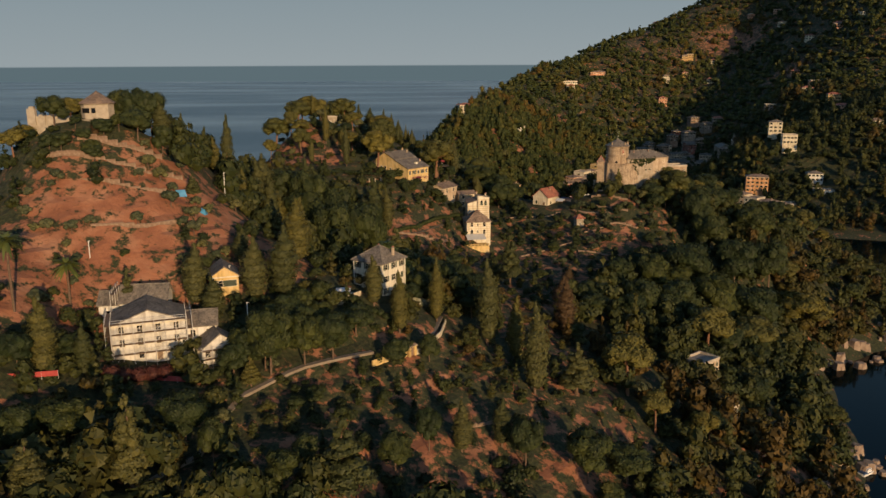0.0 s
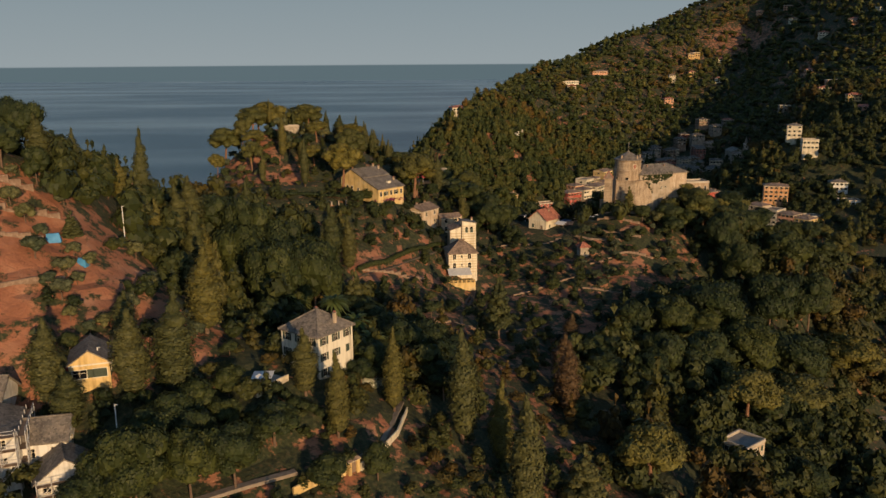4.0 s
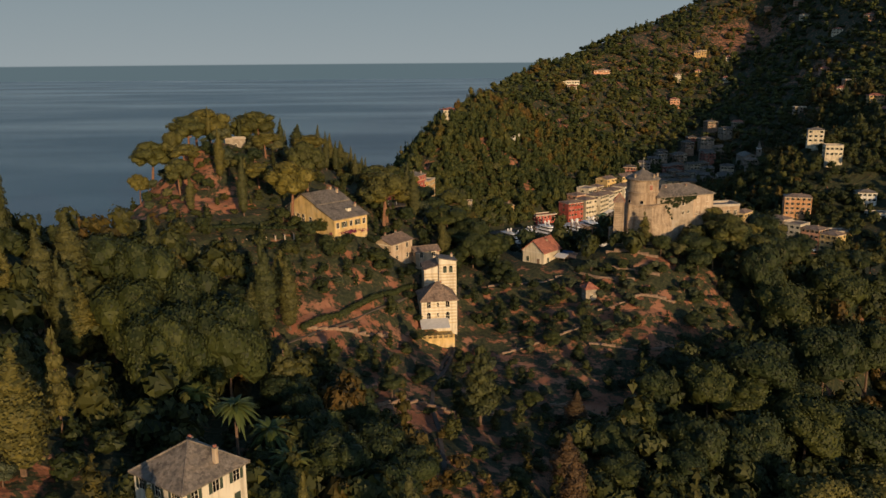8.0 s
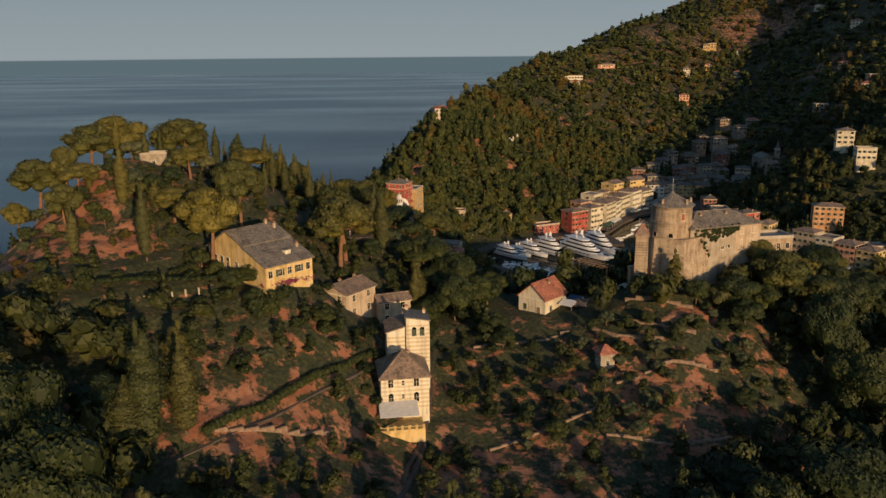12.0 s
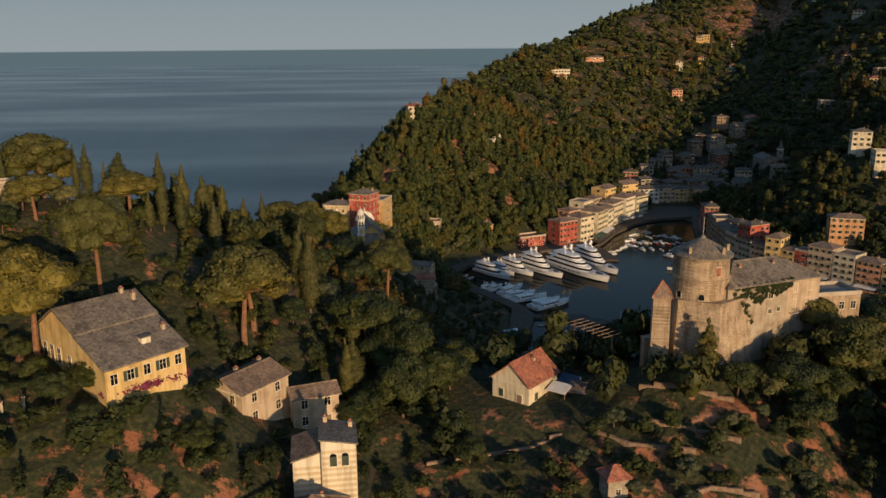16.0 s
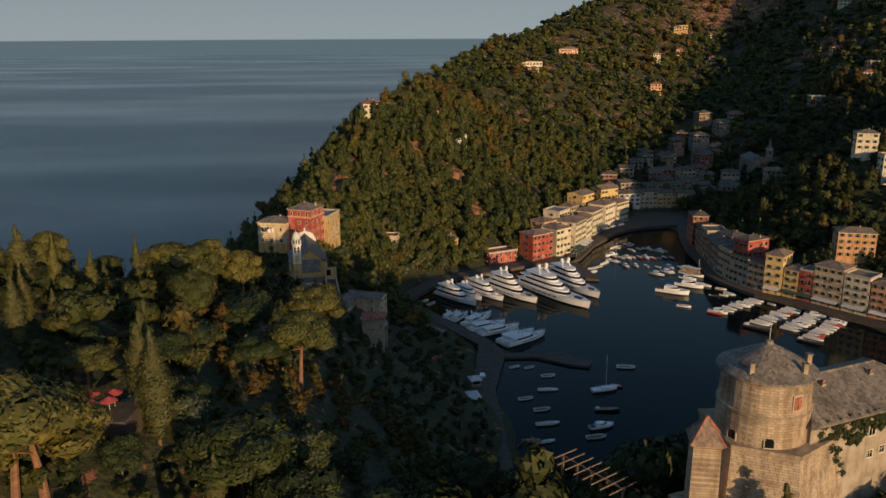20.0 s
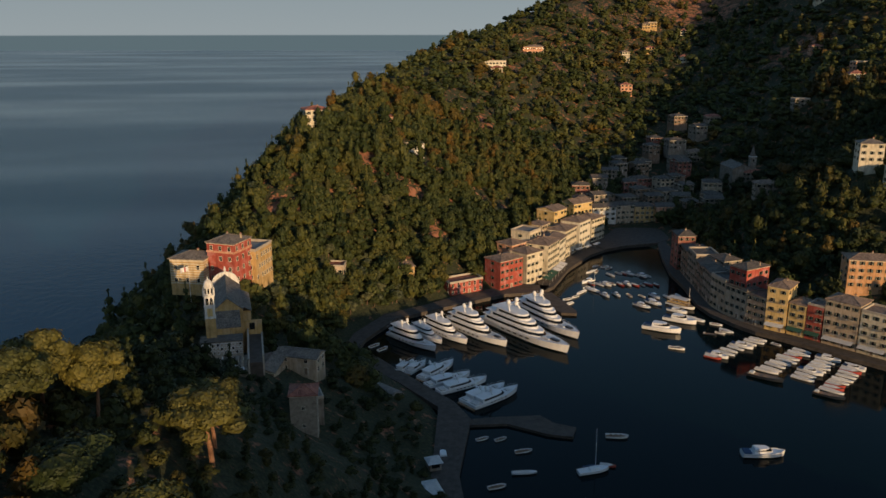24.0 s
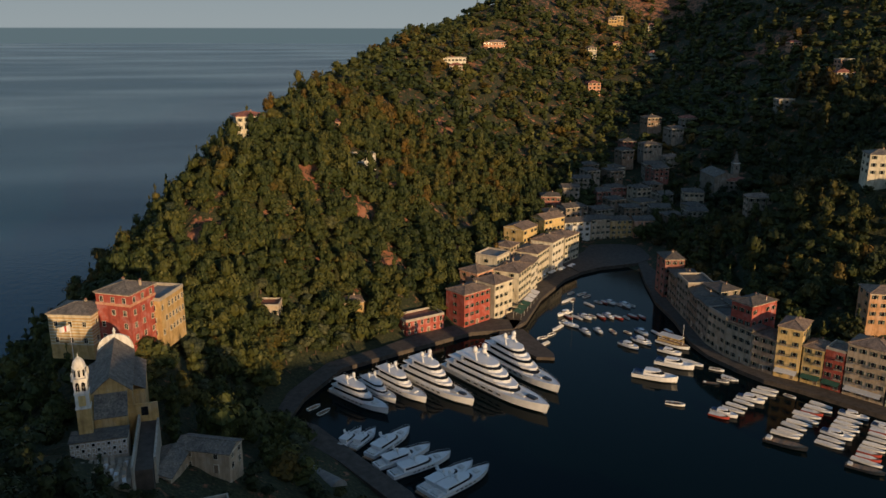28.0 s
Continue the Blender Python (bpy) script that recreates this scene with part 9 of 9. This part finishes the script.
hs = np.where((xs > 54) & (ys > 692) & (ys < 790), 2.0 + 1.8 * rg.random(n), hs)
single = (ys < 640) & (xs > -60) & (xs < 170) & (rg.random(n) < 0.045)
for x, y, h in zip(xs[single], ys[single], hs[single]):
    kind = rg.choice(["broadleaf_tree", "broadleaf_tree", "olive_tree", "broadleaf_tree"])
    tree(str(kind), float(x), float(y), float(h) * (0.75 if kind == "olive_tree" else 1.1), None, 1.15)
xs, ys, hs = xs[~single], ys[~single], hs[~single]
n = len(xs)
forest("near_wood", "mixed evergreen wood on the terraces", xs, ys, hs, hs * (0.32 + 0.14 * rg.random(n)) + 0.6, 160, 0.065, 5, M_LEAF["forest"], lumps=5)
# trees and gardens between the church and the yacht quay
for k in range(80):
    x, y = TRND.uniform(40, 165), TRND.uniform(812, 962)
    if ground_at(x, y) > 1.8 and all((x - u) ** 2 + (y - v) ** 2 > q * q for u, v, q in FOOTPRINTS + TREES) and all((x - u) ** 2 + (y - v) ** 2 > 16 for u, v, q in along(LAND[7], 8)):
        tree(TRND.choice(["broadleaf_tree", "olive_tree", "olive_tree", "cypress"]), x, y, TRND.uniform(5, 8))
xs, ys, rg = scatter(22, -20, 520, 800, 1120, 6.6, slope_far)
n = len(xs)
for k in range(34):
    x, y = TRND.uniform(90, 145), TRND.uniform(898, 940)
    if ground_at(x, y) > 2.2 and all((x - u) ** 2 + (y - v) ** 2 > q * q for u, v, q in FOOTPRINTS):
        tree("olive_tree" if k % 2 else "broadleaf_tree", x, y, TRND.uniform(3, 5.5))
for k in range(26):
    f, d = k / 25, TRND.uniform(2, 8)
    x, y = 88 + 66 * f - 0.45 * d, 884 + 36 * min(1, f * 1.2) + 0.9 * d + TRND.uniform(-2, 3)
    if ground_at(x, y) > 1.5 and all((x - u) ** 2 + (y - v) ** 2 > q * q for u, v, q in FOOTPRINTS):
        tree("broadleaf_tree" if k % 3 == 0 else "olive_tree", x, y, TRND.uniform(4, 6.5))
x3, y3, rg3 = scatter(27, 296, 520, 690, 800, 6.6, slope_far)
xs, ys, n = np.r_[xs, x3], np.r_[ys, y3], n + len(x3)
x2, y2, rg2 = scatter(25, 60, 250, 866, 1000, 6.2, slope_far)
xs, ys, n = np.r_[xs, x2], np.r_[ys, y2], n + len(x2)
rr = 2.7 + 3.6 * rg.random(n) ** 1.6
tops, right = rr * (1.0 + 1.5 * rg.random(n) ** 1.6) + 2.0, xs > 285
# one wood: past x 285 darker leaves stand in for the slope's shade
for name, label, pick, mat in (("hill_wood", "dense evergreen wood on the lit hillside", ~right, M_LEAF["hill"]), ("slope_wood", "evergreen wood above the shaded quay, leaves darkened for shade", right, M_LEAF["forest"])):
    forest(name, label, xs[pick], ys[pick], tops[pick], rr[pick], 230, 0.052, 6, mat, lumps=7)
xs, ys, rg = scatter(26, 20, 330, 870, 1130, 10.0, slope_far)
n = len(xs)
forest("hill_pines", "taller dark evergreens rising from the hillside wood", xs, ys, 8.5 + 5 * rg.random(n), 3.0 + 2.4 * rg.random(n), 210, 0.055, 9, M_LEAF["hill"], lumps=6)
xs, ys, rg = scatter(23, 0, 900, 1120, 1800, 11.0, slope_far)
n = len(xs)
forest("far_wood", "distant woods on the mountain", xs, ys, 6 + 6 * rg.random(n), 5.0 + 2.8 * rg.random(n), 40, 0.13, 7, M_LEAF["hill"], lumps=2)
xs, ys, rg = scatter(24, 520, 900, 760, 1120, 11.0, slope_far)
n2 = len(xs)
forest("east_wood", "distant woods above the village", xs, ys, 6 + 6 * rg.random(n2), 5.0 + 2.8 * rg.random(n2), 26, 0.17, 8, M_LEAF["hill"], lumps=2)
xs, ys, rg = scatter(28, -140, 140, 95, 345, 8.5, lambda u, v, r: v + 0.5 * u < 316)
n3 = len(xs)
forest("south_wood", "evergreen wood on the southern slope", xs, ys, 4 + 4 * rg.random(n3), 3.4 + 2.2 * rg.random(n3), 36, 0.15, 12, M_LEAF["forest"], lumps=3)
